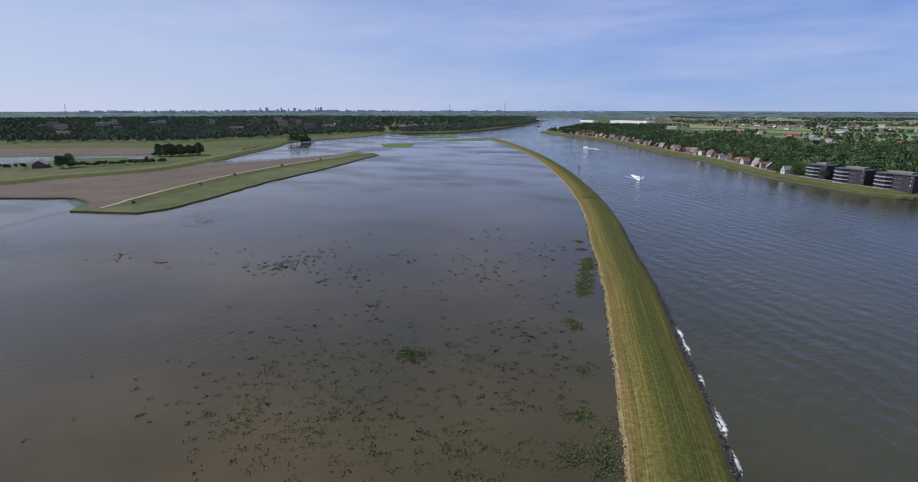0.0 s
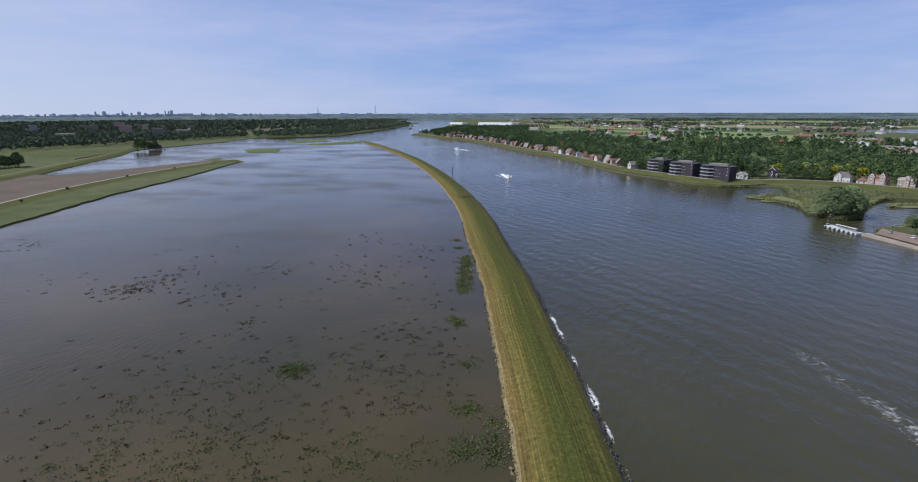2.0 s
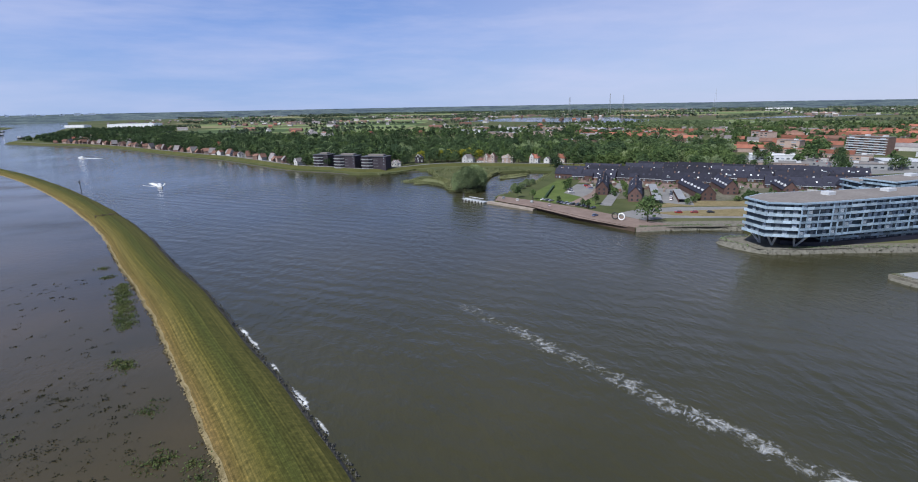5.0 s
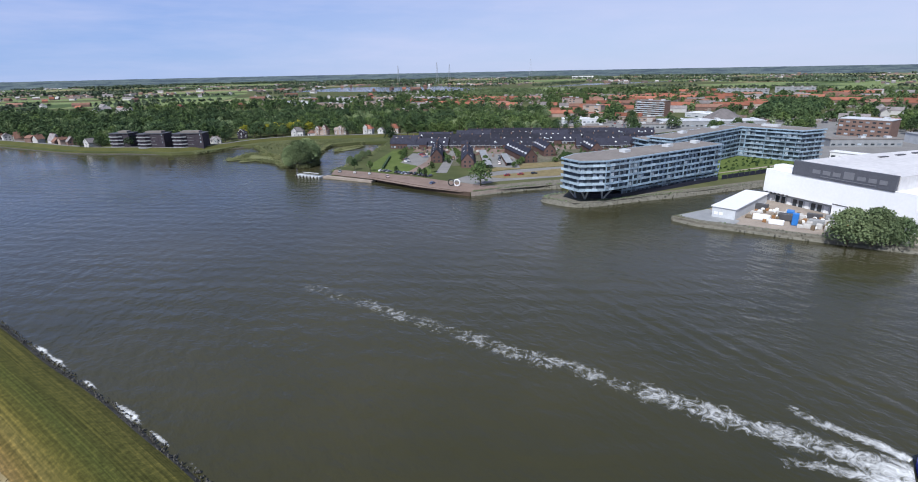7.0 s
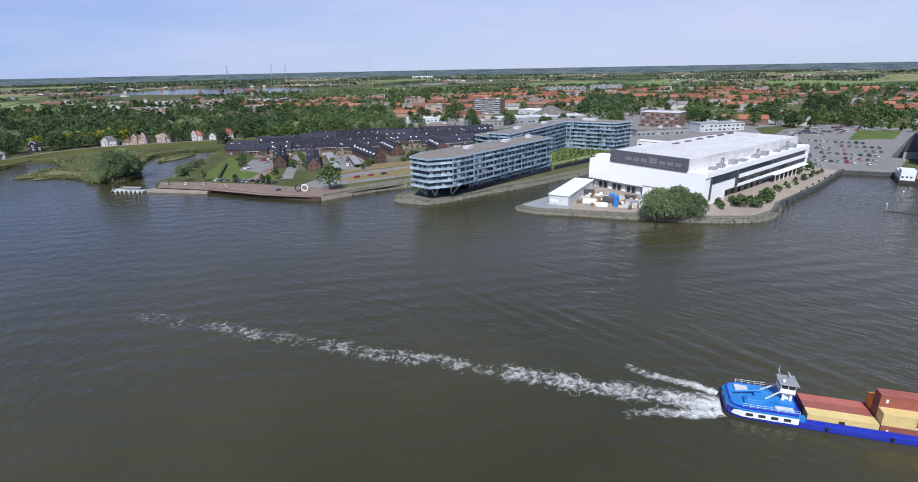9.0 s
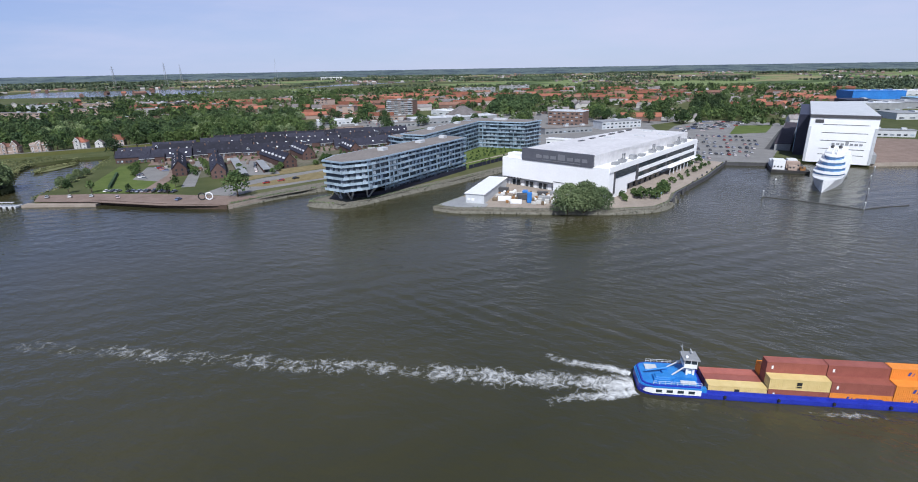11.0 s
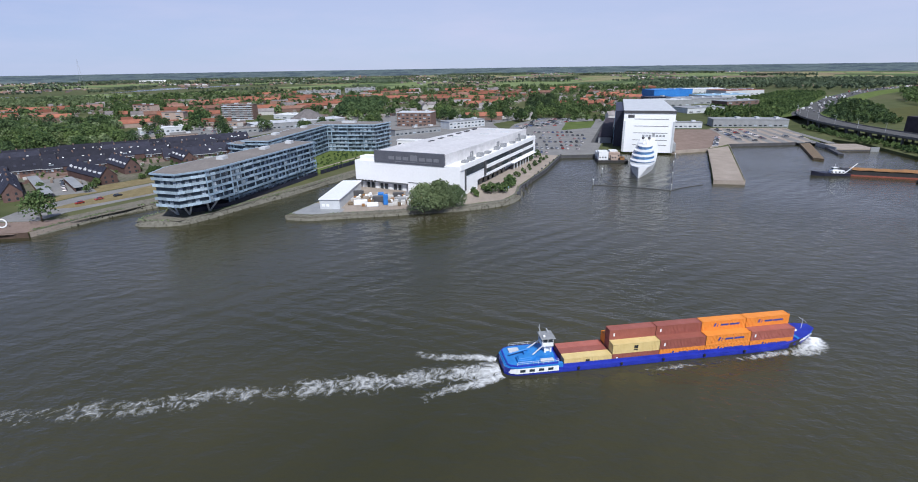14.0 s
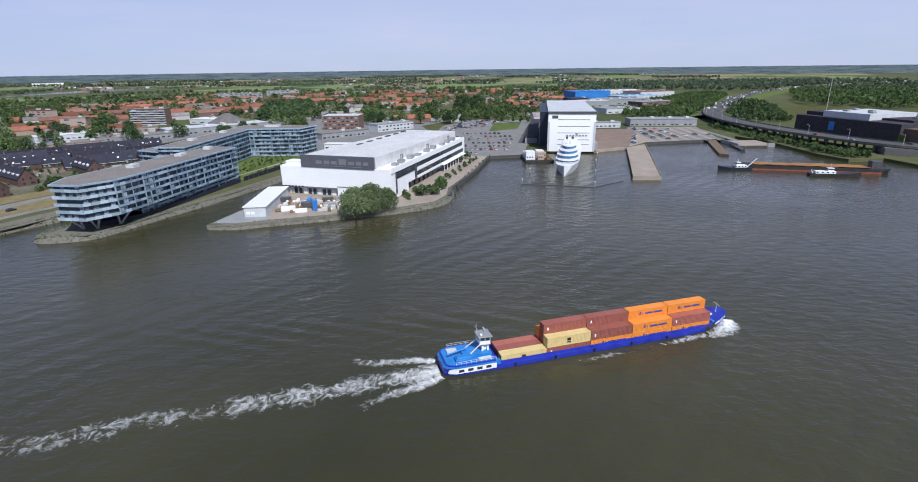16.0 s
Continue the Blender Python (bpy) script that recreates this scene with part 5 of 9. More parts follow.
def house(m, L, D, eaves, ridge, wall, roof, label, category="house", group="houses", units=2, storeys=2, lights=0.0, ends=True, chimneys=1, name="house", glazed=True):
    """A gabled house or terrace; x along the ridge, the front at y = 0."""
    ob = empty(name, m, label, category, group)
    bm = bmesh.new()
    gable(bm, L, D, -0.2, eaves, ridge)
    part("wall", bm, wall, ob)
    bm = bmesh.new()
    gable_roof(bm, L, D, eaves, ridge)
    rf = part("roof", bm, roof, ob)
    step = L / units
    slope = math.degrees(math.atan2(ridge - eaves, D / 2))
    for k in range(units if glazed else 0):
        x = (k + 0.5) * step
        for s in range(storeys):
            z = 0.8 + s * 2.8
            if z + 1.4 > eaves:
                break
            for dx in ((-0.25, 0.25) if step > 4.2 else (0.0,)):
                shared("window", WIN_WHITE if (k + s) % 3 == 0 else WIN_FRONT, Matrix.Translation((x + dx * step, 0, z)), ob)
        shared("door", DOOR, Matrix.Translation((x, 0, 0)), ob)
        if lights and rng.uniform() < lights:
            for y, a in ((D * 0.22, slope), (D * 0.78, -slope)):
                z = eaves + (ridge - eaves) * 0.44 + 0.33
                shared("skylight", SKYLIGHT if rng.uniform() < 0.5 else SOLAR, Matrix.Translation((x + rng.uniform(-1, 1), y, z)) @ Matrix.Rotation(radians(a), 4, "X"), rf)
    if ends:
        for s in range(storeys):
            z = 0.8 + s * 2.8
            if z + 1.4 > eaves + 0.6:
                break
            for y in (D * 0.3, D * 0.7):
                shared("window", WIN_FRONT, Matrix.Translation((0, y, z)) @ Matrix.Rotation(-math.pi / 2, 4, "Z"), ob)
    for k in range(chimneys):
        shared("chimney", CHIMNEY, Matrix.Translation(((k + 0.5) * L / chimneys, D * 0.5, ridge)), ob)
    return ob


# dark-roofed terraces behind the quay
for a, b, D, e, r, u, lab in (
        ((235, 320), (271, 368), 9, 6.0, 10.5, 5, "terrace of brick houses with a black slate roof"), ((239, 287), (278, 335), 9, 6.0, 10.5, 5, "terrace of brick houses with a black slate roof"),
        ((288, 270), (312, 318), 10, 5.6, 10.5, 7, "brick terrace with a black roof and white dormers"), ((320, 280), (340, 312), 10, 5.6, 10.5, 5, "brick terrace with a black roof and white dormers"),
        ((352, 258), (372, 284), 10, 5.6, 10.0, 4, "brick terrace with a black roof and white dormers"), ((396, 240), (408, 260), 10, 5.6, 10.0, 3, "brick terrace with a black roof")):
    ob = house(along(a, b), (Vector(b) - Vector(a)).length, D, e - 0.8, r, TERRACEBRICK, DARKTILE, lab, "terraced house", "dark-roofed terraces", u, 2, 0.9, True, 3, "terrace")
    for q in range(u):
        if "white dormers" in lab or q % 2:
            bm = bmesh.new()
            box(bm, 0, 0, 0, 3.6, 2.6, 1.8)
            part("dormer", bm, SHIPWHITE if "white dormers" in lab else DARKTILE, ob).matrix_basis = Matrix.Translation((1.2 + q * (Vector(b) - Vector(a)).length / u, D - 3.9, e + 0.2))
for a, b in (((246, 416), (262, 398)), ((258, 432), (276, 412))):
    L = (Vector(b) - Vector(a)).length
    house(along(a, b), L, 11, 4.6, 9.0, TERRACEBRICK, DARKTILE, "short dark-roofed brick terrace beside the inlet", "terraced house", "dark-roofed terraces", 4, 2, 0.8, True, 2, "terrace")
d_, n_ = Vector((0.70, -0.714)), Vector((0.714, 0.70))
for j in range(4):
    for k in range(6):
        if (j, k) in ((0, 3), (3, 0), (2, 5)):
            continue
        a = Vector((256, 402)) + n_ * (j * 25 + (k % 2) * 4) + d_ * (k * 38 + (j % 2) * 9)
        L = 37.2 - (k * 3 + j) % 3 * 1.6
        terrace = house(along(a, a + d_ * L), L, 15, 3.1, 8.6 + (k + j) % 2, TERRACEBRICK, DARKTILE, "long dark brick terrace with a black slate roof", "terraced house", "dark-roofed terraces", 6, 1, 0.8, False, 2, "terrace")
        bm = bmesh.new()
        box(bm, -0.3, -0.75, 2.7, L + 0.3, -0.45, 3.0)
        part("gutter", bm, PALEGREY, terrace, "pale gutter along the eaves")
        bm = bmesh.new()
        for s_ in (0, 1):
            box(bm, L * s_ - 0.5, 7.2, 8.6 + (k + j) % 2, L * s_ + 0.5, 7.8, 9.6 + (k + j) % 2)
        part("party_wall_cap", bm, DARKGREY, terrace)
        bm = bmesh.new()
        gable(bm, 7, 6, 0, 4.2, 6.6)
        ob = part("porch_wing", bm, TERRACEBRICK, terrace)
        ob.matrix_basis = Matrix.Translation((L * 0.3, -2.2, 0))
        bm = bmesh.new()
        gable_roof(bm, 7, 6, 4.2, 6.6, 0.3)
        part("wing_roof", bm, DARKTILE, terrace).matrix_basis = Matrix.Translation((L * 0.3, -2.2, 0))
        for q in range(3):
            if (q + j + k) % 3 == 0:
                continue
            bm = bmesh.new()
            box(bm, 0, 0, 0, 3.4, 3.2, 1.7)
            box(bm, 0.3, -0.06, 0.35, 3.1, 0.02, 1.35, 1)
            part("dormer", bm, [DARKTILE, CURTAIN], terrace).matrix_basis = Matrix.Translation((3 + q * 10.0, 2.2, 4.3))

# carports and garages in the courts
for a, b, D, lab in (((247, 276), (291, 334), 9, "long flat-roofed grey carport in the court"), ((264, 272), (290, 306), 8, "long flat-roofed grey carport beside the court"), ((352, 246), (376, 240), 6, "flat-roofed grey garage row")):
    L = (Vector(b) - Vector(a)).length
    ob = empty("carport", along(a, b), lab, "carport", "carports")
    bm = bmesh.new()
    box(bm, -0.2, -0.2, 2.5, L + 0.2, D * 0.62, 2.75)
    part("roof", bm, MIDGREY, ob)
    bm = bmesh.new()
    box(bm, 0, D * 0.55, -0.1, L, D * 0.6, 2.5)
    part("back_wall", bm, TERRACEBRICK, ob)
    for k in range(6):
        bm = bmesh.new()
        limb(bm, (0.3 + k * (L - 0.6) / 5, 0.2, -0.1), (0.3 + k * (L - 0.6) / 5, 0.2, 2.55), 0.12, 0.12, 6)
        part("post", bm, DARKGREY, ob)


# villas and cottages along the flood bank
def hip_roof(bm, L, D, z1, ridge, over=0.5):
    k = min(L, D) / 2 * 0.8
    e = [bm.verts.new(p) for p in ((-over, -over, z1), (L + over, -over, z1), (L + over, D + over, z1), (-over, D + over, z1))]
    f = [bm.verts.new(p) for p in ((-over, -over, z1 - 0.2), (L + over, -over, z1 - 0.2), (L + over, D + over, z1 - 0.2), (-over, D + over, z1 - 0.2))]
    t = [bm.verts.new(p) for p in ((k, D / 2, ridge), (L - k, D / 2, ridge))]
    for q in ((e[0], e[1], t[1], t[0]), (e[1], e[2], t[1]), (e[2], e[3], t[0], t[1]), (e[3], e[0], t[0])):
        bm.faces.new(q)
    for a in range(4):
        bm.faces.new((f[a], f[(a + 1) % 4], e[(a + 1) % 4], e[a]))
    bm.faces.new(list(reversed(f)))
    bmesh.ops.recalc_face_normals(bm, faces=bm.faces)


VILLA_WIN = bmesh.new()
box(VILLA_WIN, -0.75, -0.06, -0.12, 0.75, 0.06, 1.9, 0)
box(VILLA_WIN, -0.55, -0.1, 0.08, -0.05, 0.02, 1.7, 1)
box(VILLA_WIN, 0.05, -0.1, 0.08, 0.55, 0.02, 1.7, 1)
villa_window = bpy.data.meshes.new("window")
VILLA_WIN.to_mesh(villa_window)
VILLA_WIN.free()
villa_window.materials.append(SHIPWHITE)
villa_window.materials.append(GLASS)


def villa(m, L, D, eaves, ridge, wall, roof, style, gables, label):
    """A villa with white trim; hip, gable-to-the-road or parapet roof, and front gables at the given places."""
    ob = empty("villa", m, label, "villa", "villas on the bank")
    bm = bmesh.new()
    box(bm, 0, 0, -2.5, L, D, eaves)
    part("wall", bm, wall, ob)
    bm = bmesh.new()
    if style == "parapet":
        box(bm, -0.2, -0.2, eaves, L + 0.2, D + 0.2, eaves + 0.9)
        box(bm, L * 0.36, -0.25, eaves + 0.9, L * 0.64, 0.6, eaves + 2.4)
    else:
        hip_roof(bm, L, D, eaves + 0.02, ridge)
    rf = part("roof", bm, roof, ob)
    bm = bmesh.new()
    box(bm, -0.18, -0.18, eaves - 0.55, L + 0.18, D + 0.18, eaves - 0.2)
    box(bm, -0.08, -0.08, 3.0, L + 0.08, D + 0.08, 3.2)
    part("cornice", bm, SHIPWHITE, ob, "white cornice band")
    for c, w, h in gables:
        bm = bmesh.new()
        gable(bm, D * 0.6 + 1.2, w, -2.4, eaves + h * 0.3, eaves + h)
        front = Matrix.Translation((c * L + w / 2, -1.2, 0)) @ Matrix.Rotation(math.pi / 2, 4, "Z")
        part("front_gable", bm, wall, ob).matrix_basis = front
        bm = bmesh.new()
        gable_roof(bm, D * 0.6 + 1.2, w, eaves + h * 0.3, eaves + h, 0.35)
        part("gable_roof", bm, roof if style != "parapet" else wall, ob).matrix_basis = front
        bm = bmesh.new()
        for s in (-1, 1):
            v = [bm.verts.new(p) for p in ((c * L + s * (w / 2 + 0.35), -1.62, eaves + h * 0.3 - 0.5), (c * L + s * (w / 2 + 0.35), -1.62, eaves + h * 0.3), (c * L, -1.62, eaves + h + 0.25), (c * L, -1.62, eaves + h - 0.25))]
            bm.faces.new(v)
        part("barge_board", bm, SHIPWHITE, ob, "white barge boards of the gable")
        for z in (0.7, 3.7, 6.6):
            if z + 1.9 < eaves + h * 0.5:
                shared("window", villa_window, Matrix.Translation((c * L, -1.22, z)), ob)
    n = max(2, int(L / 3))
    for z in (0.7, 3.7, 6.6):
        if z + 1.8 > eaves - 0.3:
            break
        for k in range(n):
            x = (k + 0.5) * L / n
            if all(abs(x - c * L) > w / 2 + 0.6 for c, w, _ in gables):
                shared("window", villa_window, Matrix.Translation((x, 0, z)), ob)
        for y in (D * 0.3, D * 0.7):
            shared("window", villa_window, Matrix.Translation((0, y, z)) @ Matrix.Rotation(-math.pi / 2, 4, "Z"), ob)
    for x in (0.25, 0.75):
        shared("chimney", CHIMNEY, Matrix.Translation((x * L, D * 0.6, ridge - 0.6)), ob)
    return ob


for x, y, yaw, L, D, e, r, w, rf, style, gs, lab in (
        (212, 572, -35, 13, 10, 6, 10.5, PLASTER, GREYTILE, "hip", [(0.3, 4.2, 3.0)], "white villa with a grey hipped roof and gable"), (226, 560, -35, 8, 9, 3.4, 6.5, PLASTER, BROWNTILE, "hip", [], "low white house with a brown roof"),
        (232, 554, -40, 14, 10, 7.2, 10.5, PALEBRICK, BROWNTILE, "hip", [(0.24, 4, 4.0), (0.8, 4.2, 5.2)], "tall pale brick villa with two gables"), (249, 540, -40, 13, 11, 8.2, 9.0, PALEBRICK, PALEBRICK, "parapet", [(0.5, 3.6, 3.0)], "pink brick villa with a flat parapet"),
        (276, 524, -45, 10, 10, 7, 11.5, PLASTER, ORANGETILE, "hip", [(0.3, 4.6, 4.6)], "white villa with a red-orange roof and gable"), (288, 512, -45, 6.5, 9, 4.2, 7, PLASTER, GREYTILE, "hip", [(0.5, 6.2, 4.0)], "small white gabled house"),
        (301, 512, -45, 12, 11, 6.6, 11.5, PALEBRICK, ORANGETILE, "hip", [], "brick villa with an orange hipped roof"), (26, 634, -60, 7, 11, 4.4, 8, PLASTER, GREYTILE, "hip", [(0.5, 6.8, 5.4)], "white gabled cottage beside the bank"),
        (129, 583, -20, 11, 8, 3.4, 6.6, PLASTER, GREYTILE, "hip", [(0.5, 4, 2.6)], "low white cottage among trees"), (163, 603, -20, 10, 9, 6, 9.5, DARKBRICK, DARKTILE, "hip", [(0.4, 5, 4.0)], "dark gabled house with white trim among trees")):
    villa(pose(x, y, 3.2, 0, 0, yaw), L, D, e * 0.94, r * 0.92, w, rf, style, gs, lab)
walls, roofs = (PLASTER, PALEBRICK, BRICK, PLASTER, PALEBRICK), (BROWNTILE, GREYTILE, BROWNTILE, ORANGETILE)
names = {0: "white plastered", 1: "pale brick", 2: "red brick", 3: "white plastered", 4: "pale brick"}
tops = {0: "brown-tiled", 1: "grey-tiled", 2: "brown-tiled", 3: "orange-tiled"}
k = 0
for i in range(2, len(NORTH) - 1):
    p = NORTH[i]
    if 650 < p.y < 1330 and (i * 7) % 5 not in (0, 3):
        d = (NORTH[i + 1] - NORTH[i - 1]).normalized()
        r = Vector((d.y, -d.x))
        q = p - r * (21 + (k * 7) % 9)
        wi = (0, 1, 3, 2, 0)[k % 5] if 690 < p.y < 860 else (2, 2, 4, 2, 1)[k % 5]
        ri = (k * 5 + k // 3) % 4 if p.y < 860 else (0, 2, 0, 1)[k % 4]
        turn = Matrix.Rotation(radians((k * 53) % 60 - 30 + (90 if k % 3 == 0 else 0)), 4, "Z")
        house(along(q + d * 4.0, q - d * 4.0, 3.2) @ turn, 6.5 + (k * 5) % 4, 7 + k % 3, 3.6 + (k * 7 % 4) * 0.9, 7.4 + (k % 4) * 1.1, walls[wi], roofs[ri], f"{names[wi]} riverside house with a {tops[ri]} roof", "house", "riverside houses", 2, 2, 0, True, 1)
        k += 1

# three dark flats with white balconies
for n, (x, y, yaw) in enumerate(((46, 612, -40), (66, 586, -40), (92, 560, -36))):
    fl = empty("flats", pose(x, y, 3.0, 0, 0, yaw), "dark brick block of flats with rounded white balconies", "apartment building", "dark riverside flats")
    L = (19, 26, 28)[n]
    bm = bmesh.new()
    prism(bm, [(0, 0), (4, -2.4), (9, -2.8), (13, -0.6), (L, 0), (L, 15), (0, 15)], -0.3, 14.2)
    part("wall", bm, DARKBRICK, fl)
    bm = bmesh.new()
    prism(bm, [(-0.5, -0.5), (4, -3.2), (9, -3.6), (13.2, -1.2), (L + 0.5, -0.5), (L + 0.5, 15.5), (-0.5, 15.5)], 14.2, 14.7)
    part("roof", bm, DARKGREY, fl)
    bm = bmesh.new()
    box(bm, 5, 6, 14.7, L - 5, 13, 16.3)
    part("penthouse", bm, ROOFGREY, fl, "set-back grey penthouse on the roof")
    for s in range(4):
        bm = bmesh.new()
        prism(bm, [(-0.6, -0.8), (3.8, -3.4), (9.2, -3.8), (13.4, -1.4), (13.2, -0.2), (9, -2.4), (4, -2.0), (-0.2, 0.4)], 1.2 + s * 3.3, 2.1 + s * 3.3)
        part("balcony", bm, MIDGREY, fl, "curved grey balcony")
        for k in range(5):
            shared("window", WIN_WHITE if (k * 3 + s) % 4 else WIN_FRONT, Matrix.Translation((14.6 + k * (L - 16) / 4.4, 0, 2.3 + s * 3.4)) @ Matrix.Diagonal((1.3, 1, 1, 1)), fl)
        bm = bmesh.new()
        box(bm, 13.6, -0.7, 1.0 + s * 3.3, L * 0.7, -0.1, 1.18 + s * 3.3)
        part("balcony", bm, MIDGREY, fl, "straight grey balcony edge")
        for k in range(4):
            shared("window", WIN_WHITE if (k + s) % 2 else WIN_FRONT, Matrix.Translation((0, 3 + k * 3, 2.3 + s * 3.4)) @ Matrix.Rotation(-math.pi / 2, 4, "Z"), fl)


# ---- vessels ----
def hull_mesh(bm, stations, keel=-0.8, slot=0, deck_slot=0):
    """A hull out of stations of (x, half width at deck, half width at water, deck height)."""
    rings = []
    for x, w, b, h in stations:
        rings.append([bm.verts.new(p) for p in ((x, -b * 0.9, keel), (x, -b, 0.2), (x, -w, h), (x, w, h), (x, b, 0.2), (x, b * 0.9, keel))])
    for a, b in zip(rings, rings[1:]):
        for k in range(5):
            f = bm.faces.new((a[k], b[k], b[k + 1], a[k + 1]))
            f.material_index = deck_slot if k == 2 else slot
    for r in (rings[0], rings[-1]):
        bm.faces.new(r).material_index = slot
    bmesh.ops.recalc_face_normals(bm, faces=bm.faces)


BARGE = Matrix.Translation((109.6, 7.8, 0)) @ Matrix.Rotation(math.atan2(-0.953, 0.303), 4, "Z")
barge = empty("container_barge", BARGE, "blue river barge with a white stern, carrying containers", "barge")
bm = bmesh.new()
hull_mesh(bm, [(0, 3.2, 2.6, 2.3), (0.8, 4.2, 3.6, 2.3), (2.5, 4.7, 4.4, 2.2), (12, 4.75, 4.7, 1.7), (15, 4.75, 4.7, 1.2), (70, 4.75, 4.7, 1.2), (75, 4.5, 4.2, 1.8), (79, 3.9, 3.2, 2.6), (82, 2.8, 1.6, 3.1), (84.4, 1.2, 0.3, 3.4)], -0.8, 0, 1)
for f in bm.faces:
    c = f.calc_center_median()
    if c.x > 13.4:
        f.material_index = 2 if c.x > 74 and abs(f.normal.z) < 0.8 and c.z < 1.4 else 0
part("hull", bm, [HULLBLUE, DECKBLUE, BLACKHULL], barge)
bm = bmesh.new()
for s in (-1, 1):
    box(bm, 13.6, s * 4.0 - 0.1, 0.8, 77, s * 4.0 + 0.1, 1.9)
box(bm, 13.5, -4.0, 0.8, 13.7, 4.0, 1.9)
box(bm, 76.9, -4.0, 0.8, 77.1, 4.0, 1.9)
part("coaming", bm, HULLBLUE, barge)
AFT = [(0.4, -3.3), (1.2, -4.2), (2.8, -4.84), (13, -4.86), (13, 4.86), (2.8, 4.84), (1.2, 4.2), (0.4, 3.3)]
bm = bmesh.new()
prism(bm, AFT, 0.8, 2.3)
deckhouse = part("deckhouse", bm, SHIPWHITE, barge, "white painted deckhouse round the stern")
for k in range(4):
    bm = bmesh.new()
    box(bm, 3.4 + 2.3 * k, -4.93, 1.2, 4.7 + 2.3 * k, -4.8, 1.85)
    part("cabin_window", bm, GLASS, deckhouse)
bm = bmesh.new()
prism(bm, inset(AFT, -0.1), 2.3, 2.6)
part("deckhouse_roof", bm, DECKBLUE, barge, "light blue deckhouse roof")
bm = bmesh.new()
prism(bm, inset(AFT, 0.15), 2.6, 2.95)
prism(bm, inset(AFT, 0.5), 2.5, 2.96)
part("toe_rail", bm, HULLBLUE, barge)
bm = bmesh.new()
prism(bm, inset(AFT, 0.45), 2.6, 2.99)
part("aft_deck", bm, DECKBLUE, barge, "light blue aft deck")
bm = bmesh.new()
prism(bm, [(5.5, -1.6), (9.5, -2.4), (12.6, -2.4), (12.6, 2.4), (9.5, 2.4), (5.5, 1.6)], 2.99, 3.7)
part("engine_casing", bm, DECKBLUE, barge)
bm = bmesh.new()
for x, y in ((10.6, -0.9), (12.0, -0.9), (10.6, 0.9), (12.0, 0.9)):
    box(bm, x - 0.22, y - 0.22, 3.5, x + 0.22, y + 0.22, 5.8)
box(bm, 11.0, -0.6, 3.5, 11.9, 0.6, 5.8)
part("wheelhouse_lift", bm, SHIPWHITE, barge, "white lifting column of the wheelhouse")
bm = bmesh.new()
prism(bm, [(9.7, -1.6), (12.4, -1.8), (12.4, 1.8), (9.7, 1.6)], 5.7, 6.7)
wheel = part("wheelhouse", bm, SHIPWHITE, barge, "white raised wheelhouse")
bm = bmesh.new()
prism(bm, [(9.8, -1.5), (12.3, -1.7), (12.3, 1.7), (9.8, 1.5)], 6.7, 7.75)
part("window_band", bm, GLASS, wheel)
bm = bmesh.new()
for x, y in ((9.75, -1.55), (12.33, -1.75), (12.33, 1.75), (9.75, 1.55), (11.05, -1.66), (11.05, 1.66)):
    limb(bm, (x, y, 6.65), (x, y, 7.8), 0.07, 0.07, 4)
part("window_post", bm, SHIPWHITE, wheel)
bm = bmesh.new()
prism(bm, [(9.3, -1.9), (12.9, -2.1), (12.9, 2.1), (9.3, 1.9)], 7.75, 7.95)
bmesh.ops.bevel(bm, geom=bm.edges[:], offset=0.06, segments=1, affect="EDGES")
part("roof", bm, MIDGREY, wheel, "grey wheelhouse roof")
bm = bmesh.new()
limb(bm, (9.5, 0.6, 7.9), (9.5, 0.6, 10.6), 0.07, 0.04)
limb(bm, (9.5, -0.4, 9.4), (9.5, 1.6, 9.4), 0.05, 0.05, 4)
limb(bm, (11.8, 0.9, 7.9), (11.8, 0.9, 8.7), 0.05, 0.05, 4)
box(bm, 11.5, 0.2, 8.6, 11.7, 1.7, 8.8)
part("mast", bm, PALEGREY, wheel)
bm = bmesh.new()
bmesh.ops.create_icosphere(bm, subdivisions=2, radius=0.35, matrix=Matrix.Translation((10.2, -1.1, 8.25)))
part("radar_dome", bm, SHIPWHITE, wheel)
for y in (-1.9, 1.9):
    bm = bmesh.new()
    limb(bm, (6.2, y, 3.0), (9.9, y * 0.75, 5.9), 0.2, 0.16)
    part("strut", bm, PALEGREY, barge)
bm = bmesh.new()
limb(bm, (6.6, 0.4, 3.4), (6.6, 0.4, 4.4), 0.35, 0.3, 8)
limb(bm, (6.6, 0.4, 4.3), (1.6, -0.8, 4.0), 0.26, 0.16)
part("deck_crane", bm, DECKBLUE, barge, "blue folded deck crane")
bm = bmesh.new()
prof = [(3.0, -1.0), (4.2, -1.25), (7.4, -1.1), (8.6, 0.0), (7.4, 1.1), (4.2, 1.25), (3.0, 1.0)]
prism(bm, [(x * 0.85 + 0.6, y - 2.4) for x, y in prof], 2.99, 3.75)
prism(bm, [(x * 0.75 + 1.2, y * 0.7 - 2.4) for x, y in prof], 3.75, 4.05)
bmesh.ops.bevel(bm, geom=bm.edges[:], offset=0.08, segments=1, affect="EDGES")
part("dinghy", bm, DECKBLUE, barge, "small blue covered dinghy")
bm = bmesh.new()
box(bm, 8.8, -4.0, 2.99, 12.0, -3.0, 3.35)
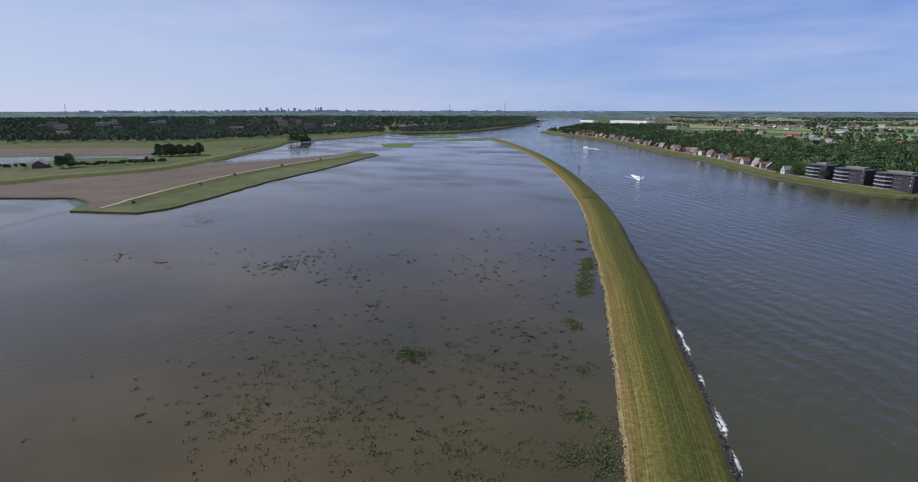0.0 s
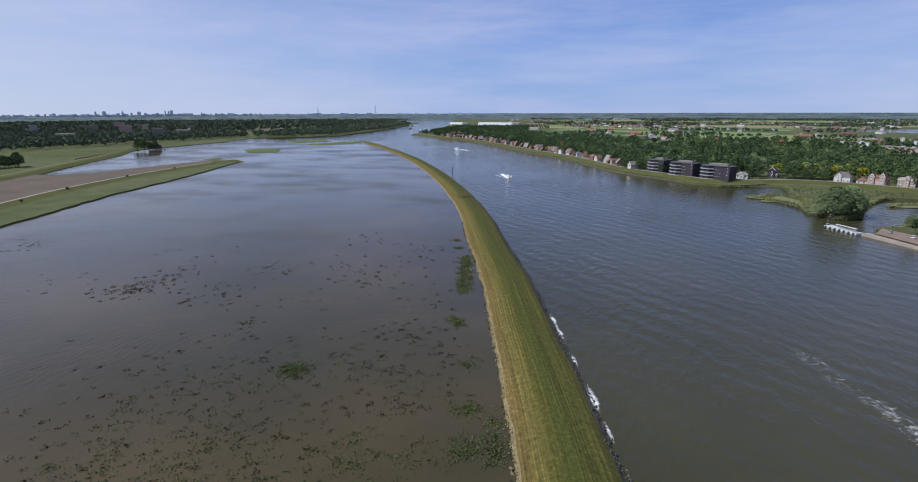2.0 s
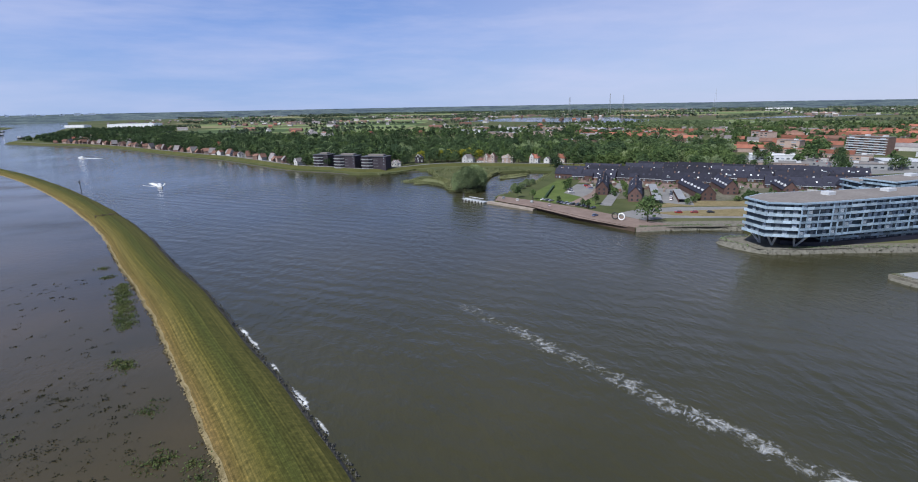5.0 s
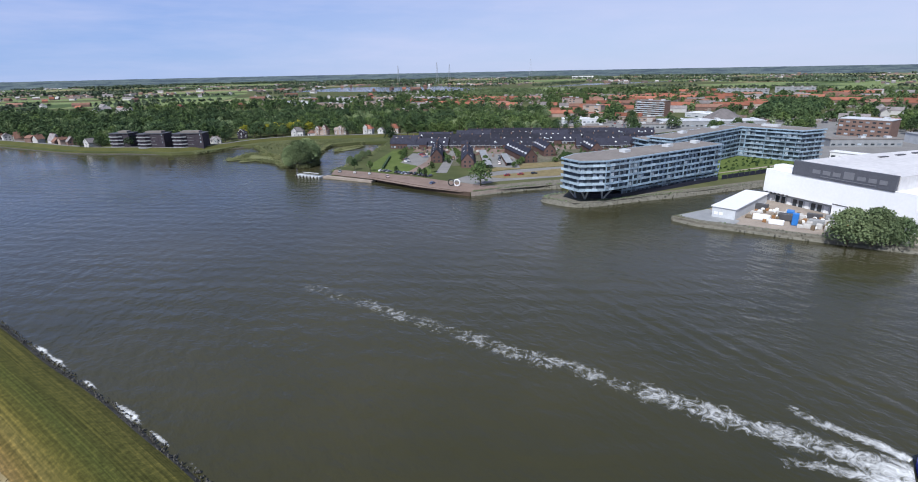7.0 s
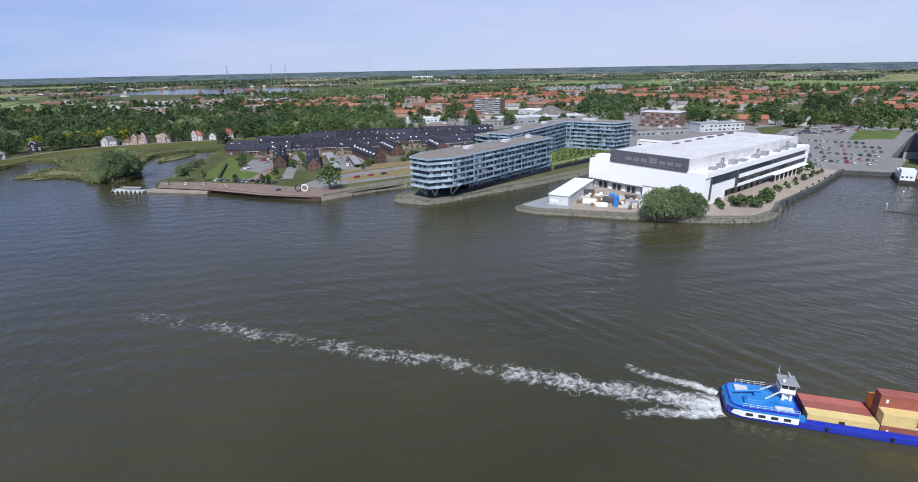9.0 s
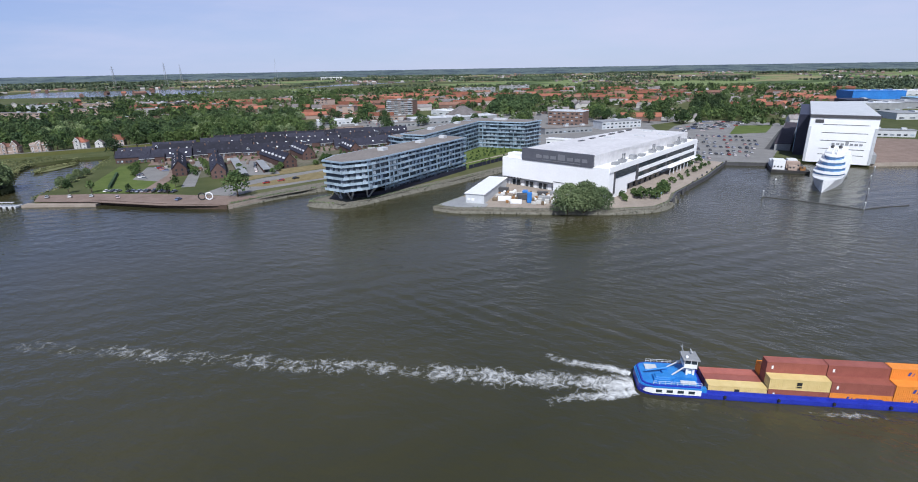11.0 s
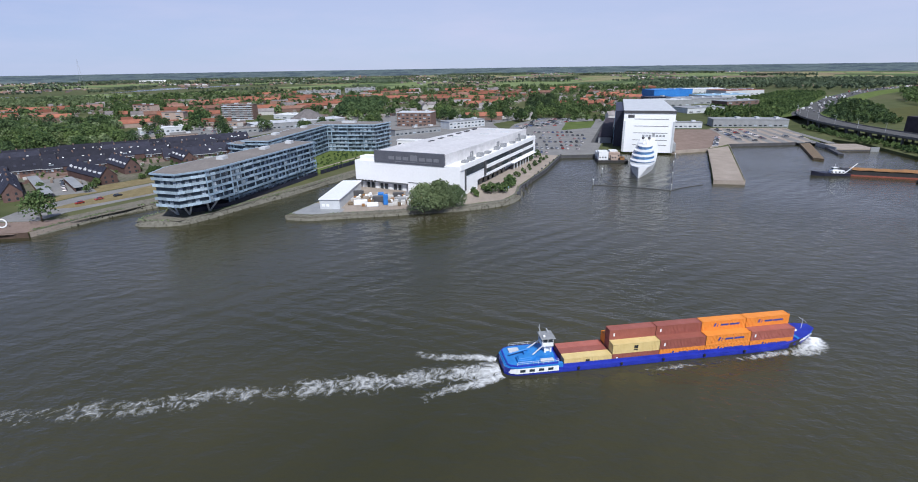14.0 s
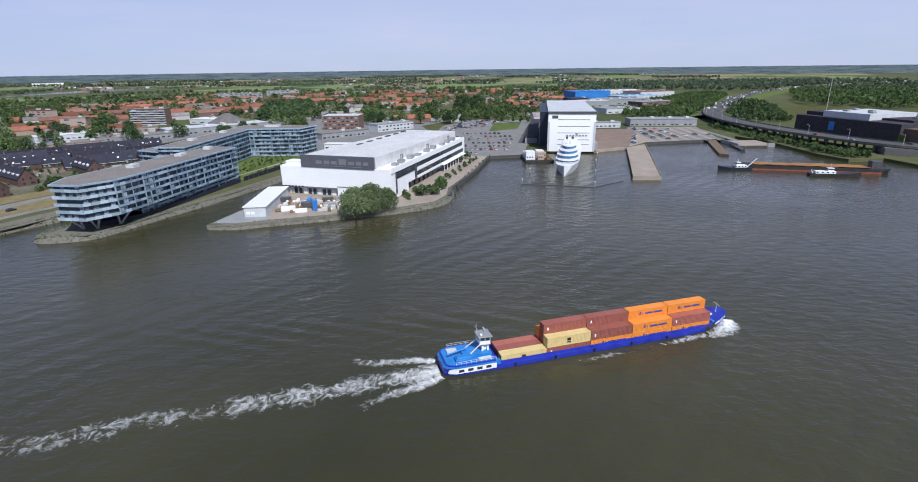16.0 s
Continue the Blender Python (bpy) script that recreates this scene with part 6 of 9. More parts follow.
box(bm, 2.2, 1.4, 2.99, 4.8, 3.2, 3.3)
part("skylight_hatch", bm, PALEGREY, barge)
for y in (-4.55, 4.55):
    bm = bmesh.new()
    for x in np.linspace(2.8, 13, 9):
        limb(bm, (x, y, 2.9), (x, y, 3.8), 0.035, 0.035, 4)
    for z in (3.35, 3.8):
        limb(bm, (2.8, y, z), (13, y, z), 0.03, 0.03, 4)
    part("railing", bm, SHIPWHITE, barge)
bm = bmesh.new()
box(bm, 13.1, -4.4, 1.2, 14.2, -3.4, 2.4)
part("locker", bm, DECKBLUE, barge)
bm = bmesh.new()
prism(bm, [(77.4, -3.9), (80, -3.6), (82.2, -2.6), (84.2, -1.0), (84.2, 1.0), (82.2, 2.6), (80, 3.6), (77.4, 3.9)], 2.2, 2.45)
part("foredeck", bm, DECKBLUE, barge)
bm = bmesh.new()
for s in (-1, 1):
    v = [bm.verts.new(p) for p in ((78, s * 4.0, 1.5), (80.5, s * 3.2, 1.7), (82.6, s * 2.2, 2.0), (82.6, s * 2.6, 2.9), (80.5, s * 3.5, 2.5), (78, s * 4.2, 2.1))]
    bm.faces.new(v)
part("bow_stripe", bm, SHIPWHITE, barge, "white stripe with the name at the bow")
bm = bmesh.new()
box(bm, 79, -0.6, 2.4, 80, 0.6, 3.0)
limb(bm, (81.6, 0, 2.4), (81.6, 0, 6.0), 0.09, 0.06)
limb(bm, (81.6, -1.2, 5.4), (81.6, 1.4, 5.6), 0.05, 0.05)
part("windlass", bm, SHIPWHITE, barge)
bm = bmesh.new()
for k in range(5):
    limb(bm, (18 + k * 11, -4.9, 0.7), (18 + k * 11, -4.9, 1.2), 0.3, 0.3, 8)
part("fender", bm, RUBBER, barge)


def container_mesh(mat):
    """A ribbed steel box, 12.19 m long, with corner posts."""
    bm = bmesh.new()
    L, W, T = 12.19, 2.44, 2.58
    box(bm, 0.05, 0.06, 0.05, L - 0.05, W - 0.06, T - 0.05)
    for s in (0, 1):
        for k in range(30):
            x = 0.35 + k * 0.385
            y0, y1 = (0.0, 0.07) if s == 0 else (W - 0.07, W)
            box(bm, x, y0, 0.16, x + 0.2, y1, T - 0.14)
    for x in (0, L - 0.16):
        for y in (0, W - 0.16):
            box(bm, x, y, 0, x + 0.16, y + 0.16, T)
    for z in (0, T - 0.12):
        for y in (-0.01, W - 0.1):
            box(bm, 0.1, y, z, L - 0.1, y + 0.11, z + 0.12)
        for x in (-0.01, L - 0.1):
            box(bm, x, 0.1, z, x + 0.11, W - 0.1, z + 0.12)
    me = bpy.data.meshes.new("container")
    bm.to_mesh(me)
    bm.free()
    me.materials.append(mat)
    return me


BOXES = {"r": (container_mesh(C_RED), "maroon steel shipping container on the barge"), "y": (container_mesh(C_YELLOW), "sand-yellow steel shipping container on the barge"), "o": (container_mesh(C_ORANGE), "orange steel shipping container on the barge")}
MARK_O = bmesh.new()
for x0, x1, z0, z1 in ((3.2, 4.0, 1.0, 1.9), (4.1, 4.6, 0.9, 1.7)):
    v = [MARK_O.verts.new(p) for p in ((x0, -0.03, z0), (x1 - 0.3, -0.03, z0), (x1, -0.03, z1), (x0 + 0.3, -0.03, z1))]
    MARK_O.faces.new(v)
for x0, x1, z1 in ((5.2, 7.4, 1.6), (7.7, 10.4, 1.6)):
    box(MARK_O, x0, -0.03, 1.1, x1, -0.01, z1)
me_o = bpy.data.meshes.new("letter_bar")
MARK_O.to_mesh(me_o)
MARK_O.free()
me_o.materials.append(INKBLUE)
MARK_Y = bmesh.new()
for x0, x1, z0, z1 in ((5.5, 6.55, 1.15, 1.95), (5.5, 6.55, 0.6, 0.95)):
    box(MARK_Y, x0, -0.03, z0, x1, -0.01, z1)
me_y = bpy.data.meshes.new("letter_bar")
MARK_Y.to_mesh(me_y)
MARK_Y.free()
me_y.materials.append(INKBLACK)
me_r = box_mesh("letter_bar", 1.0, -0.03, 0.9, 1.4, -0.01, 1.7, SHIPWHITE)
MARKS = {"r": me_r, "y": me_y, "o": me_o}
STACKS = ((("y",), ("r",), ("r",)), (("r", "y"), ("r", "r", "r"), ("r", "o")), (("o", "r"), ("o", "r", "r"), ("r", "r")), (("o", "o"), ("r", "o", "o"), ("o", "r")), (("o", "r"), ("o", "r", "o"), ("r", "o")))
for bay, rows in enumerate(STACKS):
    for row, tiers in enumerate(rows):
        for tier, c in enumerate(tiers):
            me, label = BOXES[c]
            ob = new("container", me)
            ob.matrix_world = BARGE @ Matrix.Translation((14.6 + bay * 12.36, -3.75 + row * 2.5, 0.45 + tier * 2.6))
            tagged(ob, label, "container", "containers on the barge")
            shared("letter_bar", MARKS[c], Matrix(), ob)


def ahead_of(m, x, y):
    p = m @ Vector((x, y, 0))
    return p.x, p.y


wake = []
for k in range(60):
    t = k / 59
    x = -0.5 - 165 * t
    wob = 3.4 * noise.noise((t * 9, 0, 0)) * (0.1 + t)
    p = ahead_of(BARGE, x, wob - 1.0)
    wake.append((*p, 4.2 + 2.4 * math.sin(min(1, t * 6) * 1.57) + 2.6 * t + 1.2 * noise.noise((t * 24, 7, 0)), 0.25 - 0.18 * t**0.5 + 0.12 * math.exp(-9 * t) + 0.12 * noise.noise((t * 17, 3, 0))))
foam("wake", wake, "long churned white wake behind the barge", "wake", 0.06)
for s in (-1, 1):
    foam("wake", [(*ahead_of(BARGE, -0.5 - 20 * t, s * (3.6 + 6.0 * t + 0.5 * math.sin(7 * t))), 1.6 + 2.6 * t, 0.42 - 0.34 * t) for t in np.linspace(0, 1, 16)], "white stern wave of the barge", "wake", 0.1)
    foam("bow_wave", [(*ahead_of(BARGE, 85.5 - 12 * t, s * (0.6 + 7.0 * math.sqrt(t))), 2.0 + 2.4 * math.sin(3.1 * t), 0.52 - 0.34 * t) for t in np.linspace(0, 1, 14)], "white bow wave of the barge", "wake", 0.25)
    foam("bow_wave", [(*ahead_of(BARGE, 74 - 40 * t, s * (6.0 + 1.6 * t)), 2.2, 0.20 - 0.16 * t + 0.1 * math.sin(9 * t)) for t in np.linspace(0, 1, 24)], "streaks of foam beside the barge", "wake", 0.07)


# low crests of the barge's own waves, fanning out on both sides
def crest(x, y, L, side, h):
    bm = bmesh.new()
    pts = []
    for k in range(17):
        t = k / 16
        px, py = x - 0.79 * L * t + 1.2 * math.sin(3 * t + x), y + 0.61 * L * t * (1 - 0.18 * t)
        pts.append(ahead_of(BARGE, px, side * py))
    loft(bm, pts, lambda i: [(o * (0.6 + i / 16), 0.012 + h * q * math.sin(math.pi * (i + 0.3) / 16.6)) for o, q in ((-3.2, 0), (-2.0, 0.3), (-0.8, 0.9), (0, 1), (0.8, 0.75), (2.0, 0.2), (3.2, 0))])
    for f in bm.faces:
        f.smooth = True
    one("wave_crest", bm, WATER, Matrix(), "low wave crest spreading from the barge", "wave", kind="structure")


for k in range(9):
    crest(62 - 13 * k, 9 + 1.4 * k, 26 + 5 * k, 1, 0.34 - 0.02 * k)
for k in range(5):
    crest(50 - 22 * k, 9 + 2 * k, 22 + 4 * k, -1, 0.2 - 0.02 * k)


def motor_boat(m, L, label):
    b = empty("motor_boat", m, label, "motor boat", "motor boats")
    bm = bmesh.new()
    w = L * 0.15
    hull_mesh(bm, [(0, w, w * 0.9, L * 0.09), (L * 0.5, w * 1.1, w, L * 0.1), (L * 0.8, w * 0.75, w * 0.5, L * 0.125), (L, w * 0.08, 0.05, L * 0.15)], -0.3)
    part("hull", bm, SHIPWHITE, b)
    bm = bmesh.new()
    prism(bm, [(L * 0.15, -w * 0.8), (L * 0.62, -w * 0.75), (L * 0.74, 0), (L * 0.62, w * 0.75), (L * 0.15, w * 0.8)], L * 0.1, L * 0.2)
    part("cabin", bm, SHIPWHITE, b)
    bm = bmesh.new()
    prism(bm, [(L * 0.2, -w * 0.84), (L * 0.6, -w * 0.79), (L * 0.7, 0), (L * 0.6, w * 0.79), (L * 0.2, w * 0.84)], L * 0.14, L * 0.175)
    part("window_band", bm, GLASS, b)
    bm = bmesh.new()
    prism(bm, [(L * 0.22, -w * 0.6), (L * 0.45, -w * 0.6), (L * 0.45, w * 0.6), (L * 0.22, w * 0.6)], L * 0.2, L * 0.25)
    part("flybridge", bm, SHIPWHITE, b)
    foam("wake", [(*ahead_of(m, -0.2 - L * 2.6 * t, 0), w * (1.0 + 1.4 * t), 0.95 - 0.6 * t) for t in np.linspace(0, 1, 14)], "short white wake of a motor boat", "wake", 0.07)
    for s in (-1, 1):
        foam("wake", [(*ahead_of(m, L * 0.8 - L * 2.2 * t, s * (w * 0.6 + L * 0.7 * t)), 0.5 + 0.5 * t, 0.75 - 0.45 * t) for t in np.linspace(0, 1, 12)], "thin white bow wave of a motor boat", "wake", 0.08)


motor_boat(Matrix.Translation((-103, 554, 0)) @ Matrix.Rotation(math.atan2(-0.97, 0.4), 4, "Z"), 12, "white motor cruiser under way on the river")
motor_boat(Matrix.Translation((-268, 942, 0)) @ Matrix.Rotation(math.atan2(0.6, -0.8), 4, "Z"), 13, "white speedboat with a foaming wake")
for x, y, yaw, L in ((-640, 1750, 100, 60), (-905, 2350, 105, 70), (-790, 2050, 285, 50)):
    s = empty("cargo_ship", pose(x, y, 0, 0, 0, yaw), "dark river freighter far up the river", "ship", "distant ships")
    bm = bmesh.new()
    hull_mesh(bm, [(0, 4, 4, 2), (L * 0.9, 4.5, 4.2, 2), (L, 1, 0.5, 3)])
    part("hull", bm, BLACKHULL, s)
    bm = bmesh.new()
    box(bm, 2, -3, 2, 9, 3, 7)
    part("deckhouse", bm, SHIPWHITE, s)

# the motor yacht at the hangar door
YM = Matrix.Translation((432, -84, 0)) @ Matrix.Rotation(math.atan2(22, -93), 4, "Z")
yacht = empty("motor_yacht", YM, "large white motor yacht with blue tinted glass", "yacht")
bm = bmesh.new()
hull_mesh(bm, [(0, 8, 7.6, 4.2), (30, 8.4, 8.0, 4.6), (60, 8.3, 7.2, 5.2), (76, 7.2, 5.0, 5.8), (86, 5.0, 2.4, 6.4), (95, 0.4, 0.1, 7.2)], -1.0)
part("hull", bm, SHIPWHITE, yacht)
bm = bmesh.new()
prism(bm, [(62, -8.1), (76, -7.0), (86, -4.8), (94, -0.4), (94, 0.4), (86, 4.8), (76, 7.0), (62, 8.1)], 5.6, 5.9)
part("bulwark", bm, PALEGREY, yacht)
for k, (x1, w) in enumerate(((72, 7.6), (66, 7.2), (60, 6.4), (53, 5.0))):
    z = 4.9 + k * 2.45
    nose = [(8, -w), (x1 - 9, -w), (x1 - 3, -w * 0.72), (x1, -w * 0.3), (x1, w * 0.3), (x1 - 3, w * 0.72), (x1 - 9, w), (8, w)]
    bm = bmesh.new()
    prism(bm, nose, z, z + 2.0)
    dk = part("deck_glass", bm, YACHTGLASS, yacht, "blue tinted deck glazing")
    bm = bmesh.new()
    prism(bm, [(x * 1.0 + (1.6 if x > 20 else -2), y * 1.08) for x, y in nose], z + 2.0, z + 2.45)
    part("deck", bm, SHIPWHITE, yacht)
bm = bmesh.new()
limb(bm, (44, -1.4, 14.6), (41, -0.9, 19), 0.6, 0.4)
limb(bm, (44, 1.4, 14.6), (41, 0.9, 19), 0.6, 0.4)
box(bm, 40, -3, 17.4, 43, 3, 18.0)
limb(bm, (46, 0, 14.6), (46, 0, 22), 0.2, 0.1)
part("mast", bm, SHIPWHITE, yacht)
for y in (-2, 2):
    bm = bmesh.new()
    bmesh.ops.create_icosphere(bm, subdivisions=2, radius=1.1, matrix=Matrix.Translation((41, y, 18.9)))
    part("radar_dome", bm, DARKGREY, yacht)

pont = empty("work_pontoon", along((394, -42), (395, -63), 0), "dark work pontoon carrying white site cabins", "pontoon")
bm = bmesh.new()
box(bm, 0, 0, -0.6, 22, 34, 1.6)
part("hull", bm, BLACKHULL, pont)
for x, y, sx, sy, sz, mat in ((1, 4, 7, 10, 6, SHIPWHITE), (1, 16, 6, 8, 4, SHIPWHITE), (10, 3, 5, 5, 3, PALEBRICK), (10, 12, 8, 6, 4, PALEBRICK), (12, 22, 6, 8, 4, SHIPWHITE), (17, 4, 3, 4, 2, RUST)):
    bm = bmesh.new()
    box(bm, x, y, 1.6, x + sx, y + sy, 1.6 + sz)
    for k in range(int(sx // 2)):
        box(bm, x + 0.5 + k * 2, y - 0.06, 3.0, x + 1.5 + k * 2, y + 0.04, 4.0, 1)
    part("site_cabin", bm, [mat, GLASS], pont)
for x, y, h in ((318, -32, 3.2), (307, -75, 3.4), (344, -84, 3.2), (386, -94, 3), (355, -41, 3.0), (420, -103, 3)):
    p = empty("mooring_pile", Matrix.Translation((x, y, 0)), "grey steel pile with a white cap", "pile", "mooring piles")
    bm = bmesh.new()
    limb(bm, (0, 0, -0.8), (0, 0, h), 0.35, 0.35, 8)
    part("pole", bm, MIDGREY, p)
    bm = bmesh.new()
    limb(bm, (0, 0, h), (0, 0, h + 0.5), 0.45, 0.3, 8)
    part("cap", bm, SHIPWHITE, p)
for line in ([(318, -32), (315, -50), (307, -75)], [(307, -75), (316, -85), (324, -97)], [(307, -75), (344, -84), (386, -94), (420, -103)]):
    bm = bmesh.new()
    pts = smooth_line(line, 6)
    for a, b in zip(pts, pts[1:]):
        limb(bm, (*a, 0.1), (*b, 0.1), 0.28, 0.28, 6)
    one("floating_boom", bm, DARKGREY, Matrix(), "dark floating boom round the yacht's berth", "boom")

# moored freight barge with its tugs
PB = along((366, -196), (346, -276), 0)
pb = empty("freight_barge", PB, "black flat barge loaded with rusty brown cargo", "barge")
bm = bmesh.new()
hull_mesh(bm, [(-2, 5.5, 5.0, 3.2), (3, 6.5, 6.4, 3.0), (78, 6.5, 6.4, 3.0), (84, 5.0, 3.0, 3.4)], -0.8)
part("hull", bm, BLACKHULL, pb)
bm = bmesh.new()
box(bm, 1, -6.6, 0.0, 79, 6.6, 0.9)
part("boot_stripe", bm, RUSTRED, pb, "worn red stripe at the waterline")
bm = bmesh.new()
g = bmesh.ops.create_grid(bm, x_segments=40, y_segments=8, size=0.5, matrix=Matrix.Translation((38, 0, 3.4)) @ Matrix.Diagonal((70, 11.4, 1, 1)))
for q in bm.verts:
    q.co.z += 0.5 * noise.noise((q.co.x * 0.2, q.co.y * 0.3, 2)) + 0.3
part("cargo", bm, RUST, pb, "rusty brown bulk cargo")
bm = bmesh.new()
box(bm, 74, -3, 3.0, 80, 3, 7.5)
part("deckhouse", bm, DARKGREY, pb)
for a, b, L, hullm, lab in (((360, -195), (360, -172), 22, NAVY, "dark blue pusher tug with a white cabin"), ((338, -222), (332, -254), 30, BLACKHULL, "black tug with a white wheelhouse")):
    tg = empty("tugboat", along(a, b, 0), lab, "tugboat", "tugboats")
    bm = bmesh.new()
    hull_mesh(bm, [(0, 3, 2.8, 1.8), (L * 0.7, 3.3, 3, 2.0), (L, 0.8, 0.3, 3.0)])
    part("hull", bm, hullm, tg)
    bm = bmesh.new()
    box(bm, 3, -2.0, 1.6, L * 0.5, 2.0, 3.4)
    bmesh.ops.bevel(bm, geom=bm.edges[:], offset=0.15, segments=1, affect="EDGES")
    part("cabin", bm, SHIPWHITE, tg)
    for k in range(4):
        for s in (-1, 1):
            bm = bmesh.new()
            box(bm, 3.6 + k * L * 0.1, s * 2.0 - 0.05, 2.3, 4.7 + k * L * 0.1, s * 2.0 + 0.05, 3.0)
            part("window", bm, GLASS, tg)
    bm = bmesh.new()
    box(bm, L * 0.34, -1.4, 3.4, L * 0.46, 1.4, 5.4)
    box(bm, L * 0.335, -1.45, 4.3, L * 0.465, 1.45, 5.0, 1)
    part("wheelhouse", bm, [SHIPWHITE, GLASS], tg)
    bm = bmesh.new()
    limb(bm, (2, 0, 1.8), (-4 if L < 25 else 1, 0, 8.0 if L < 25 else 4.0), 0.3, 0.25)
    limb(bm, (L * 0.4, 0, 5.4), (L * 0.4, 0, 8), 0.1, 0.06)
    part("crane_arm", bm, SHIPWHITE, tg)

# ---- quays, jetties, viaduct ----
def quay_wall(pts, z0, z1, mat, label, out=0.5):
    bm = bmesh.new()
    loft(bm, pts, [(out, -0.6), (out, z1), (-0.6, z1), (-0.6, z0)])
    one("quay_wall", bm, mat, Matrix(), label, "quay wall", kind="structure")


quay_wall([(186.3, 226.6), (176, 259), (165.6, 309.5)], 0, LAND + 0.3, SHEETPILE, "dark rusty sheet-pile quay wall", -0.5)
quay_wall([(212, 219.8), (186.3, 226.6)], 0, LAND + 0.3, CONCRETE, "pale concrete quay wall", -0.5)
quay_wall([(227, 123.4), (226.6, 110), (231.6, 97), (238.6, 75), (242.6, 65), (252.6, 38), (265.6, 18.6), (280, 12.5)], 0, LAND - 0.2, RUBBLE, "rubble-faced quay edge", 1.0)
quay_wall([(280, 12.4), (301, 11.4), (356, -3.6), (412, -14.6)], 0, LAND + 0.2, DARKGREY, "dark steel quay wall with fender piles", 0.5)
quay_wall([(418.6, -44), (412.6, -14.4)], 0, LAND + 0.2, DARKGREY, "dark steel quay wall", -0.5)
quay_wall([(440, -104.5), (454.6, -136.6)], 0, LAND + 0.3, CONCRETE, "pale concrete quay edge", 0.4)
quay_wall([(453, -136.2), (327.4, -103.6), (326.6, -122.4), (481, -161.6)], 0, LAND + 0.25, CONCRETE, "concrete side of the pier", -0.4)
quay_wall([(482, -161.6), (499.6, -238)], 0, LAND + 0.25, DARKGREY, "dark quay wall of the car park", 0.4)
for k in range(12):
    t = k / 11
    x, y = (284 + 128 * t, 11.2 - 26.4 * t + 2.5 * math.sin(3.1 * t))
    bm = bmesh.new()
    box(bm, -0.5, -0.5, -0.8, 0.5, 0.5, 3.4)
    one("fender_pile", bm, DARKGREY, Matrix.Translation((x, y, 0)), "dark timber fender pile at the quay", "pile", "fender piles")
stage = empty("landing_stage", along((166, 303), (139, 362), 0), "low pale landing stage along the brick quay", "jetty")
bm = bmesh.new()
box(bm, 0, -0.5, -0.6, 42, 4.5, 1.3)
part("deck", bm, CONCRETE, stage)
bm = bmesh.new()
box(bm, 44, 1.0, -0.4, 66, 6.0, 0.9)
part("pontoon", bm, PALEGREY, stage, "floating grey pontoon")
bm = bmesh.new()
for k in range(9):
    limb(bm, (45 + k * 2.5, 5.6, 0.9), (45 + k * 2.5, 5.6, 2.4), 0.08, 0.08, 4)
limb(bm, (45, 5.6, 2.4), (65, 5.6, 2.4), 0.08, 0.08, 4)
box(bm, 46, 3.2, 2.8, 60, 4.6, 3.0)
part("railing", bm, PALEGREY, stage)
for k in range(7):
    bm = bmesh.new()
    limb(bm, (45 + k * 3.2, 6.3, 0.4), (45.7 + k * 3.2, 6.3, 0.4), 0.6, 0.6, 10)
    part("tyre_fender", bm, RUBBER, stage)
bm = bmesh.new()
limb(bm, (67, 3, -0.6), (67, 3, 5), 0.35, 0.35, 8)
part("pile", bm, DARKGREY, stage)


def ring(parent, x, mat, yaw, label):
    bm = bmesh.new()
    R, r, n, m = 1.9, 0.33, 32, 8
    vs = [[bm.verts.new(((R + r * math.cos(b)) * math.cos(a) + x, r * math.sin(b), R + 0.3 + (R + r * math.cos(b)) * math.sin(a))) for b in [2 * math.pi * j / m for j in range(m)]] for a in [2 * math.pi * i / n for i in range(n)]]
    for i in range(n):
        for j in range(m):
            bm.faces.new((vs[i][j], vs[(i + 1) % n][j], vs[(i + 1) % n][(j + 1) % m], vs[i][(j + 1) % m]))
    bmesh.ops.recalc_face_normals(bm, faces=bm.faces)
    part("ring", bm, mat, parent, label)


rings = empty("ring_sculpture", along((187.5, 251), (192.5, 243), LAND + 0.1), "sculpture of a black and a white standing ring", "sculpture")
ring(rings, 2.6, INKBLACK, 0, "black ring")
ring(rings, 6.4, SHIPWHITE, 0, "white ring")

VIA = smooth_line([(240, -640), (330, -440), (378, -368), (412, -332), (464, -313), (524, -303), (600, -299), (680, -312), (760, -346)], 8)
bm = bmesh.new()
loft(bm, VIA, [(11, 7.6), (12, 8.2), (12, 9.9), (11.6, 9.9), (11.6, 9.0), (-11.6, 9.0), (-11.6, 9.9), (-12, 9.9), (-12, 8.2), (-11, 7.6)])
via = one("viaduct", bm, OLDCONCRETE, Matrix(), "long grey concrete road viaduct on columns", "viaduct")
bm = bmesh.new()
loft(bm, VIA, [(11, 9.06), (-11, 9.06)])
part("roadway", bm, DARKROAD, via)
for i in range(2, len(VIA) - 2):
    if i % 2 or VIA[i].x < 380 or VIA[i].x > 640:
        continue
    d = (VIA[i + 1] - VIA[i - 1]).normalized()
    r = Vector((d.y, -d.x))
    for o in (-9, 0, 9):
        q = VIA[i] + r * o
        bm = bmesh.new()
        box(bm, q.x - 0.7, q.y - 0.7, -0.5, q.x + 0.7, q.y + 0.7, 7.8)
        part("column", bm, OLDCONCRETE, via)
abut = patch("bridge_abutment", [(382, -345), (402, -318), (424, -326), (400, -358)], 7.6, OLDCONCRETE, "massive grey bridge pier at the water", "bridge pier", 8.4)
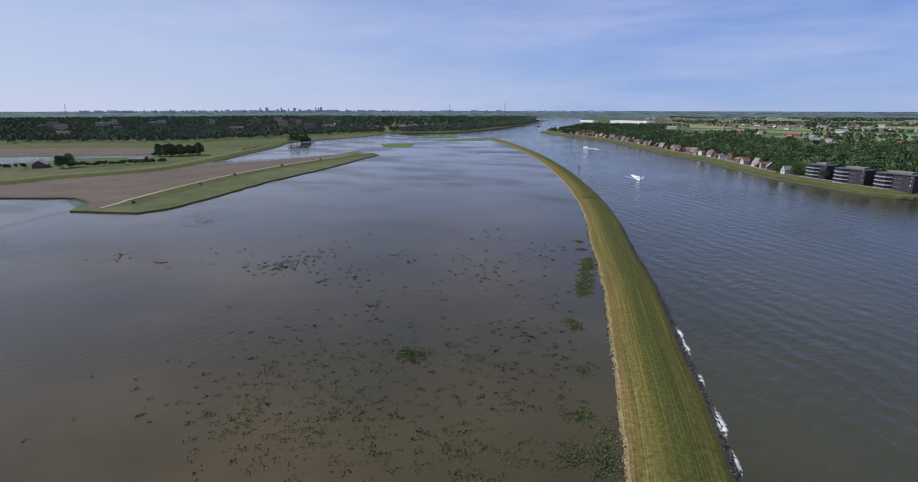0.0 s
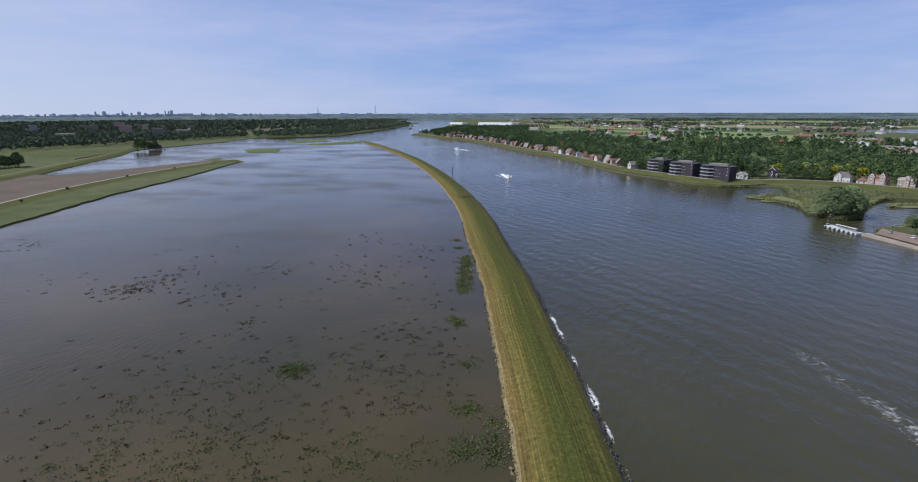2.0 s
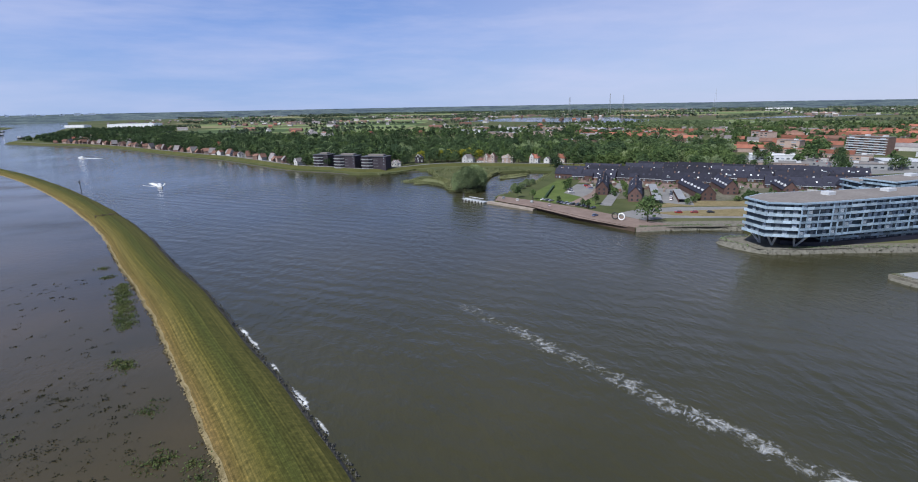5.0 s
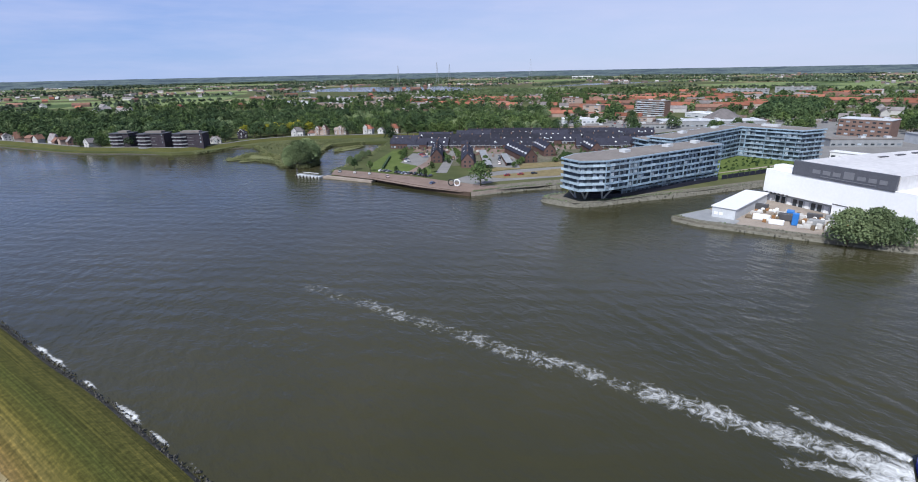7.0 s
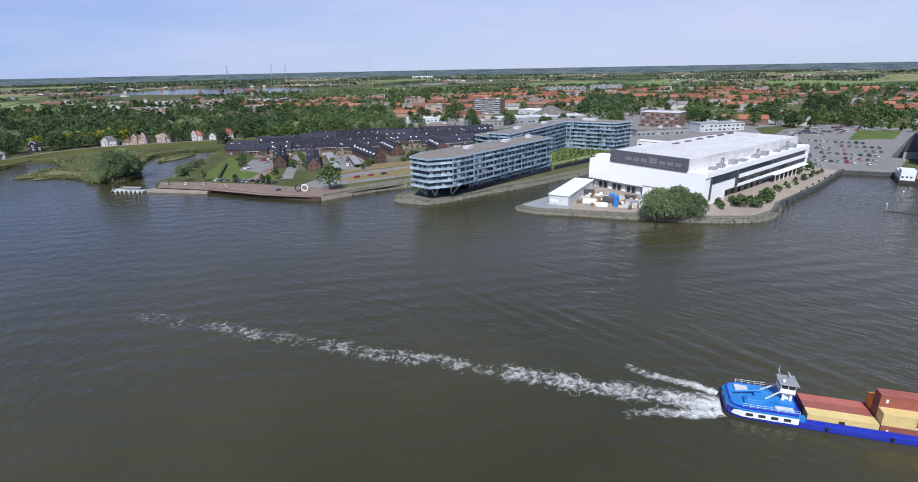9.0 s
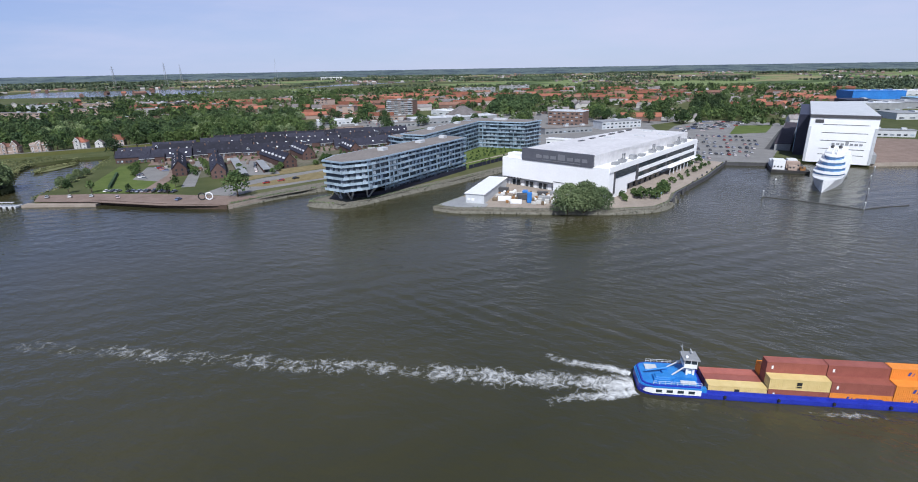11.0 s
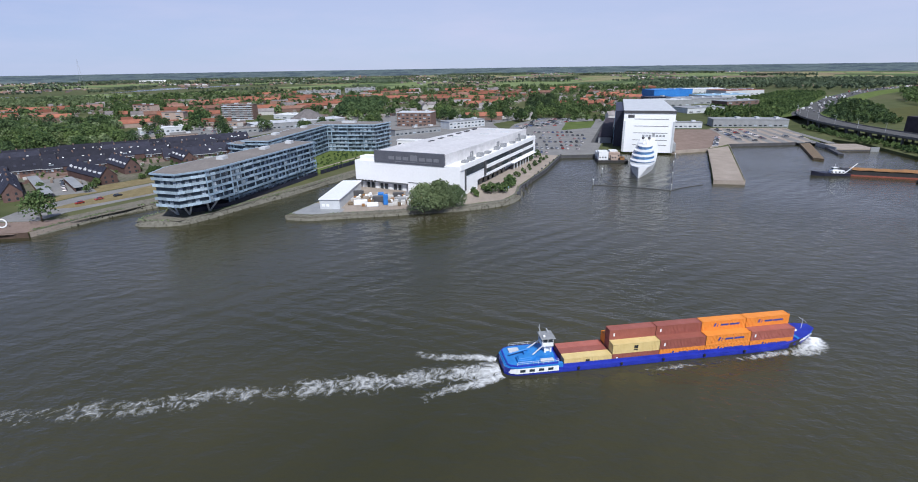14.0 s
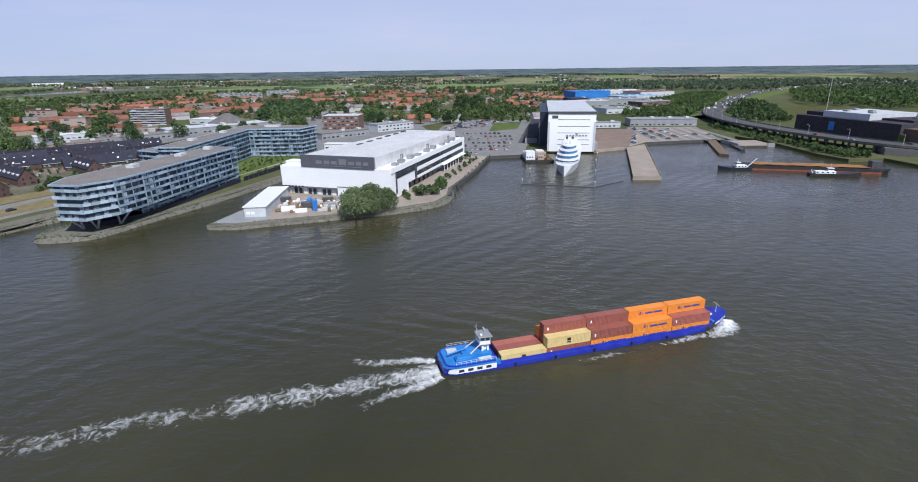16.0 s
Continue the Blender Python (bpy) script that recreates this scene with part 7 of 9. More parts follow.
HIGH = smooth_line([(690, -314), (740, -334), (800, -370), (860, -406), (1074, -537), (1226, -648), (1366, -775), (1500, -950), (1720, -1300), (1900, -1700)], 25)
bm = bmesh.new()
loft(bm, HIGH, [(40, 1.9), (16, 6.5), (-16, 6.5), (-40, 1.9)])
one("highway_bank", bm, LAWN, Matrix(), "green embankment under the highway", "embankment", kind="structure")
bm = bmesh.new()
loft(bm, HIGH, [(15, 6.4), (15, 6.7), (-15, 6.7), (-15, 6.4)])
one("highway", bm, DARKROAD, Matrix(), "busy grey highway running to the horizon", "road", kind="structure")


def street_lamp(m, h=9.0):
    ob = empty("street_lamp", m, "tall grey street lamp on the viaduct", "street lamp", "street lamps")
    bm = bmesh.new()
    limb(bm, (0, 0, 0), (0, 0, h), 0.14, 0.08)
    part("pole", bm, PALEGREY, ob)
    bm = bmesh.new()
    limb(bm, (0, 0, h), (1.6, 0, h + 0.4), 0.07, 0.06)
    part("arm", bm, PALEGREY, ob)
    bm = bmesh.new()
    box(bm, 1.4, -0.2, h + 0.3, 2.4, 0.2, h + 0.5)
    part("lamp_head", bm, PALEGREY, ob)
    return ob


lamp = None
for i in range(6, len(VIA), 4):
    if VIA[i].x < 385:
        continue
    d = (VIA[i + 1 if i + 1 < len(VIA) else i] - VIA[i - 1]).normalized()
    q = VIA[i] + Vector((d.y, -d.x)) * -11.2
    m = pose(q.x, q.y, 9.0, 0, 0, 90)
    lamp = copy_thing(lamp, m) if lamp else street_lamp(m)

# flat jetty beside the car park, and a floating dock
patch("jetty", [(502, -226), (420, -201), (414, -206), (500, -234)], 1.6, WOODEN, "narrow timber jetty with mooring posts", "jetty", 2.2)
patch("jetty", [(500, -240), (440, -228), (438, -231), (500, -244)], 1.6, DARKGREY, "narrow dark steel walkway over the water", "jetty", 2.2)
dock = empty("floating_dock", along((461, -236), (462, -268), 0), "flat grey floating dock with a low pale wall", "dock")
bm = bmesh.new()
box(bm, 0, 0, -0.6, 32, 30, 2.0)
part("deck", bm, CONCRETE, dock)
bm = bmesh.new()
box(bm, 0, -0.3, 0.4, 32, -0.02, 1.2)
part("rubbing_strip", bm, DARKGREY, dock)
bm = bmesh.new()
box(bm, 26, -0.5, 0, 32.4, 0.3, 3.6)
box(bm, -0.4, -0.5, 0, 0.6, 30, 3.4)
part("bulwark", bm, MIDGREY, dock)

# dark industrial building beyond the viaduct
db = empty("industrial_building", along((449, -364), (553, -338), LAND), "large dark windowless industrial building with pale roof strips", "industrial building")
bm = bmesh.new()
prism(bm, [(0, 0), (0, -80), (110, -80), (107, 0)], -0.3, 17.5)
part("wall", bm, DARKBRICK, db)
bm = bmesh.new()
prism(bm, [(34, -6), (34, -60), (82, -60), (82, -6)], 17.4, 23.0)
part("upper_storey", bm, PALEGREY, db, "pale grey upper storey")
bm = bmesh.new()
prism(bm, [(82.1, -10), (82.1, -60), (105, -60), (105, -10)], 17.4, 21.0)
prism(bm, [(6, -20), (6, -66), (33.9, -66), (33.9, -20)], 17.4, 19.4)
part("roof_storey", bm, DARKBRICK, db)
for k, (x, y, z) in enumerate(((40, -20, 23), (52, -34, 23), (64, -18, 23), (74, -40, 23), (90, -30, 21), (14, -40, 19.4), (24, -56, 19.4))):
    bm = bmesh.new()
    box(bm, x, y, z, x + 5, y + 4, z + 1.6)
    part("roof_plant", bm, MIDGREY, db)
bm = bmesh.new()
box(bm, -26, -60, -0.2, -0.05, -4, 14)
part("annex", bm, BRICK, db, "brick annex")
bm = bmesh.new()
box(bm, -5, 0.1, 4, 0.5, 0.4, 9)
part("green_panel", bm, LAWN, db)
bm = bmesh.new()
box(bm, 62, 0.05, 6, 68, 0.4, 14)
part("blue_sign", bm, SKYBLUE, db, "bright blue sign board")
bm = bmesh.new()
limb(bm, (0, 0, -0.5), (1, 0, 51), 0.5, 0.15, 6)
one("lattice_mast", bm, PALEGREY, along((787, -523), (800, -523), LAND), "thin grey radio mast behind the building", "mast")


# ---- cars ----
def car(m, label="parked car", tall=1.0):
    ob = empty("car", m, label, "car", "parked cars")
    bm = bmesh.new()
    prof = [(-2.2, 0.35), (2.2, 0.35), (2.25, 0.75), (1.3, 0.95), (-2.1, 1.0), (-2.25, 0.7)]
    for y in (-0.9, 0.9):
        bm.faces.new([bm.verts.new((x, y, z * tall)) for x, z in prof])
    vs = list(bm.verts)
    for i in range(6):
        bm.faces.new((vs[i], vs[(i + 1) % 6], vs[6 + (i + 1) % 6], vs[6 + i]))
    bmesh.ops.recalc_face_normals(bm, faces=bm.faces)
    box(bm, -1.52, -0.68, 1.42 * tall, 0.32, 0.68, 1.5 * tall)
    part("body", bm, CARPAINT, ob)
    bm = bmesh.new()
    lo = [bm.verts.new(p) for p in ((-2.0, -0.84, 0.97 * tall), (1.2, -0.84, 0.97 * tall), (1.2, 0.84, 0.97 * tall), (-2.0, 0.84, 0.97 * tall))]
    hi = [bm.verts.new(p) for p in ((-1.5, -0.66, 1.42 * tall), (0.3, -0.66, 1.45 * tall), (0.3, 0.66, 1.45 * tall), (-1.5, 0.66, 1.42 * tall))]
    for i in range(4):
        bm.faces.new((lo[i], lo[(i + 1) % 4], hi[(i + 1) % 4], hi[i]))
    part("glasshouse", bm, GLASS, ob)
    wheel_mesh = None
    for x in (-1.4, 1.4):
        for y in (-0.85, 0.85):
            if wheel_mesh:
                shared("wheel", wheel_mesh, Matrix.Translation((x, y, 0.33)), ob)
            else:
                bm = bmesh.new()
                limb(bm, (0, -0.12, 0), (0, 0.12, 0), 0.33, 0.33, 10)
                w = part("wheel", bm, RUBBER, ob)
                w.matrix_basis = Matrix.Translation((x, y, 0.33))
                wheel_mesh = w.data
    return ob


first_car = car(pose(184, 262, LAND + 0.1, 0, 0, 20), "parked car on the brick quay")
first_van = car(pose(412, 2, LAND + 0.08, 0, 0, 70), "parked van in the asphalt car park", 1.35)


def far_car(m, label, tall=1.0):
    """A car seen from half a kilometre: body with its wheels, and the glass."""
    ob = empty("car", m, label, "car", "parked cars")
    bm = bmesh.new()
    box(bm, -2.2, -0.9, 0.3 * tall, 2.2, 0.9, 0.95 * tall)
    for x in (-1.4, 1.4):
        for y in (-0.8, 0.8):
            limb(bm, (x, y - 0.12, 0.33), (x, y + 0.12, 0.33), 0.33, 0.33, 8)
    box(bm, -1.5, -0.66, 1.4 * tall, 0.3, 0.66, 1.48 * tall)
    part("body", bm, CARPAINT, ob)
    bm = bmesh.new()
    lo = [bm.verts.new(p) for p in ((-2.0, -0.84, 0.94 * tall), (1.2, -0.84, 0.94 * tall), (1.2, 0.84, 0.94 * tall), (-2.0, 0.84, 0.94 * tall))]
    hi = [bm.verts.new(p) for p in ((-1.5, -0.66, 1.42 * tall), (0.3, -0.66, 1.42 * tall), (0.3, 0.66, 1.42 * tall), (-1.5, 0.66, 1.42 * tall))]
    for i in range(4):
        bm.faces.new((lo[i], lo[(i + 1) % 4], hi[(i + 1) % 4], hi[i]))
    part("glasshouse", bm, GLASS, ob)
    return ob


lot_car = far_car(pose(418, 20, LAND + 0.08, 0, 0, 70), "parked car in the large car park")
lot_van = far_car(pose(421, 26, LAND + 0.08, 0, 0, 70), "parked van in the large car park", 1.4)


def park(a, b, n, yaw, z=LAND + 0.1, label="", src=None, skip=0.15, seed=0):
    """Cars side by side along a line, some places empty."""
    g = np.random.default_rng(seed + n)
    for k in range(n):
        if g.uniform() < skip:
            continue
        p = Vector(a).lerp(Vector(b), k / max(1, n - 1))
        c = copy_thing(src or ((first_van if g.uniform() < 0.12 else first_car) if Vector(a).length < 400 else (lot_van if g.uniform() < 0.15 else lot_car)), pose(p.x + g.uniform(-0.3, 0.3), p.y + g.uniform(-0.3, 0.3), z, 0, 0, yaw + g.uniform(-4, 4) + (180 if g.uniform() < 0.5 else 0)))
        if label:
            tagged(c, label)


QUAYCAR, LOTCAR, ROADCAR = "parked car on the brick quay", "parked car in the large car park", "car driving on the road"
park((190, 300), (182, 322), 8, 15, label=QUAYCAR, skip=0.1)
park((196, 282), (191, 298), 5, 15, label=QUAYCAR, skip=0.2)
park((158, 340), (170, 318), 3, 60, label=QUAYCAR, skip=0)
park((178, 284), (174, 300), 3, 70, label=QUAYCAR, skip=0.3)
park((215, 338), (222, 352), 5, -30, LAND + 0.13, "parked car beside the dark terraces", skip=0.1)
park((240, 350), (246, 366), 5, -30, LAND + 0.13, "parked car beside the dark terraces", skip=0.1)
park((262, 284), (282, 306), 7, 40, LAND + 0.13, "parked car in the terrace court", skip=0.2)
park((235, 248), (262, 236), 4, -25, LAND + 0.12, ROADCAR, skip=0.3)
park((270, 238), (300, 230), 3, -15, LAND + 0.12, ROADCAR, skip=0.3)
patch("slipway", [(486, -44), (478, -66), (600, -82), (760, -110), (770, -96), (620, -66)], LAND + 0.1, DARKROAD, "dark asphalt slipway beside the hangar", "road")
patch("lawn", [(578, -20), (604, -54), (680, -66), (662, -29)], LAND + 0.1, LAWN, "small lawn beside the car park", "lawn", edge=1.0)
for r_, (a, b, n) in enumerate((((432, 40), (424, -8), 13), ((450, 34), (444, -30), 16), ((466, 30), (462, -34), 16), ((486, 26), (484, -36), 14), ((508, 20), (508, -40), 14), ((530, 14), (532, -40), 12), ((556, 8), (556, -30), 9), ((584, 24), (640, 10), 11), ((600, 4), (668, -16), 12))):
    park(a, b, n, 8 + (70 if r_ > 6 else 0) + (r_ * 7) % 11, LAND + 0.08, LOTCAR, skip=0.2, seed=r_)
for r_ in range(5):
    park((610 + r_ * 20, 30 - r_ * 6), (622 + r_ * 20, -14 - r_ * 7), 12, 100 + r_ * 5, LAND + 0.08, LOTCAR, skip=0.35, seed=40 + r_)
for r_, (a, b) in enumerate((((505, 372), (540, 338)), ((512, 400), (560, 356)), ((548, 380), (590, 340)), ((560, 400), (604, 356)), ((480, 412), (512, 440)))):
    park(a, b, 16, 40, LAND + 0.05, "parked car behind the dark terraces", skip=0.25, seed=70 + r_)
for r_ in range(6):
    y = -178 - 12 * r_
    park((504, y), (584, y - 3), 20, 92, LAND + 0.12, "parked car on the sand-coloured quay", skip=0.45 if r_ < 3 else 0.8, seed=r_)
park((468, -146), (530, -166), 14, 80, LAND + 0.12, "parked car on the sand-coloured quay", skip=0.3)
park((300, 24), (380, 2), 8, -15, LAND + 0.1, "parked car beside the white hall", skip=0.6)
# dense traffic far along the highway, too small to count
FARCARS = material("far_traffic_paint", (0.3, 0.3, 0.3), 0.3)
colour(FARCARS, ramp(FARCARS, node(FARCARS, "NewGeometry").outputs["Random Per Island"], [(0.0, (0.02, 0.02, 0.025)), (0.35, (0.12, 0.12, 0.13)), (0.55, (0.55, 0.55, 0.56)), (0.8, (0.75, 0.75, 0.75)), (0.95, (0.28, 0.04, 0.03))]))
gt = np.random.default_rng(90)
traffic = bmesh.new()
for i in range(260):
    j = int(gt.integers(0, len(HIGH) - 2))
    d = (HIGH[j + 1] - HIGH[j]).normalized()
    q = HIGH[j].lerp(HIGH[j + 1], gt.uniform()) + Vector((d.y, -d.x)) * (-12.5 + 3.5 * int(gt.integers(0, 8)))
    L, h = (4.4, 1.45) if gt.uniform() < 0.8 else (gt.uniform(7, 14), gt.uniform(2.8, 3.8))
    m = pose(q.x, q.y, 6.72, 0, 0, math.degrees(math.atan2(d.y, d.x)))
    outline = [(-L / 2, 0.25), (L / 2, 0.25), (L / 2, h * 0.55), (L * 0.28, h * 0.62), (L * 0.14, h), (-L * 0.42, h), (-L / 2, h * 0.6)]
    sides = [[traffic.verts.new(m @ Vector((x, y, z))) for x, z in outline] for y in (-0.9, 0.9)]
    traffic.faces.new(sides[0])
    traffic.faces.new(list(reversed(sides[1])))
    for a in range(7):
        traffic.faces.new((sides[0][a], sides[1][a], sides[1][(a + 1) % 7], sides[0][(a + 1) % 7]))
bmesh.ops.recalc_face_normals(traffic, faces=traffic.faces)
one("traffic", traffic, FARCARS, Matrix(), "dense traffic of cars and lorries on the highway", "cars", kind="stuff")
for i in range(10):
    j = 14 + i * 4
    if j + 1 < len(VIA):
        d = VIA[j + 1] - VIA[j]
        q = VIA[j] + Vector((d.y, -d.x)).normalized() * (-7 + 4 * (i % 4))
        tagged(copy_thing(first_car, pose(q.x, q.y, 9.06, 0, 0, math.degrees(math.atan2(d.y, d.x)))), "car driving over the viaduct")

# ---- town ----
patch("town_square", [(428, 64), (450, 64), (566, 42), (640, 60), (640, 300), (560, 300), (500, 240), (452, 215), (450, 130)], LAND + 0.03, ASPHALT, "paved streets and yards behind the apartments", "pavement")

patch("shop_parking", [(440, 378), (512, 306), (600, 290), (650, 400), (606, 500), (520, 466), (470, 416)], LAND + 0.04, ASPHALT, "grey car park and yards behind the terraces", "car park", edge=1.0)
patch("town_streets", [(640, 62), (700, 30), (790, 40), (800, 160), (760, 300), (640, 300)], LAND + 0.02, ASPHALT, "grey streets and squares of the town", "pavement")


def block(name, a, b, depth, height, wall, roof, label, category, bands=0):
    """A flat-roofed building with its long front from a to b, window bands and a roof of its own."""
    L = (Vector(b) - Vector(a)).length
    ob = empty(name, along(b, a), label, category)
    bm = bmesh.new()
    box(bm, 0, -depth, -0.2, L, 0, height)
    part("wall", bm, wall, ob)
    bm = bmesh.new()
    box(bm, -0.4, -depth - 0.4, height, L + 0.4, 0.4, height + 0.5)
    part("roof", bm, roof, ob)
    for k in range(bands):
        z = 1.2 + k * (height - 0.6) / bands
        n = max(2, int(L / (5 if Vector(a).length < 760 else 11)))
        for j in range(n):
            shared("window", WIN_FRONT if (j + k) % 3 else WIN_WHITE, Matrix.Translation(((j + 0.5) * L / n, 0.02, z)) @ Matrix.Rotation(math.pi, 4, "Z") @ Matrix.Diagonal((2.6 if Vector(a).length < 760 else 5.0, 1, 1, 1)), ob)
    if "pale bands" in label:
        for k in range(bands):
            z = 0.6 + k * (height - 0.6) / bands
            bm = bmesh.new()
            box(bm, 0.3, -0.1, z, L - 0.3, 1.3, z + 0.9)
            part("balcony", bm, PALEGREY, ob, "pale balcony band")
    for k in range(max(1, int(L / 22))):
        bm = bmesh.new()
        box(bm, 6 + k * 20, -depth * 0.7, height + 0.5, 10 + k * 20, -depth * 0.4, height + 2.0)
        part("roof_box", bm, PALEGREY, ob)
    return ob


for a, b, D, h, w, rf, bands, lab, cat in (
        ((611, 173), (609, 131), 24, 16, BRICK, PALEGREY, 4, "square brick office building with a flat roof", "office building"),
        ((582, 104), (618, 68), 18, 8, PALEGREY, MIDGREY, 2, "low grey commercial building", "commercial building"),
        ((684, 449), (684, 402), 14, 21, BRICK, ROOFGREY, 7, "tall brown slab of flats with pale bands", "apartment building"),
        ((560, 330), (640, 250), 30, 7, MIDGREY, PALEGREY, 1, "wide low shop hall with a grey roof", "shop"),
        ((700, 380), (690, 330), 30, 6, PALEGREY, SHIPWHITE, 1, "wide low shop hall with a white roof", "shop"),
        ((462, 398), (500, 360), 12, 4.5, PALEBRICK, ROOFGREY, 1, "low pale brick building beside the car park", "commercial building"),
        ((520, 352), (556, 318), 14, 5, MIDGREY, ROOFGREY, 1, "low grey building beside the car park", "commercial building"),
        ((520, 446), (556, 410), 14, 6, PALEGREY, SHIPWHITE, 1, "low shop with a white roof", "shop"),
        ((590, 420), (620, 376), 16, 5, PALEBRICK, ROOFGREY, 1, "low pale brick shop with a grey roof", "shop"),
        ((575, 480), (606, 446), 12, 8, PALEBRICK, ORANGETILE, 2, "pale brick flats with an orange roof", "apartment building"),
        ((500, 226), (548, 190), 20, 5, BRICK, ROOFGREY, 1, "low brick building behind the apartments", "commercial building"),
        ((455, 130), (450, 90), 8, 5, SHIPWHITE, SHIPWHITE, 1, "long low white canopy building", "commercial building"),
        ((520, 150), (560, 110), 14, 6, MIDGREY, ROOFGREY, 1, "low grey commercial building", "commercial building"),
        ((1311, 638), (1351, 533), 18, 12, MIDGREY, ROOFGREY, 3, "long pale slab of flats across the town", "apartment building"),
        ((1416, 546), (1449, 469), 18, 14, MIDGREY, ROOFGREY, 3, "long pale slab of flats across the town", "apartment building"),
        ((735, 633), (720, 590), 14, 18, PALEBRICK, ORANGETILE, 5, "pale brick flats with an orange roof", "apartment building"),
        ((640, 510), (646, 482), 14, 14, PALEBRICK, ROOFGREY, 4, "small block of pale brick flats", "apartment building"),
        ((434, 1172), (470, 1120), 14, 9, PALEGREY, ROOFGREY, 3, "pale low block of flats among trees", "apartment building"),
        ((438, 1020), (458, 938), 12, 10, PALEBRICK, GREYTILE, 3, "pale pink block of flats among trees", "apartment building"),
        ((551, 1168), (589, 1147), 12, 11, PALEGREY, GREYTILE, 3, "pale low block of flats among trees", "apartment building"),
        ((493, 1240), (517, 1225), 12, 11, PALEBRICK, GREYTILE, 3, "small pale block of flats among trees", "apartment building"),
        ((512, 956), (546, 940), 12, 11, PALEBRICK, GREYTILE, 3, "pale low block of flats among trees", "apartment building"),
        ((612, 1101), (641, 1054), 12, 11, PALEBRICK, ROOFGREY, 3, "pale low block of flats among trees", "apartment building"),
        ((668, 1011), (695, 971), 12, 11, PALEGREY, GREYTILE, 3, "pale low block of flats among trees", "apartment building"),
        ((680, 926), (733, 955), 12, 11, PALEBRICK, GREYTILE, 3, "pale low block of flats among trees", "apartment building"),
        ((563, 865), (590, 838), 12, 9, PALEBRICK, GREYTILE, 3, "pale brick flats among the park trees", "apartment building"),
        ((455, 752), (463, 707), 10, 8, PALEBRICK, ORANGETILE, 2, "pale low block of flats among trees", "apartment building"),
        ((1123, -220), (1150, -300), 50, 16, SKYBLUE, SKYBLUE, 0, "bright blue sheet-metal warehouse", "warehouse"),
        ((950, -240), (985, -330), 60, 9, MIDGREY, MIDGREY, 1, "plain grey industrial hall", "warehouse"), ((1050, -300), (1090, -390), 50, 9, PALEGREY, TEAL, 1, "industrial hall with a pale blue roof", "warehouse"),
        ((900, -180), (920, -240), 40, 10, MIDGREY, PALEGREY, 1, "plain grey industrial hall", "warehouse"), ((840, -270), (870, -325), 30, 12, BRICK, MIDGREY, 3, "red brick office beside the halls", "office building"),
        ((780, -200), (800, -255), 36, 7, PALEGREY, MIDGREY, 1, "low grey industrial hall", "warehouse"), ((1200, -380), (1240, -470), 60, 10, PALEGREY, ORANGETILE, 1, "long hall with an orange fascia", "warehouse"),
        ((1300, -330), (1330, -420), 50, 9, PALEGREY, SHIPWHITE, 1, "long low white warehouse", "warehouse"), ((1000, -190), (1010, -230), 40, 9, NAVY, NAVY, 1, "plain dark industrial hall", "warehouse"),
        ((614, -186), (612, -262), 24, 8, MIDGREY, MIDGREY, 1, "long low grey workshop with wide doors", "workshop"), ((600, -122), (604, -172), 10, 6, PALEGREY, MIDGREY, 1, "low grey workshop beside the yard", "workshop"),
        ((-600, 2453), (-424, 2382), 60, 14, SHIPWHITE, SHIPWHITE, 1, "large white depot far up the river", "warehouse"), ((-800, 2640), (-720, 2600), 40, 10, SHIPWHITE, SHIPWHITE, 1, "white warehouse far up the river", "warehouse"),
        ((2700, 2250), (2790, 2150), 50, 14, SHIPWHITE, SHIPWHITE, 0, "white distribution hall on the horizon", "warehouse")):
    block("building", a, b, D, h, w, rf, lab, cat, bands)
church = empty("church", pose(640, 300, LAND, 0, 0, 20), "octagonal hall with a grey pyramid roof", "church")
bm = bmesh.new()
oct_ = [(22 * math.cos(radians(45 * k + 22)), 22 * math.sin(radians(45 * k + 22))) for k in range(8)]
prism(bm, oct_, -0.2, 7)
part("wall", bm, BRICK, church)
bm = bmesh.new()
lo = [bm.verts.new((x * 1.08, y * 1.08, 7)) for x, y in oct_]
hi = [bm.verts.new((x * 0.18, y * 0.18, 18)) for x, y in oct_]
for k in range(8):
    bm.faces.new((lo[k], lo[(k + 1) % 8], hi[(k + 1) % 8], hi[k]))
bm.faces.new(hi)
part("roof", bm, GREYTILE, church)

# rows of town houses, built once for each kind and then copied
kinds = []
for n, (L, roof, wall, lab) in enumerate(((48, ORANGETILE, BRICK, "row of brick houses with orange tiled roofs"), (34, ORANGETILE, PALEBRICK, "row of pale brick houses with orange roofs"), (56, ORANGETILE, BRICK, "long brick terrace with an orange tiled roof"),
                                          (40, BROWNTILE, BRICK, "row of brick houses with brown roofs"), (30, GREYTILE, PLASTER, "row of white houses with grey roofs"), (13, ORANGETILE, BRICK, "detached brick house with an orange roof"), (12, GREYTILE, PLASTER, "detached white house with a grey roof"))):
    kinds.append(house(pose(700 + n * 2, 520 + n * 24, LAND, 0, 0, -55), L, 9.5, 5.6, 9.8, wall, roof, lab, "terraced house" if L > 20 else "house", "town houses", max(2, L // 12), 2, 0, False, 1, "row_of_houses" if L > 20 else "house", False))
town_trees = []
g = np.random.default_rng(3)
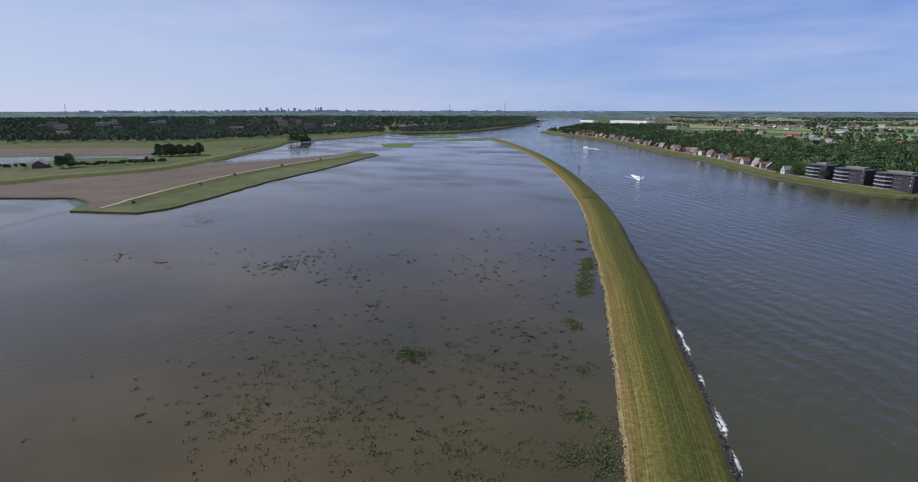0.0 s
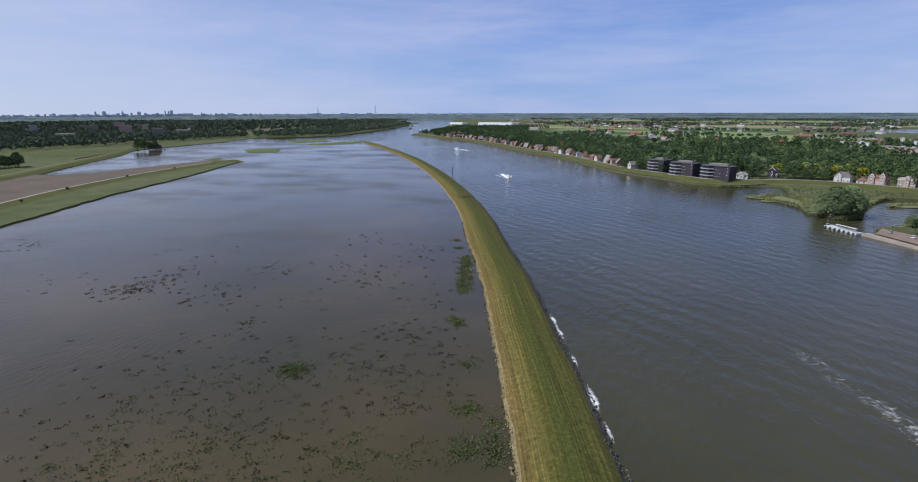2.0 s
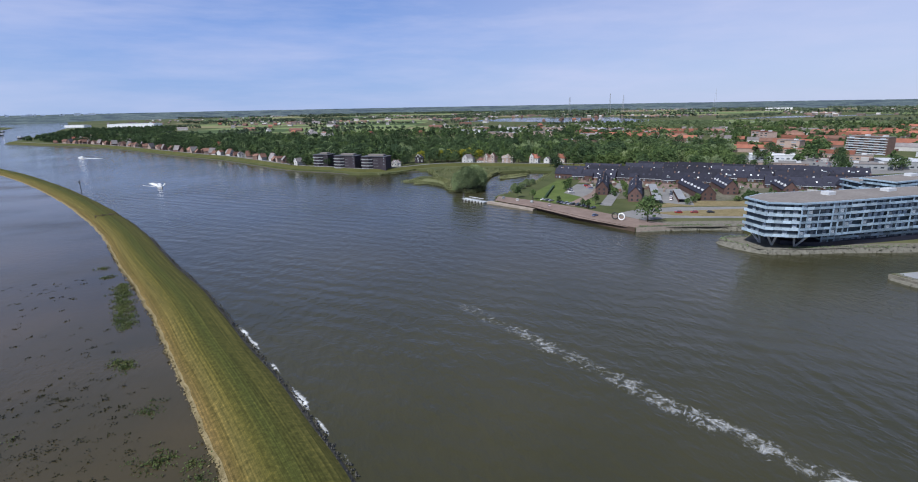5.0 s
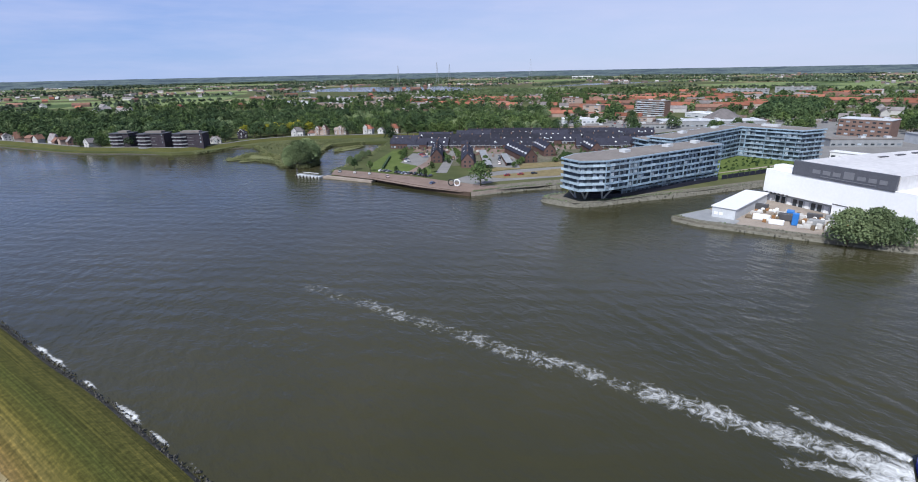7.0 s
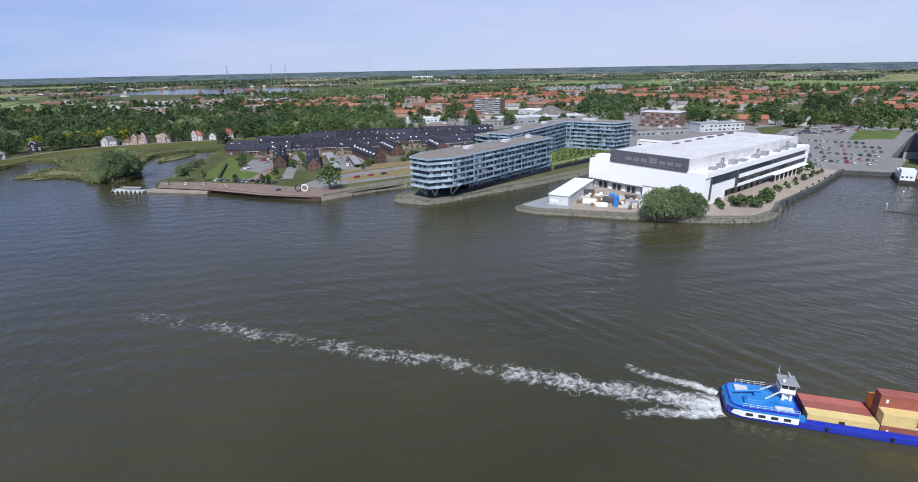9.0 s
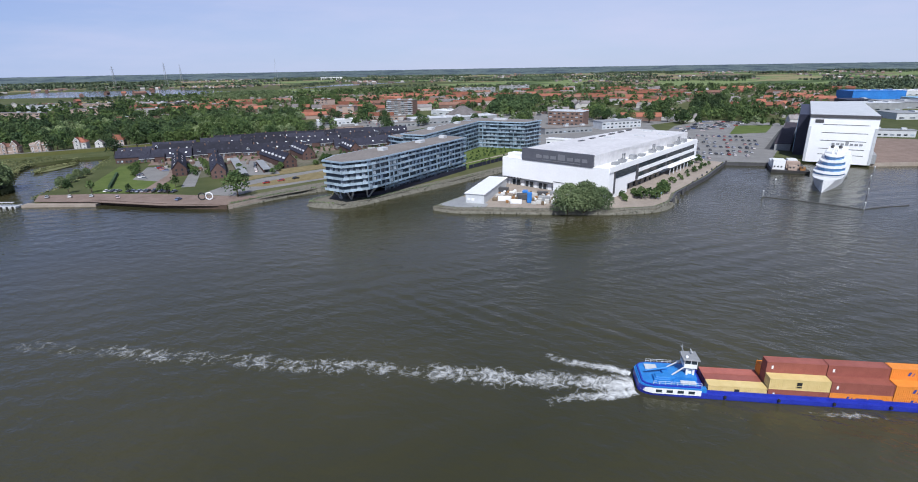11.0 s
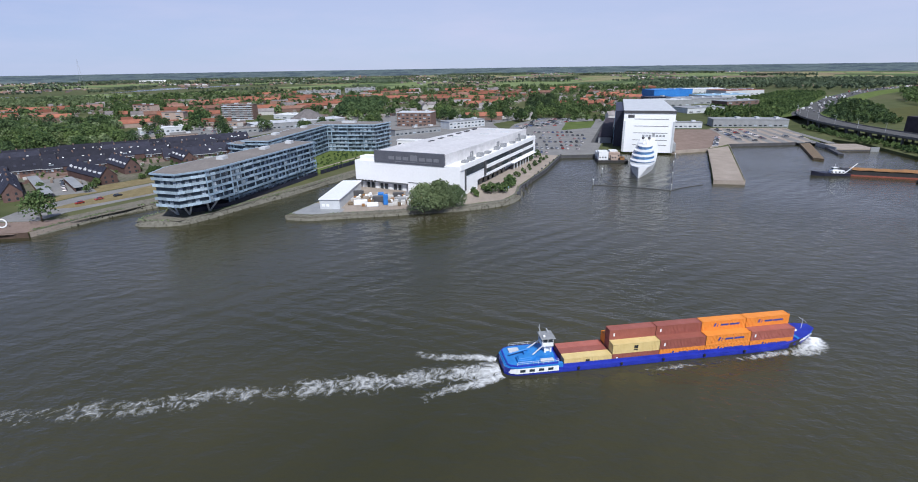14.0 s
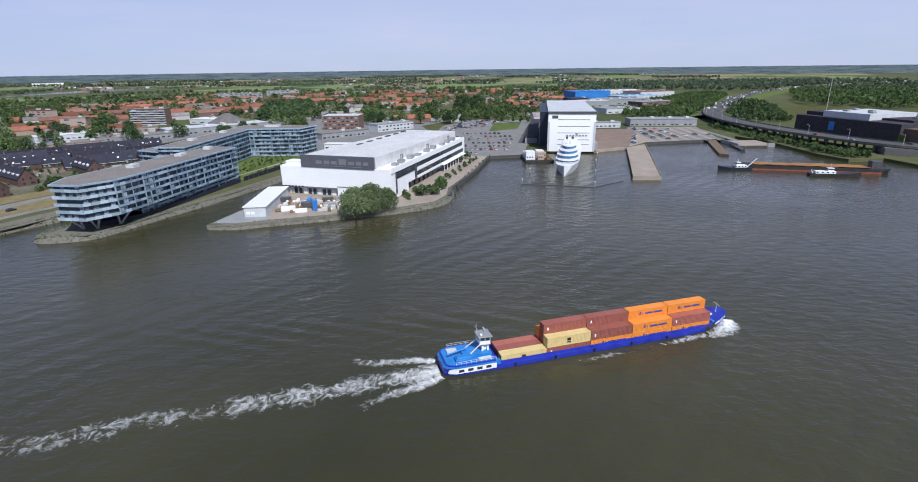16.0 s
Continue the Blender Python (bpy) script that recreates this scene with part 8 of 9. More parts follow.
AVOID = [(611, 150, 48), (684, 425, 40), (640, 300, 45), (690, 350, 45), (600, 290, 60), (600, 86, 40), (1330, 590, 60), (1430, 510, 55), (727, 612, 35), (640, 496, 30), (790, 285, 40), (860, 305, 40), (930, 325, 40), (1000, 345, 40), (745, 140, 16), (800, 150, 14), (790, 66, 26), (930, 5, 40), (850, 5, 40), (1010, 10, 30), (740, -40, 50)] + [(700 + n * 2, 520 + n * 24, 34) for n in range(7)]


def free(x, y, r):
    return all((x - a) ** 2 + (y - b) ** 2 > (c + r) ** 2 for a, b, c in AVOID)


for ringr in range(640, 1700, 46):
    az = 33.0
    while az < 100:
        L = g.uniform(34, 70)
        x, y = ringr * math.sin(radians(az)), ringr * math.cos(radians(az))
        step = math.degrees((L + g.uniform(6, 22)) / ringr)
        edge = 930 if az < 44 else 760 if az < 54 else 690 if az < 70 else 660 if az < 92 else 700
        if ringr > edge and free(x, y, 26) and ringr < (1300 if az < 60 else 1560) and g.uniform() < 0.82:
            red = 0.62 if ringr < 1150 else 0.5
            n = int(g.integers(0, 3)) if g.uniform() < red else int(g.integers(3, 5))
            if az > 84 and g.uniform() < 0.8:
                n = int(g.integers(5, 7))
            copy_thing(kinds[n], pose(x, y, LAND, 0, 0, -az + g.uniform(-9, 9) + (90 if g.uniform() < 0.12 else 0)))
        if ringr > edge - 20:
            for _ in range(6):
                town_trees.append((x + g.uniform(-30, 30), y + g.uniform(-22, 22)))
        az += step
for k in range(26):
    az, r_ = 92 + g.uniform(0, 6), g.uniform(700, 1000)
    x, y = r_ * math.sin(radians(az)), r_ * math.cos(radians(az))
    if free(x, y, 10):
        copy_thing(kinds[5 + k % 2], pose(x, y, LAND, 0, 0, g.uniform(0, 180)))
town_trees = [p for p in town_trees if free(p[0], p[1], 6)]
for k in range(46):
    x, y = NORTH[min(4 + k * 2, len(NORTH) - 1)]
    if 900 < y < 1500:
        copy_thing(kinds[3 + k % 4], pose(x + g.uniform(60, 150), y + g.uniform(20, 120), LAND, 0, 0, g.uniform(-70, -40)))

# ---- trees ----
OAK = tree(15, 14, 1.8, LEAF, 1, "broad green tree with a rounded crown", 20, 36, 0.66)
OAK.matrix_world = Matrix.Translation((202, 236, LAND))
PLANE = tree(16, 13, 1.6, LEAFDARK, 2, "dark green broadleaf tree", 18, 36, 0.68)
PLANE.matrix_world = Matrix.Translation((268, 452, LAND))
WILLOW = tree(13, 12, 0.2, LEAFWILLOW, 3, "spreading grey-green willow at the water", 60, 80, 0.36)
WILLOW.matrix_world = Matrix.Translation((246, 50, LAND - 1))
POPLAR = tree(21, 9, 1.8, LEAF, 4, "tall slender green tree", 16, 34, 0.7)
POPLAR.matrix_world = Matrix.Translation((300, 470, LAND))
YELLOW = tree(13, 12, 2.0, LEAFYELLOW, 5, "bright yellow-green tree among darker ones", 16, 28, 0.8)
YELLOW.matrix_world = Matrix.Translation((176, 618, LAND))
SHRUB = tree(5, 5.5, 0.2, LEAF, 6, "dense round green shrub", 12, 24, 0.45, "shrub")
SHRUB.matrix_world = Matrix.Translation((292, 20, LAND))
SMALL = tree(6, 3.6, 1.6, LEAF, 7, "small young street tree", 10, 18, 0.45)
SMALL.matrix_world = Matrix.Translation((192, 288, LAND))


def plant(src, x, y, z=LAND, s=1.0, label=""):
    ob = copy_thing(src, pose(x, y, z, 0, 0, float(g.uniform(0, 360))) @ Matrix.Diagonal((s * g.uniform(0.9, 1.1), s * g.uniform(0.9, 1.1), s, 1)))
    if label:
        tagged(ob, label)
    return ob


for x, y, s in ((252, 43, 0.95), (242, 57, 1.15), (247, 50, 1.2)):
    plant(WILLOW, x, y, LAND - 1.4, s)
for x, y, s in ((149, 390, 1.5), (157, 394, 1.55), (145, 397, 1.2), (164, 402, 1.25), (152, 402, 1.4), (140, 392, 0.6)):
    plant(WILLOW, x, y, 1.2, s, "huge grey-green willow on the marshy point")
for x, y, s in ((178, 362, 0.55), (190, 374, 0.45), (200, 384, 0.5), (210, 392, 0.4)):
    plant(WILLOW, x, y, 2.0, s)
for x, y in ((184, 305), (176, 328), (170, 340), (192, 282), (205, 292), (280, 27), (296, 17), (386, 8), (282, 20), (288, 24), (300, 18), (402, 4)):
    plant(SHRUB if x > 275 else SMALL, x, y, LAND, g.uniform(0.9, 1.4))
for p, q, n in (((238, 300), (280, 360), 9), ((236, 314), (256, 344), 6), ((254, 290), (262, 300), 3), ((300, 262), (330, 272), 9), ((318, 256), (345, 262), 8), ((262, 268), (286, 280), 4), ((218, 352), (246, 392), 8), ((340, 320), (360, 310), 5)):
    for k in range(n):
        t = k / max(1, n - 1)
        plant(SHRUB, p[0] + (q[0] - p[0]) * t + g.uniform(-2, 2), p[1] + (q[1] - p[1]) * t + g.uniform(-2, 2), LAND, g.uniform(0.5, 1.0), "green garden shrub beside the terraces")
hedge = bmesh.new()
box(hedge, 0, -0.7, 0, 54, 0.7, 1.6)
one("hedge", hedge, LEAFDARK, along((187, 329), (219, 372)), "clipped dark green hedge across the lawn", "hedge")
for p, q, n, lab in (((-762, 448), (-742, 496), 14, "dark tree beside the farm field"), ((-722, 303), (-726, 300), 3, "broad dark tree beside the farmyard"), ((-835, 765), (-822, 790), 4, "dark tree by the flooded shore")):
    for k in range(n):
        t = k / max(1, n - 1)
        plant(PLANE, p[0] + (q[0] - p[0]) * t + g.uniform(-8, 8), p[1] + (q[1] - p[1]) * t + g.uniform(-8, 8), 0.4, g.uniform(0.9, 1.25), lab)
grove("thicket", [(-722 + 1.1 * k + 6 * math.sin(k * 1.7), 306 + 2.1 * k + 5 * math.cos(k * 2.3)) for k in range(44)] + [(-757 - k * 1.6, 276 - k * 2.2 + 4 * math.sin(k)) for k in range(14)] + [(-775 + 1.7 * (k % 12) + 5 * math.sin(k * 3), 440 + 2.6 * (k % 23)) for k in range(46)], LEAFDARK, "dark hedges and bushes round the farmyards", 7, 12, 0.8, 2.5, 7, "shrubs", 0.6)
house(pose(-768, 292, 0.9, 0, 0, -30), 26, 14, 4, 9, BRICK, GREYTILE, "grey-roofed farm shed among trees", "farm", "farm buildings", 3, 1)
house(pose(-726, 378, 0.9, 0, 0, 30), 22, 10, 4, 8, BRICK, GREYTILE, "grey-roofed farm shed beside the ditch", "farm", "farm buildings", 2, 1)
hide = empty("bird_hide", pose(-842, 792, 0.2, 0, 0, 40), "dark timber hide standing in the flood", "hide")
bm = bmesh.new()
box(bm, 0, 0, 2.0, 22, 10, 9)
part("cabin", bm, DARKGREY, hide)
for k in range(6):
    for y in (0.4, 9.6):
        bm = bmesh.new()
        limb(bm, (1 + k * 4, y, -0.8), (1 + k * 4, y, 2.1), 0.4, 0.4)
        part("leg", bm, WOODEN, hide)

# single trees at the edges of the woods
EDGES = [(-60, 840), (-20, 765), (10, 700), (36, 660), (52, 632), (110, 610), (135, 600), (155, 606), (190, 596), (205, 588), (232, 580), (262, 555), (275, 545), (312, 528), (330, 510), (322, 486), (345, 470), (352, 440), (372, 425), (398, 398), (425, 380), (446, 362), (500, 318), (560, 318), (600, 400), (560, 430), (520, 430), (585, 470), (520, 250), (505, 215), (548, 232), (470, 205), (590, 200), (640, 205), (655, 175), (660, 120), (650, 90), (670, 60), (660, 34), (680, 40), (710, 10), (716, -30), (740, -84), (800, -20), (860, -40)]
for k, (x, y) in enumerate(EDGES):
    for j in range(2):
        plant((OAK, PLANE, POPLAR, OAK)[(k + j) % 4] if x < 500 else (OAK, PLANE)[(k + j) % 2], x + g.uniform(-9, 9), y + g.uniform(-9, 9), LAND, g.uniform(0.7, 1.1))
for x, y in ((188, 604), (196, 602), (204, 599), (212, 597), (221, 595), (230, 594), (240, 588)):
    plant(YELLOW, x, y, LAND + 1, g.uniform(0.95, 1.15))
for x, y, s in [(a, b, 0.62 + 0.07 * (i % 5)) for i, (a, b) in enumerate(((184, 588), (192, 585), (199, 583), (206, 580), (262, 530), (268, 526), (258, 540), (204, 574), (296, 500), (316, 506), (322, 498), (144, 580), (152, 590), (178, 592), (118, 584), (124, 590), (108, 574), (38, 622), (22, 640), (61, 606), (86, 582), (60, 602), (84, 578), (114, 566), (120, 572)))]:
    plant(PLANE, x, y, LAND + 1, s, "dark green tree beside the bank houses")

W1 = [(-420, 1440), (-300, 1290), (-200, 1110), (-110, 950), (-50, 850), (10, 735), (42, 655), (74, 624), (110, 604), (150, 600), (200, 588), (228, 572), (258, 548), (300, 528), (330, 500), (370, 480), (440, 560), (420, 720), (320, 840), (200, 980), (60, 1120), (-100, 1280), (-250, 1460)]
W0 = [(-555, 1500), (-420, 1455), (-260, 1470), (-250, 1700), (-330, 2300), (-640, 2250), (-590, 1750)]
grove("woodland", scatter(W0, 21, 31), LEAFDARK, "trees and gardens beside the far river bend", 5, 9, 2.0, 6, 13)
g2 = np.random.default_rng(11)
for i in range(2, len(NORTH) - 1):
    p = NORTH[i]
    if 560 < p.y < 1330:
        d = (NORTH[i + 1] - NORTH[i - 1]).normalized()
        r = Vector((d.y, -d.x))
        for o in ((38,) if i % 2 else (25,)):
            q = p - r * (o + g2.uniform(-4, 8)) + d * g2.uniform(-4, 4)
            plant((OAK, PLANE, SHRUB, PLANE)[(i + o) % 4], q.x, q.y, 2.0, g2.uniform(0.5, 0.85) * (1.6 if (i + o) % 4 == 2 else 1), "green garden tree between the riverside houses")
behind = []
for i in range(2, len(NORTH) - 1):
    p = NORTH[i]
    if 600 < p.y < 1400:
        d = (NORTH[i + 1] - NORTH[i - 1]).normalized()
        for o in (40, 50, 62):
            q = p - Vector((d.y, -d.x)) * (o + g2.uniform(-5, 5)) + d * g2.uniform(-4, 4)
            behind.append((q.x, q.y))
grove("woodland", behind, LEAFDARK, "dark garden trees behind the riverside houses", 7, 11, 1.1, 6, 13)
W2 = [(316, 476), (352, 446), (392, 408), (436, 380), (470, 424), (520, 474), (590, 530), (540, 620), (440, 640), (340, 560)]
VILLAS = [(214, 572), (227, 560), (238, 549), (250, 538), (278, 522), (289, 510), (302, 512), (28, 632), (132, 585), (167, 607), (46, 612), (66, 586), (92, 560)]
clear = [p for p in scatter(W1, 16.5, 1) if all((p[0] - a - 6) ** 2 + (p[1] - b - 4) ** 2 > (340 if n < 10 else 620) for n, (a, b) in enumerate(VILLAS))]
for spots, leaf, lab, lo, hi in zip(share(clear, 4), (LEAFDARK, LEAF, LEAFDARK, LEAFWILLOW), ("dark trees of the riverside woodland", "green trees of the riverside woodland", "shady trees of the riverside woodland", "grey-green trees of the riverside woodland"), (12, 9, 11, 9), (23, 18, 21, 17)):
    grove("woodland", spots, leaf, lab, 12, 22, 1.0, lo + 2, hi + 1)
for spots, leaf, lab, lo, hi in zip(share(scatter(W2, 15.5, 2), 3, 0.03), (LEAFDARK, LEAF, LEAFWILLOW), ("dark park trees behind the terraces", "green park trees behind the terraces", "pale park trees behind the terraces"), (11, 9, 9), (21, 18, 16)):
    grove("woodland", spots, leaf, lab, 14, 24, 0.95, lo + 2, hi + 1)
suburb = [(380, 880), (300, 1000), (150, 1180), (120, 1330), (420, 1330), (640, 1230), (820, 960), (700, 760), (560, 640), (440, 720)]
flats_at = [(447, 978), (528, 950), (626, 1078), (570, 1158), (682, 992), (575, 850), (706, 942), (505, 1232), (459, 730)]
for spots, leaf, lab in zip(share([p for p in scatter(suburb, 23, 17) if all((p[0] - a) ** 2 + (p[1] - b) ** 2 > 900 for a, b in flats_at)], 2), (LEAFDARK, LEAF), ("dark garden trees between the pale flats", "green garden trees between the pale flats")):
    grove("woodland", spots, leaf, lab, 7, 11, 1.5, 8, 17)
for spots, leaf, lab in zip(share(town_trees, 3, 0.012, 5.0), (LEAFDARK, LEAF, LEAFWILLOW), ("dark street trees across the town", "green garden trees across the town", "pale green trees across the town")):
    grove("woodland", spots, leaf, lab, 6, 9, 1.5, 6, 15, loose=0.5)
for n, (poly, leaf, lab) in enumerate((([(700, 290), (722, 232), (1060, 320), (1060, 410)], LEAFDARK, "tall dark trees in the town park"), ([(677, 138), (678, 121), (822, 147), (822, 165)], LEAF, "row of broad street trees"), ([(735, 75), (750, 49), (869, 58), (845, 82)], LEAF, "clump of rounded town trees"),
                                      ([(804, 30), (825, -15), (1069, -19), (1071, 32)], LEAFDARK, "tall trees round the town square"), ([(700, 640), (757, 598), (951, 748), (890, 805)], LEAF, "belt of garden trees across the town"), ([(596, 435), (604, 412), (711, 488), (710, 521)], LEAF, "light green trees beside the flats"),
                                      ([(806, 971), (920, 873), (1153, 1089), (1029, 1233)], LEAFWILLOW, "pale woods at the edge of the town"))):
    grove("woodland", scatter(poly, 13 if n < 6 else 17, 60 + n), leaf, lab, 10, 17, 1.2, 9, 19, loose=0.45)
grove("woodland", scatter([(690, -20), (700, -56), (800, -76), (960, -60), (900, 10), (720, 20)], 13, 4), LEAF, "garden trees beside the car park", 7, 10, 1.4, 8, 15)
grove("thicket", scatter([(700, -215), (760, -215), (1000, -310), (1160, -430), (1150, -480), (960, -395), (800, -330), (700, -280)], 10, 7), LEAF, "light green bushes beside the highway", 6, 9, 1.4, 5, 10)
grove("thicket", scatter([(640, -330), (720, -345), (900, -430), (1000, -500), (960, -520), (760, -440), (650, -390)], 12, 8), LEAFDARK, "bushes beyond the highway", 6, 9, 1.4, 5, 10)
grove("thicket", scatter([(500, -268), (480, -277), (410, -276), (388, -286), (392, -304), (440, -296), (520, -284), (600, -280), (600, -270)], 4.5, 9), LEAF, "green bushes on the bank below the viaduct", 5, 10, 0.9, 2.5, 6)
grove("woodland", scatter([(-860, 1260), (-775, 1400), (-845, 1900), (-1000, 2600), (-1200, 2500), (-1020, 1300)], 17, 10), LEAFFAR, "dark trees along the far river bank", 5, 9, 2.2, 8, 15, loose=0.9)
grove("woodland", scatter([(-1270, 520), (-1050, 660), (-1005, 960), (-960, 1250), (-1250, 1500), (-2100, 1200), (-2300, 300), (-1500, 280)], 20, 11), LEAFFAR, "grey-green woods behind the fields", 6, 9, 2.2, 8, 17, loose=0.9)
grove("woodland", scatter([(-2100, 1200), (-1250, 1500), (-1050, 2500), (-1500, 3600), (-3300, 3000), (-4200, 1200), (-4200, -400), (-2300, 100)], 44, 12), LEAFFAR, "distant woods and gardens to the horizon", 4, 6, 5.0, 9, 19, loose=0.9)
grove("woodland", [p for p in scatter([(905, -565), (1010, -605), (1300, -770), (1340, -1000), (1240, -1040), (1100, -950), (960, -810), (840, -720), (800, -640)], 16, 41) if all((Vector(p) - q).length > 34 for q in HIGH)], LEAF, "broad green trees beyond the highway", 7, 12, 1.5, 9, 18, loose=0.6)
grove("thicket", [p for p in scatter([(700, -262), (760, -290), (960, -385), (1160, -430), (1300, -540), (1280, -605), (1180, -560), (980, -450), (860, -395), (780, -352), (700, -300)], 9, 43) if all((Vector(p) - q).length > 21 for q in HIGH)], LEAF, "bright green bushes along the highway", 6, 10, 1.2, 4, 10, loose=0.6)
grove("thicket", scatter([(640, -378), (700, -372), (760, -402), (900, -480), (880, -500), (740, -430), (660, -400)], 9, 42), LEAF, "light green bushes beside the viaduct", 6, 10, 1.2, 4, 9, loose=0.6)
patch("rough_field", [(600, -430), (700, -410), (860, -500), (900, -560), (760, -620), (600, -560)], LAND + 0.08, OLIVE, "open yellow-green field behind the dark building", "field", edge=3.0)
far_right = [(1500, -330), (1760, -270), (2050, -420), (2200, -900), (2000, -1500), (1600, -1500), (1000, -1000), (980, -820), (1200, -840), (1400, -700), (1500, -560)]
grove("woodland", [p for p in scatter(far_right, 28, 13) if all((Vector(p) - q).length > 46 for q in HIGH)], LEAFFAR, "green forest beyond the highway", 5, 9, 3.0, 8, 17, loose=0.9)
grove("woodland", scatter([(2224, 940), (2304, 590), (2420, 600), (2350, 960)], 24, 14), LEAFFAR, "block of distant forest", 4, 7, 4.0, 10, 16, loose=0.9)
lines, belts = [], []
for k in range(170):
    az, r_ = radians(g.uniform(-16, 104)), 1150 + 3500 * g.uniform() ** 1.25
    if az < radians(28) and r_ < 1400 and az > radians(-8):
        r_ += 300
    x, y = r_ * math.sin(az), r_ * math.cos(az)
    if r_ < 1650 and az > radians(33):
        continue
    t = g.uniform(0, 3.14) if g.uniform() < 0.15 else -az + g.uniform(-0.3, 0.3)
    n = int(g.integers(6, 26))
    for j in range(n):
        lines.append((x + math.cos(t) * j * 9 + g.uniform(-5, 5), y + math.sin(t) * j * 9 + g.uniform(-5, 5)))
for k in range(120):
    az, r_ = g.uniform(-70, 112), 2300 + 1980 * g.uniform() ** 0.8
    if -24 < az < -10 and r_ > 1500:
        continue
    for j in range(int(g.integers(10, 34))):
        a_ = radians(az) + j * 13 / r_
        q = r_ + g.uniform(-14, 14)
        belts.append((q * math.sin(a_), q * math.cos(a_)))
lines = [p for p in lines if math.hypot(*p) < 4650 and p[0] > -500 and not inside(p, [(700, 1950), (1022, 1470), (1300, 1470), (1420, 1960), (1100, 2260)])]
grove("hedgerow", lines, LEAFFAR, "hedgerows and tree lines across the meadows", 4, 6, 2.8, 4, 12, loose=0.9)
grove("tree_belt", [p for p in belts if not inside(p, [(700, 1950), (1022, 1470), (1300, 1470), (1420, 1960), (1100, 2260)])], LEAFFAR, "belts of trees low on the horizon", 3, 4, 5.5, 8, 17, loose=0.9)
grove("garden_shrubs", [p for p in scatter([(328, 152), (404, 132), (418, 142), (416, 176), (328, 176)], 5.5, 51) if abs((p[1] - 160) + 0.24 * (p[0] - 330)) > 4], LEAF, "low shrubs and beds in the courtyard garden", 4, 10, 0.5, 1.0, 3.0, "shrubs")
grove("garden_shrubs", [(318 + 6.5 * k + 2 * math.sin(k * 2), 17.5 - 1.75 * k + 2 * math.cos(k * 3)) for k in range(13)] + [(272 + 3.5 * (k % 6), 34 - 1.5 * (k % 6) + 3 * (k % 3)) for k in range(12)], LEAF, "green shrubs between the hall and the quay", 6, 14, 0.5, 2.0, 5.0, "shrubs")
grove("garden_shrubs", [p for p in scatter([(240, 400), (300, 300), (330, 265), (420, 230), (480, 300), (330, 470)], 11, 21)], LEAF, "shrubs in the gardens between terraces", 4, 10, 0.55, 1.6, 4.0, "shrubs")
for k in range(70):
    az, r_ = radians(g.uniform(-14, 36)), g.uniform(1150, 2600)
    x, y = r_ * math.sin(az), r_ * math.cos(az)
    if x > -300:
        copy_thing(kinds[3 + k % 4], pose(x, y, LAND, 0, 0, g.uniform(0, 180)))
MARSHLAND = varied("marsh_turf", (0.10, 0.115, 0.05), (0.20, 0.205, 0.10), 0.3, 0.95, space="World")
# sheds, walls and fences in the gardens, too many to count
SHEDS = material("shed_walls_and_roofs", (0.2, 0.2, 0.2), 0.8)
colour(SHEDS, ramp(SHEDS, node(SHEDS, "NewGeometry").outputs["Random Per Island"], [(0.0, (0.06, 0.055, 0.06)), (0.25, (0.16, 0.09, 0.07)), (0.5, (0.22, 0.19, 0.16)), (0.8, (0.28, 0.27, 0.26)), (1.0, (0.5, 0.49, 0.47))]))
sheds = []
faces_ = []
gs = np.random.default_rng(61)
for k in range(1500):
    if k < 260:
        x, y = 236 + gs.uniform(0, 200), 236 + gs.uniform(0, 200)
        if not inside((x, y), [(236, 310), (262, 276), (345, 258), (420, 232), (500, 270), (330, 470), (256, 400)]):
            continue
        sx, sy, sz, rz = gs.uniform(0.4, 7), gs.uniform(0.5, 2.6), gs.uniform(1.0, 2.6), -45.6 + 90 * int(gs.integers(0, 2))
    else:
        az, r_ = gs.uniform(34, 99), gs.uniform(690, 1500)
        x, y = r_ * math.sin(radians(az)), r_ * math.cos(radians(az))
        if (az < 54 and r_ < 800) or not free(x, y, 4):
            continue
        sx, sy, sz, rz = gs.uniform(3, 9), gs.uniform(3, 6), gs.uniform(2.2, 4.2), gs.uniform(0, 180)
    m = pose(x, y, LAND, 0, 0, rz)
    n = len(sheds)
    for q in ((0, 0, 0), (sx, 0, 0), (sx, sy, 0), (0, sy, 0), (0, 0, sz), (sx, 0, sz), (sx, sy, sz * 0.85), (0, sy, sz * 0.85)):
        sheds.append(tuple(m @ Vector(q)))
    faces_ += [tuple(n + i for i in q) for q in ((0, 1, 5, 4), (1, 2, 6, 5), (2, 3, 7, 6), (3, 0, 4, 7), (4, 5, 6, 7))]
me = bpy.data.meshes.new("garden_sheds")
me.from_pydata(sheds, [], faces_)
me.materials.append(SHEDS)
tagged(new("garden_sheds", me), "sheds, garages and walls scattered among the gardens", "sheds", kind="stuff")
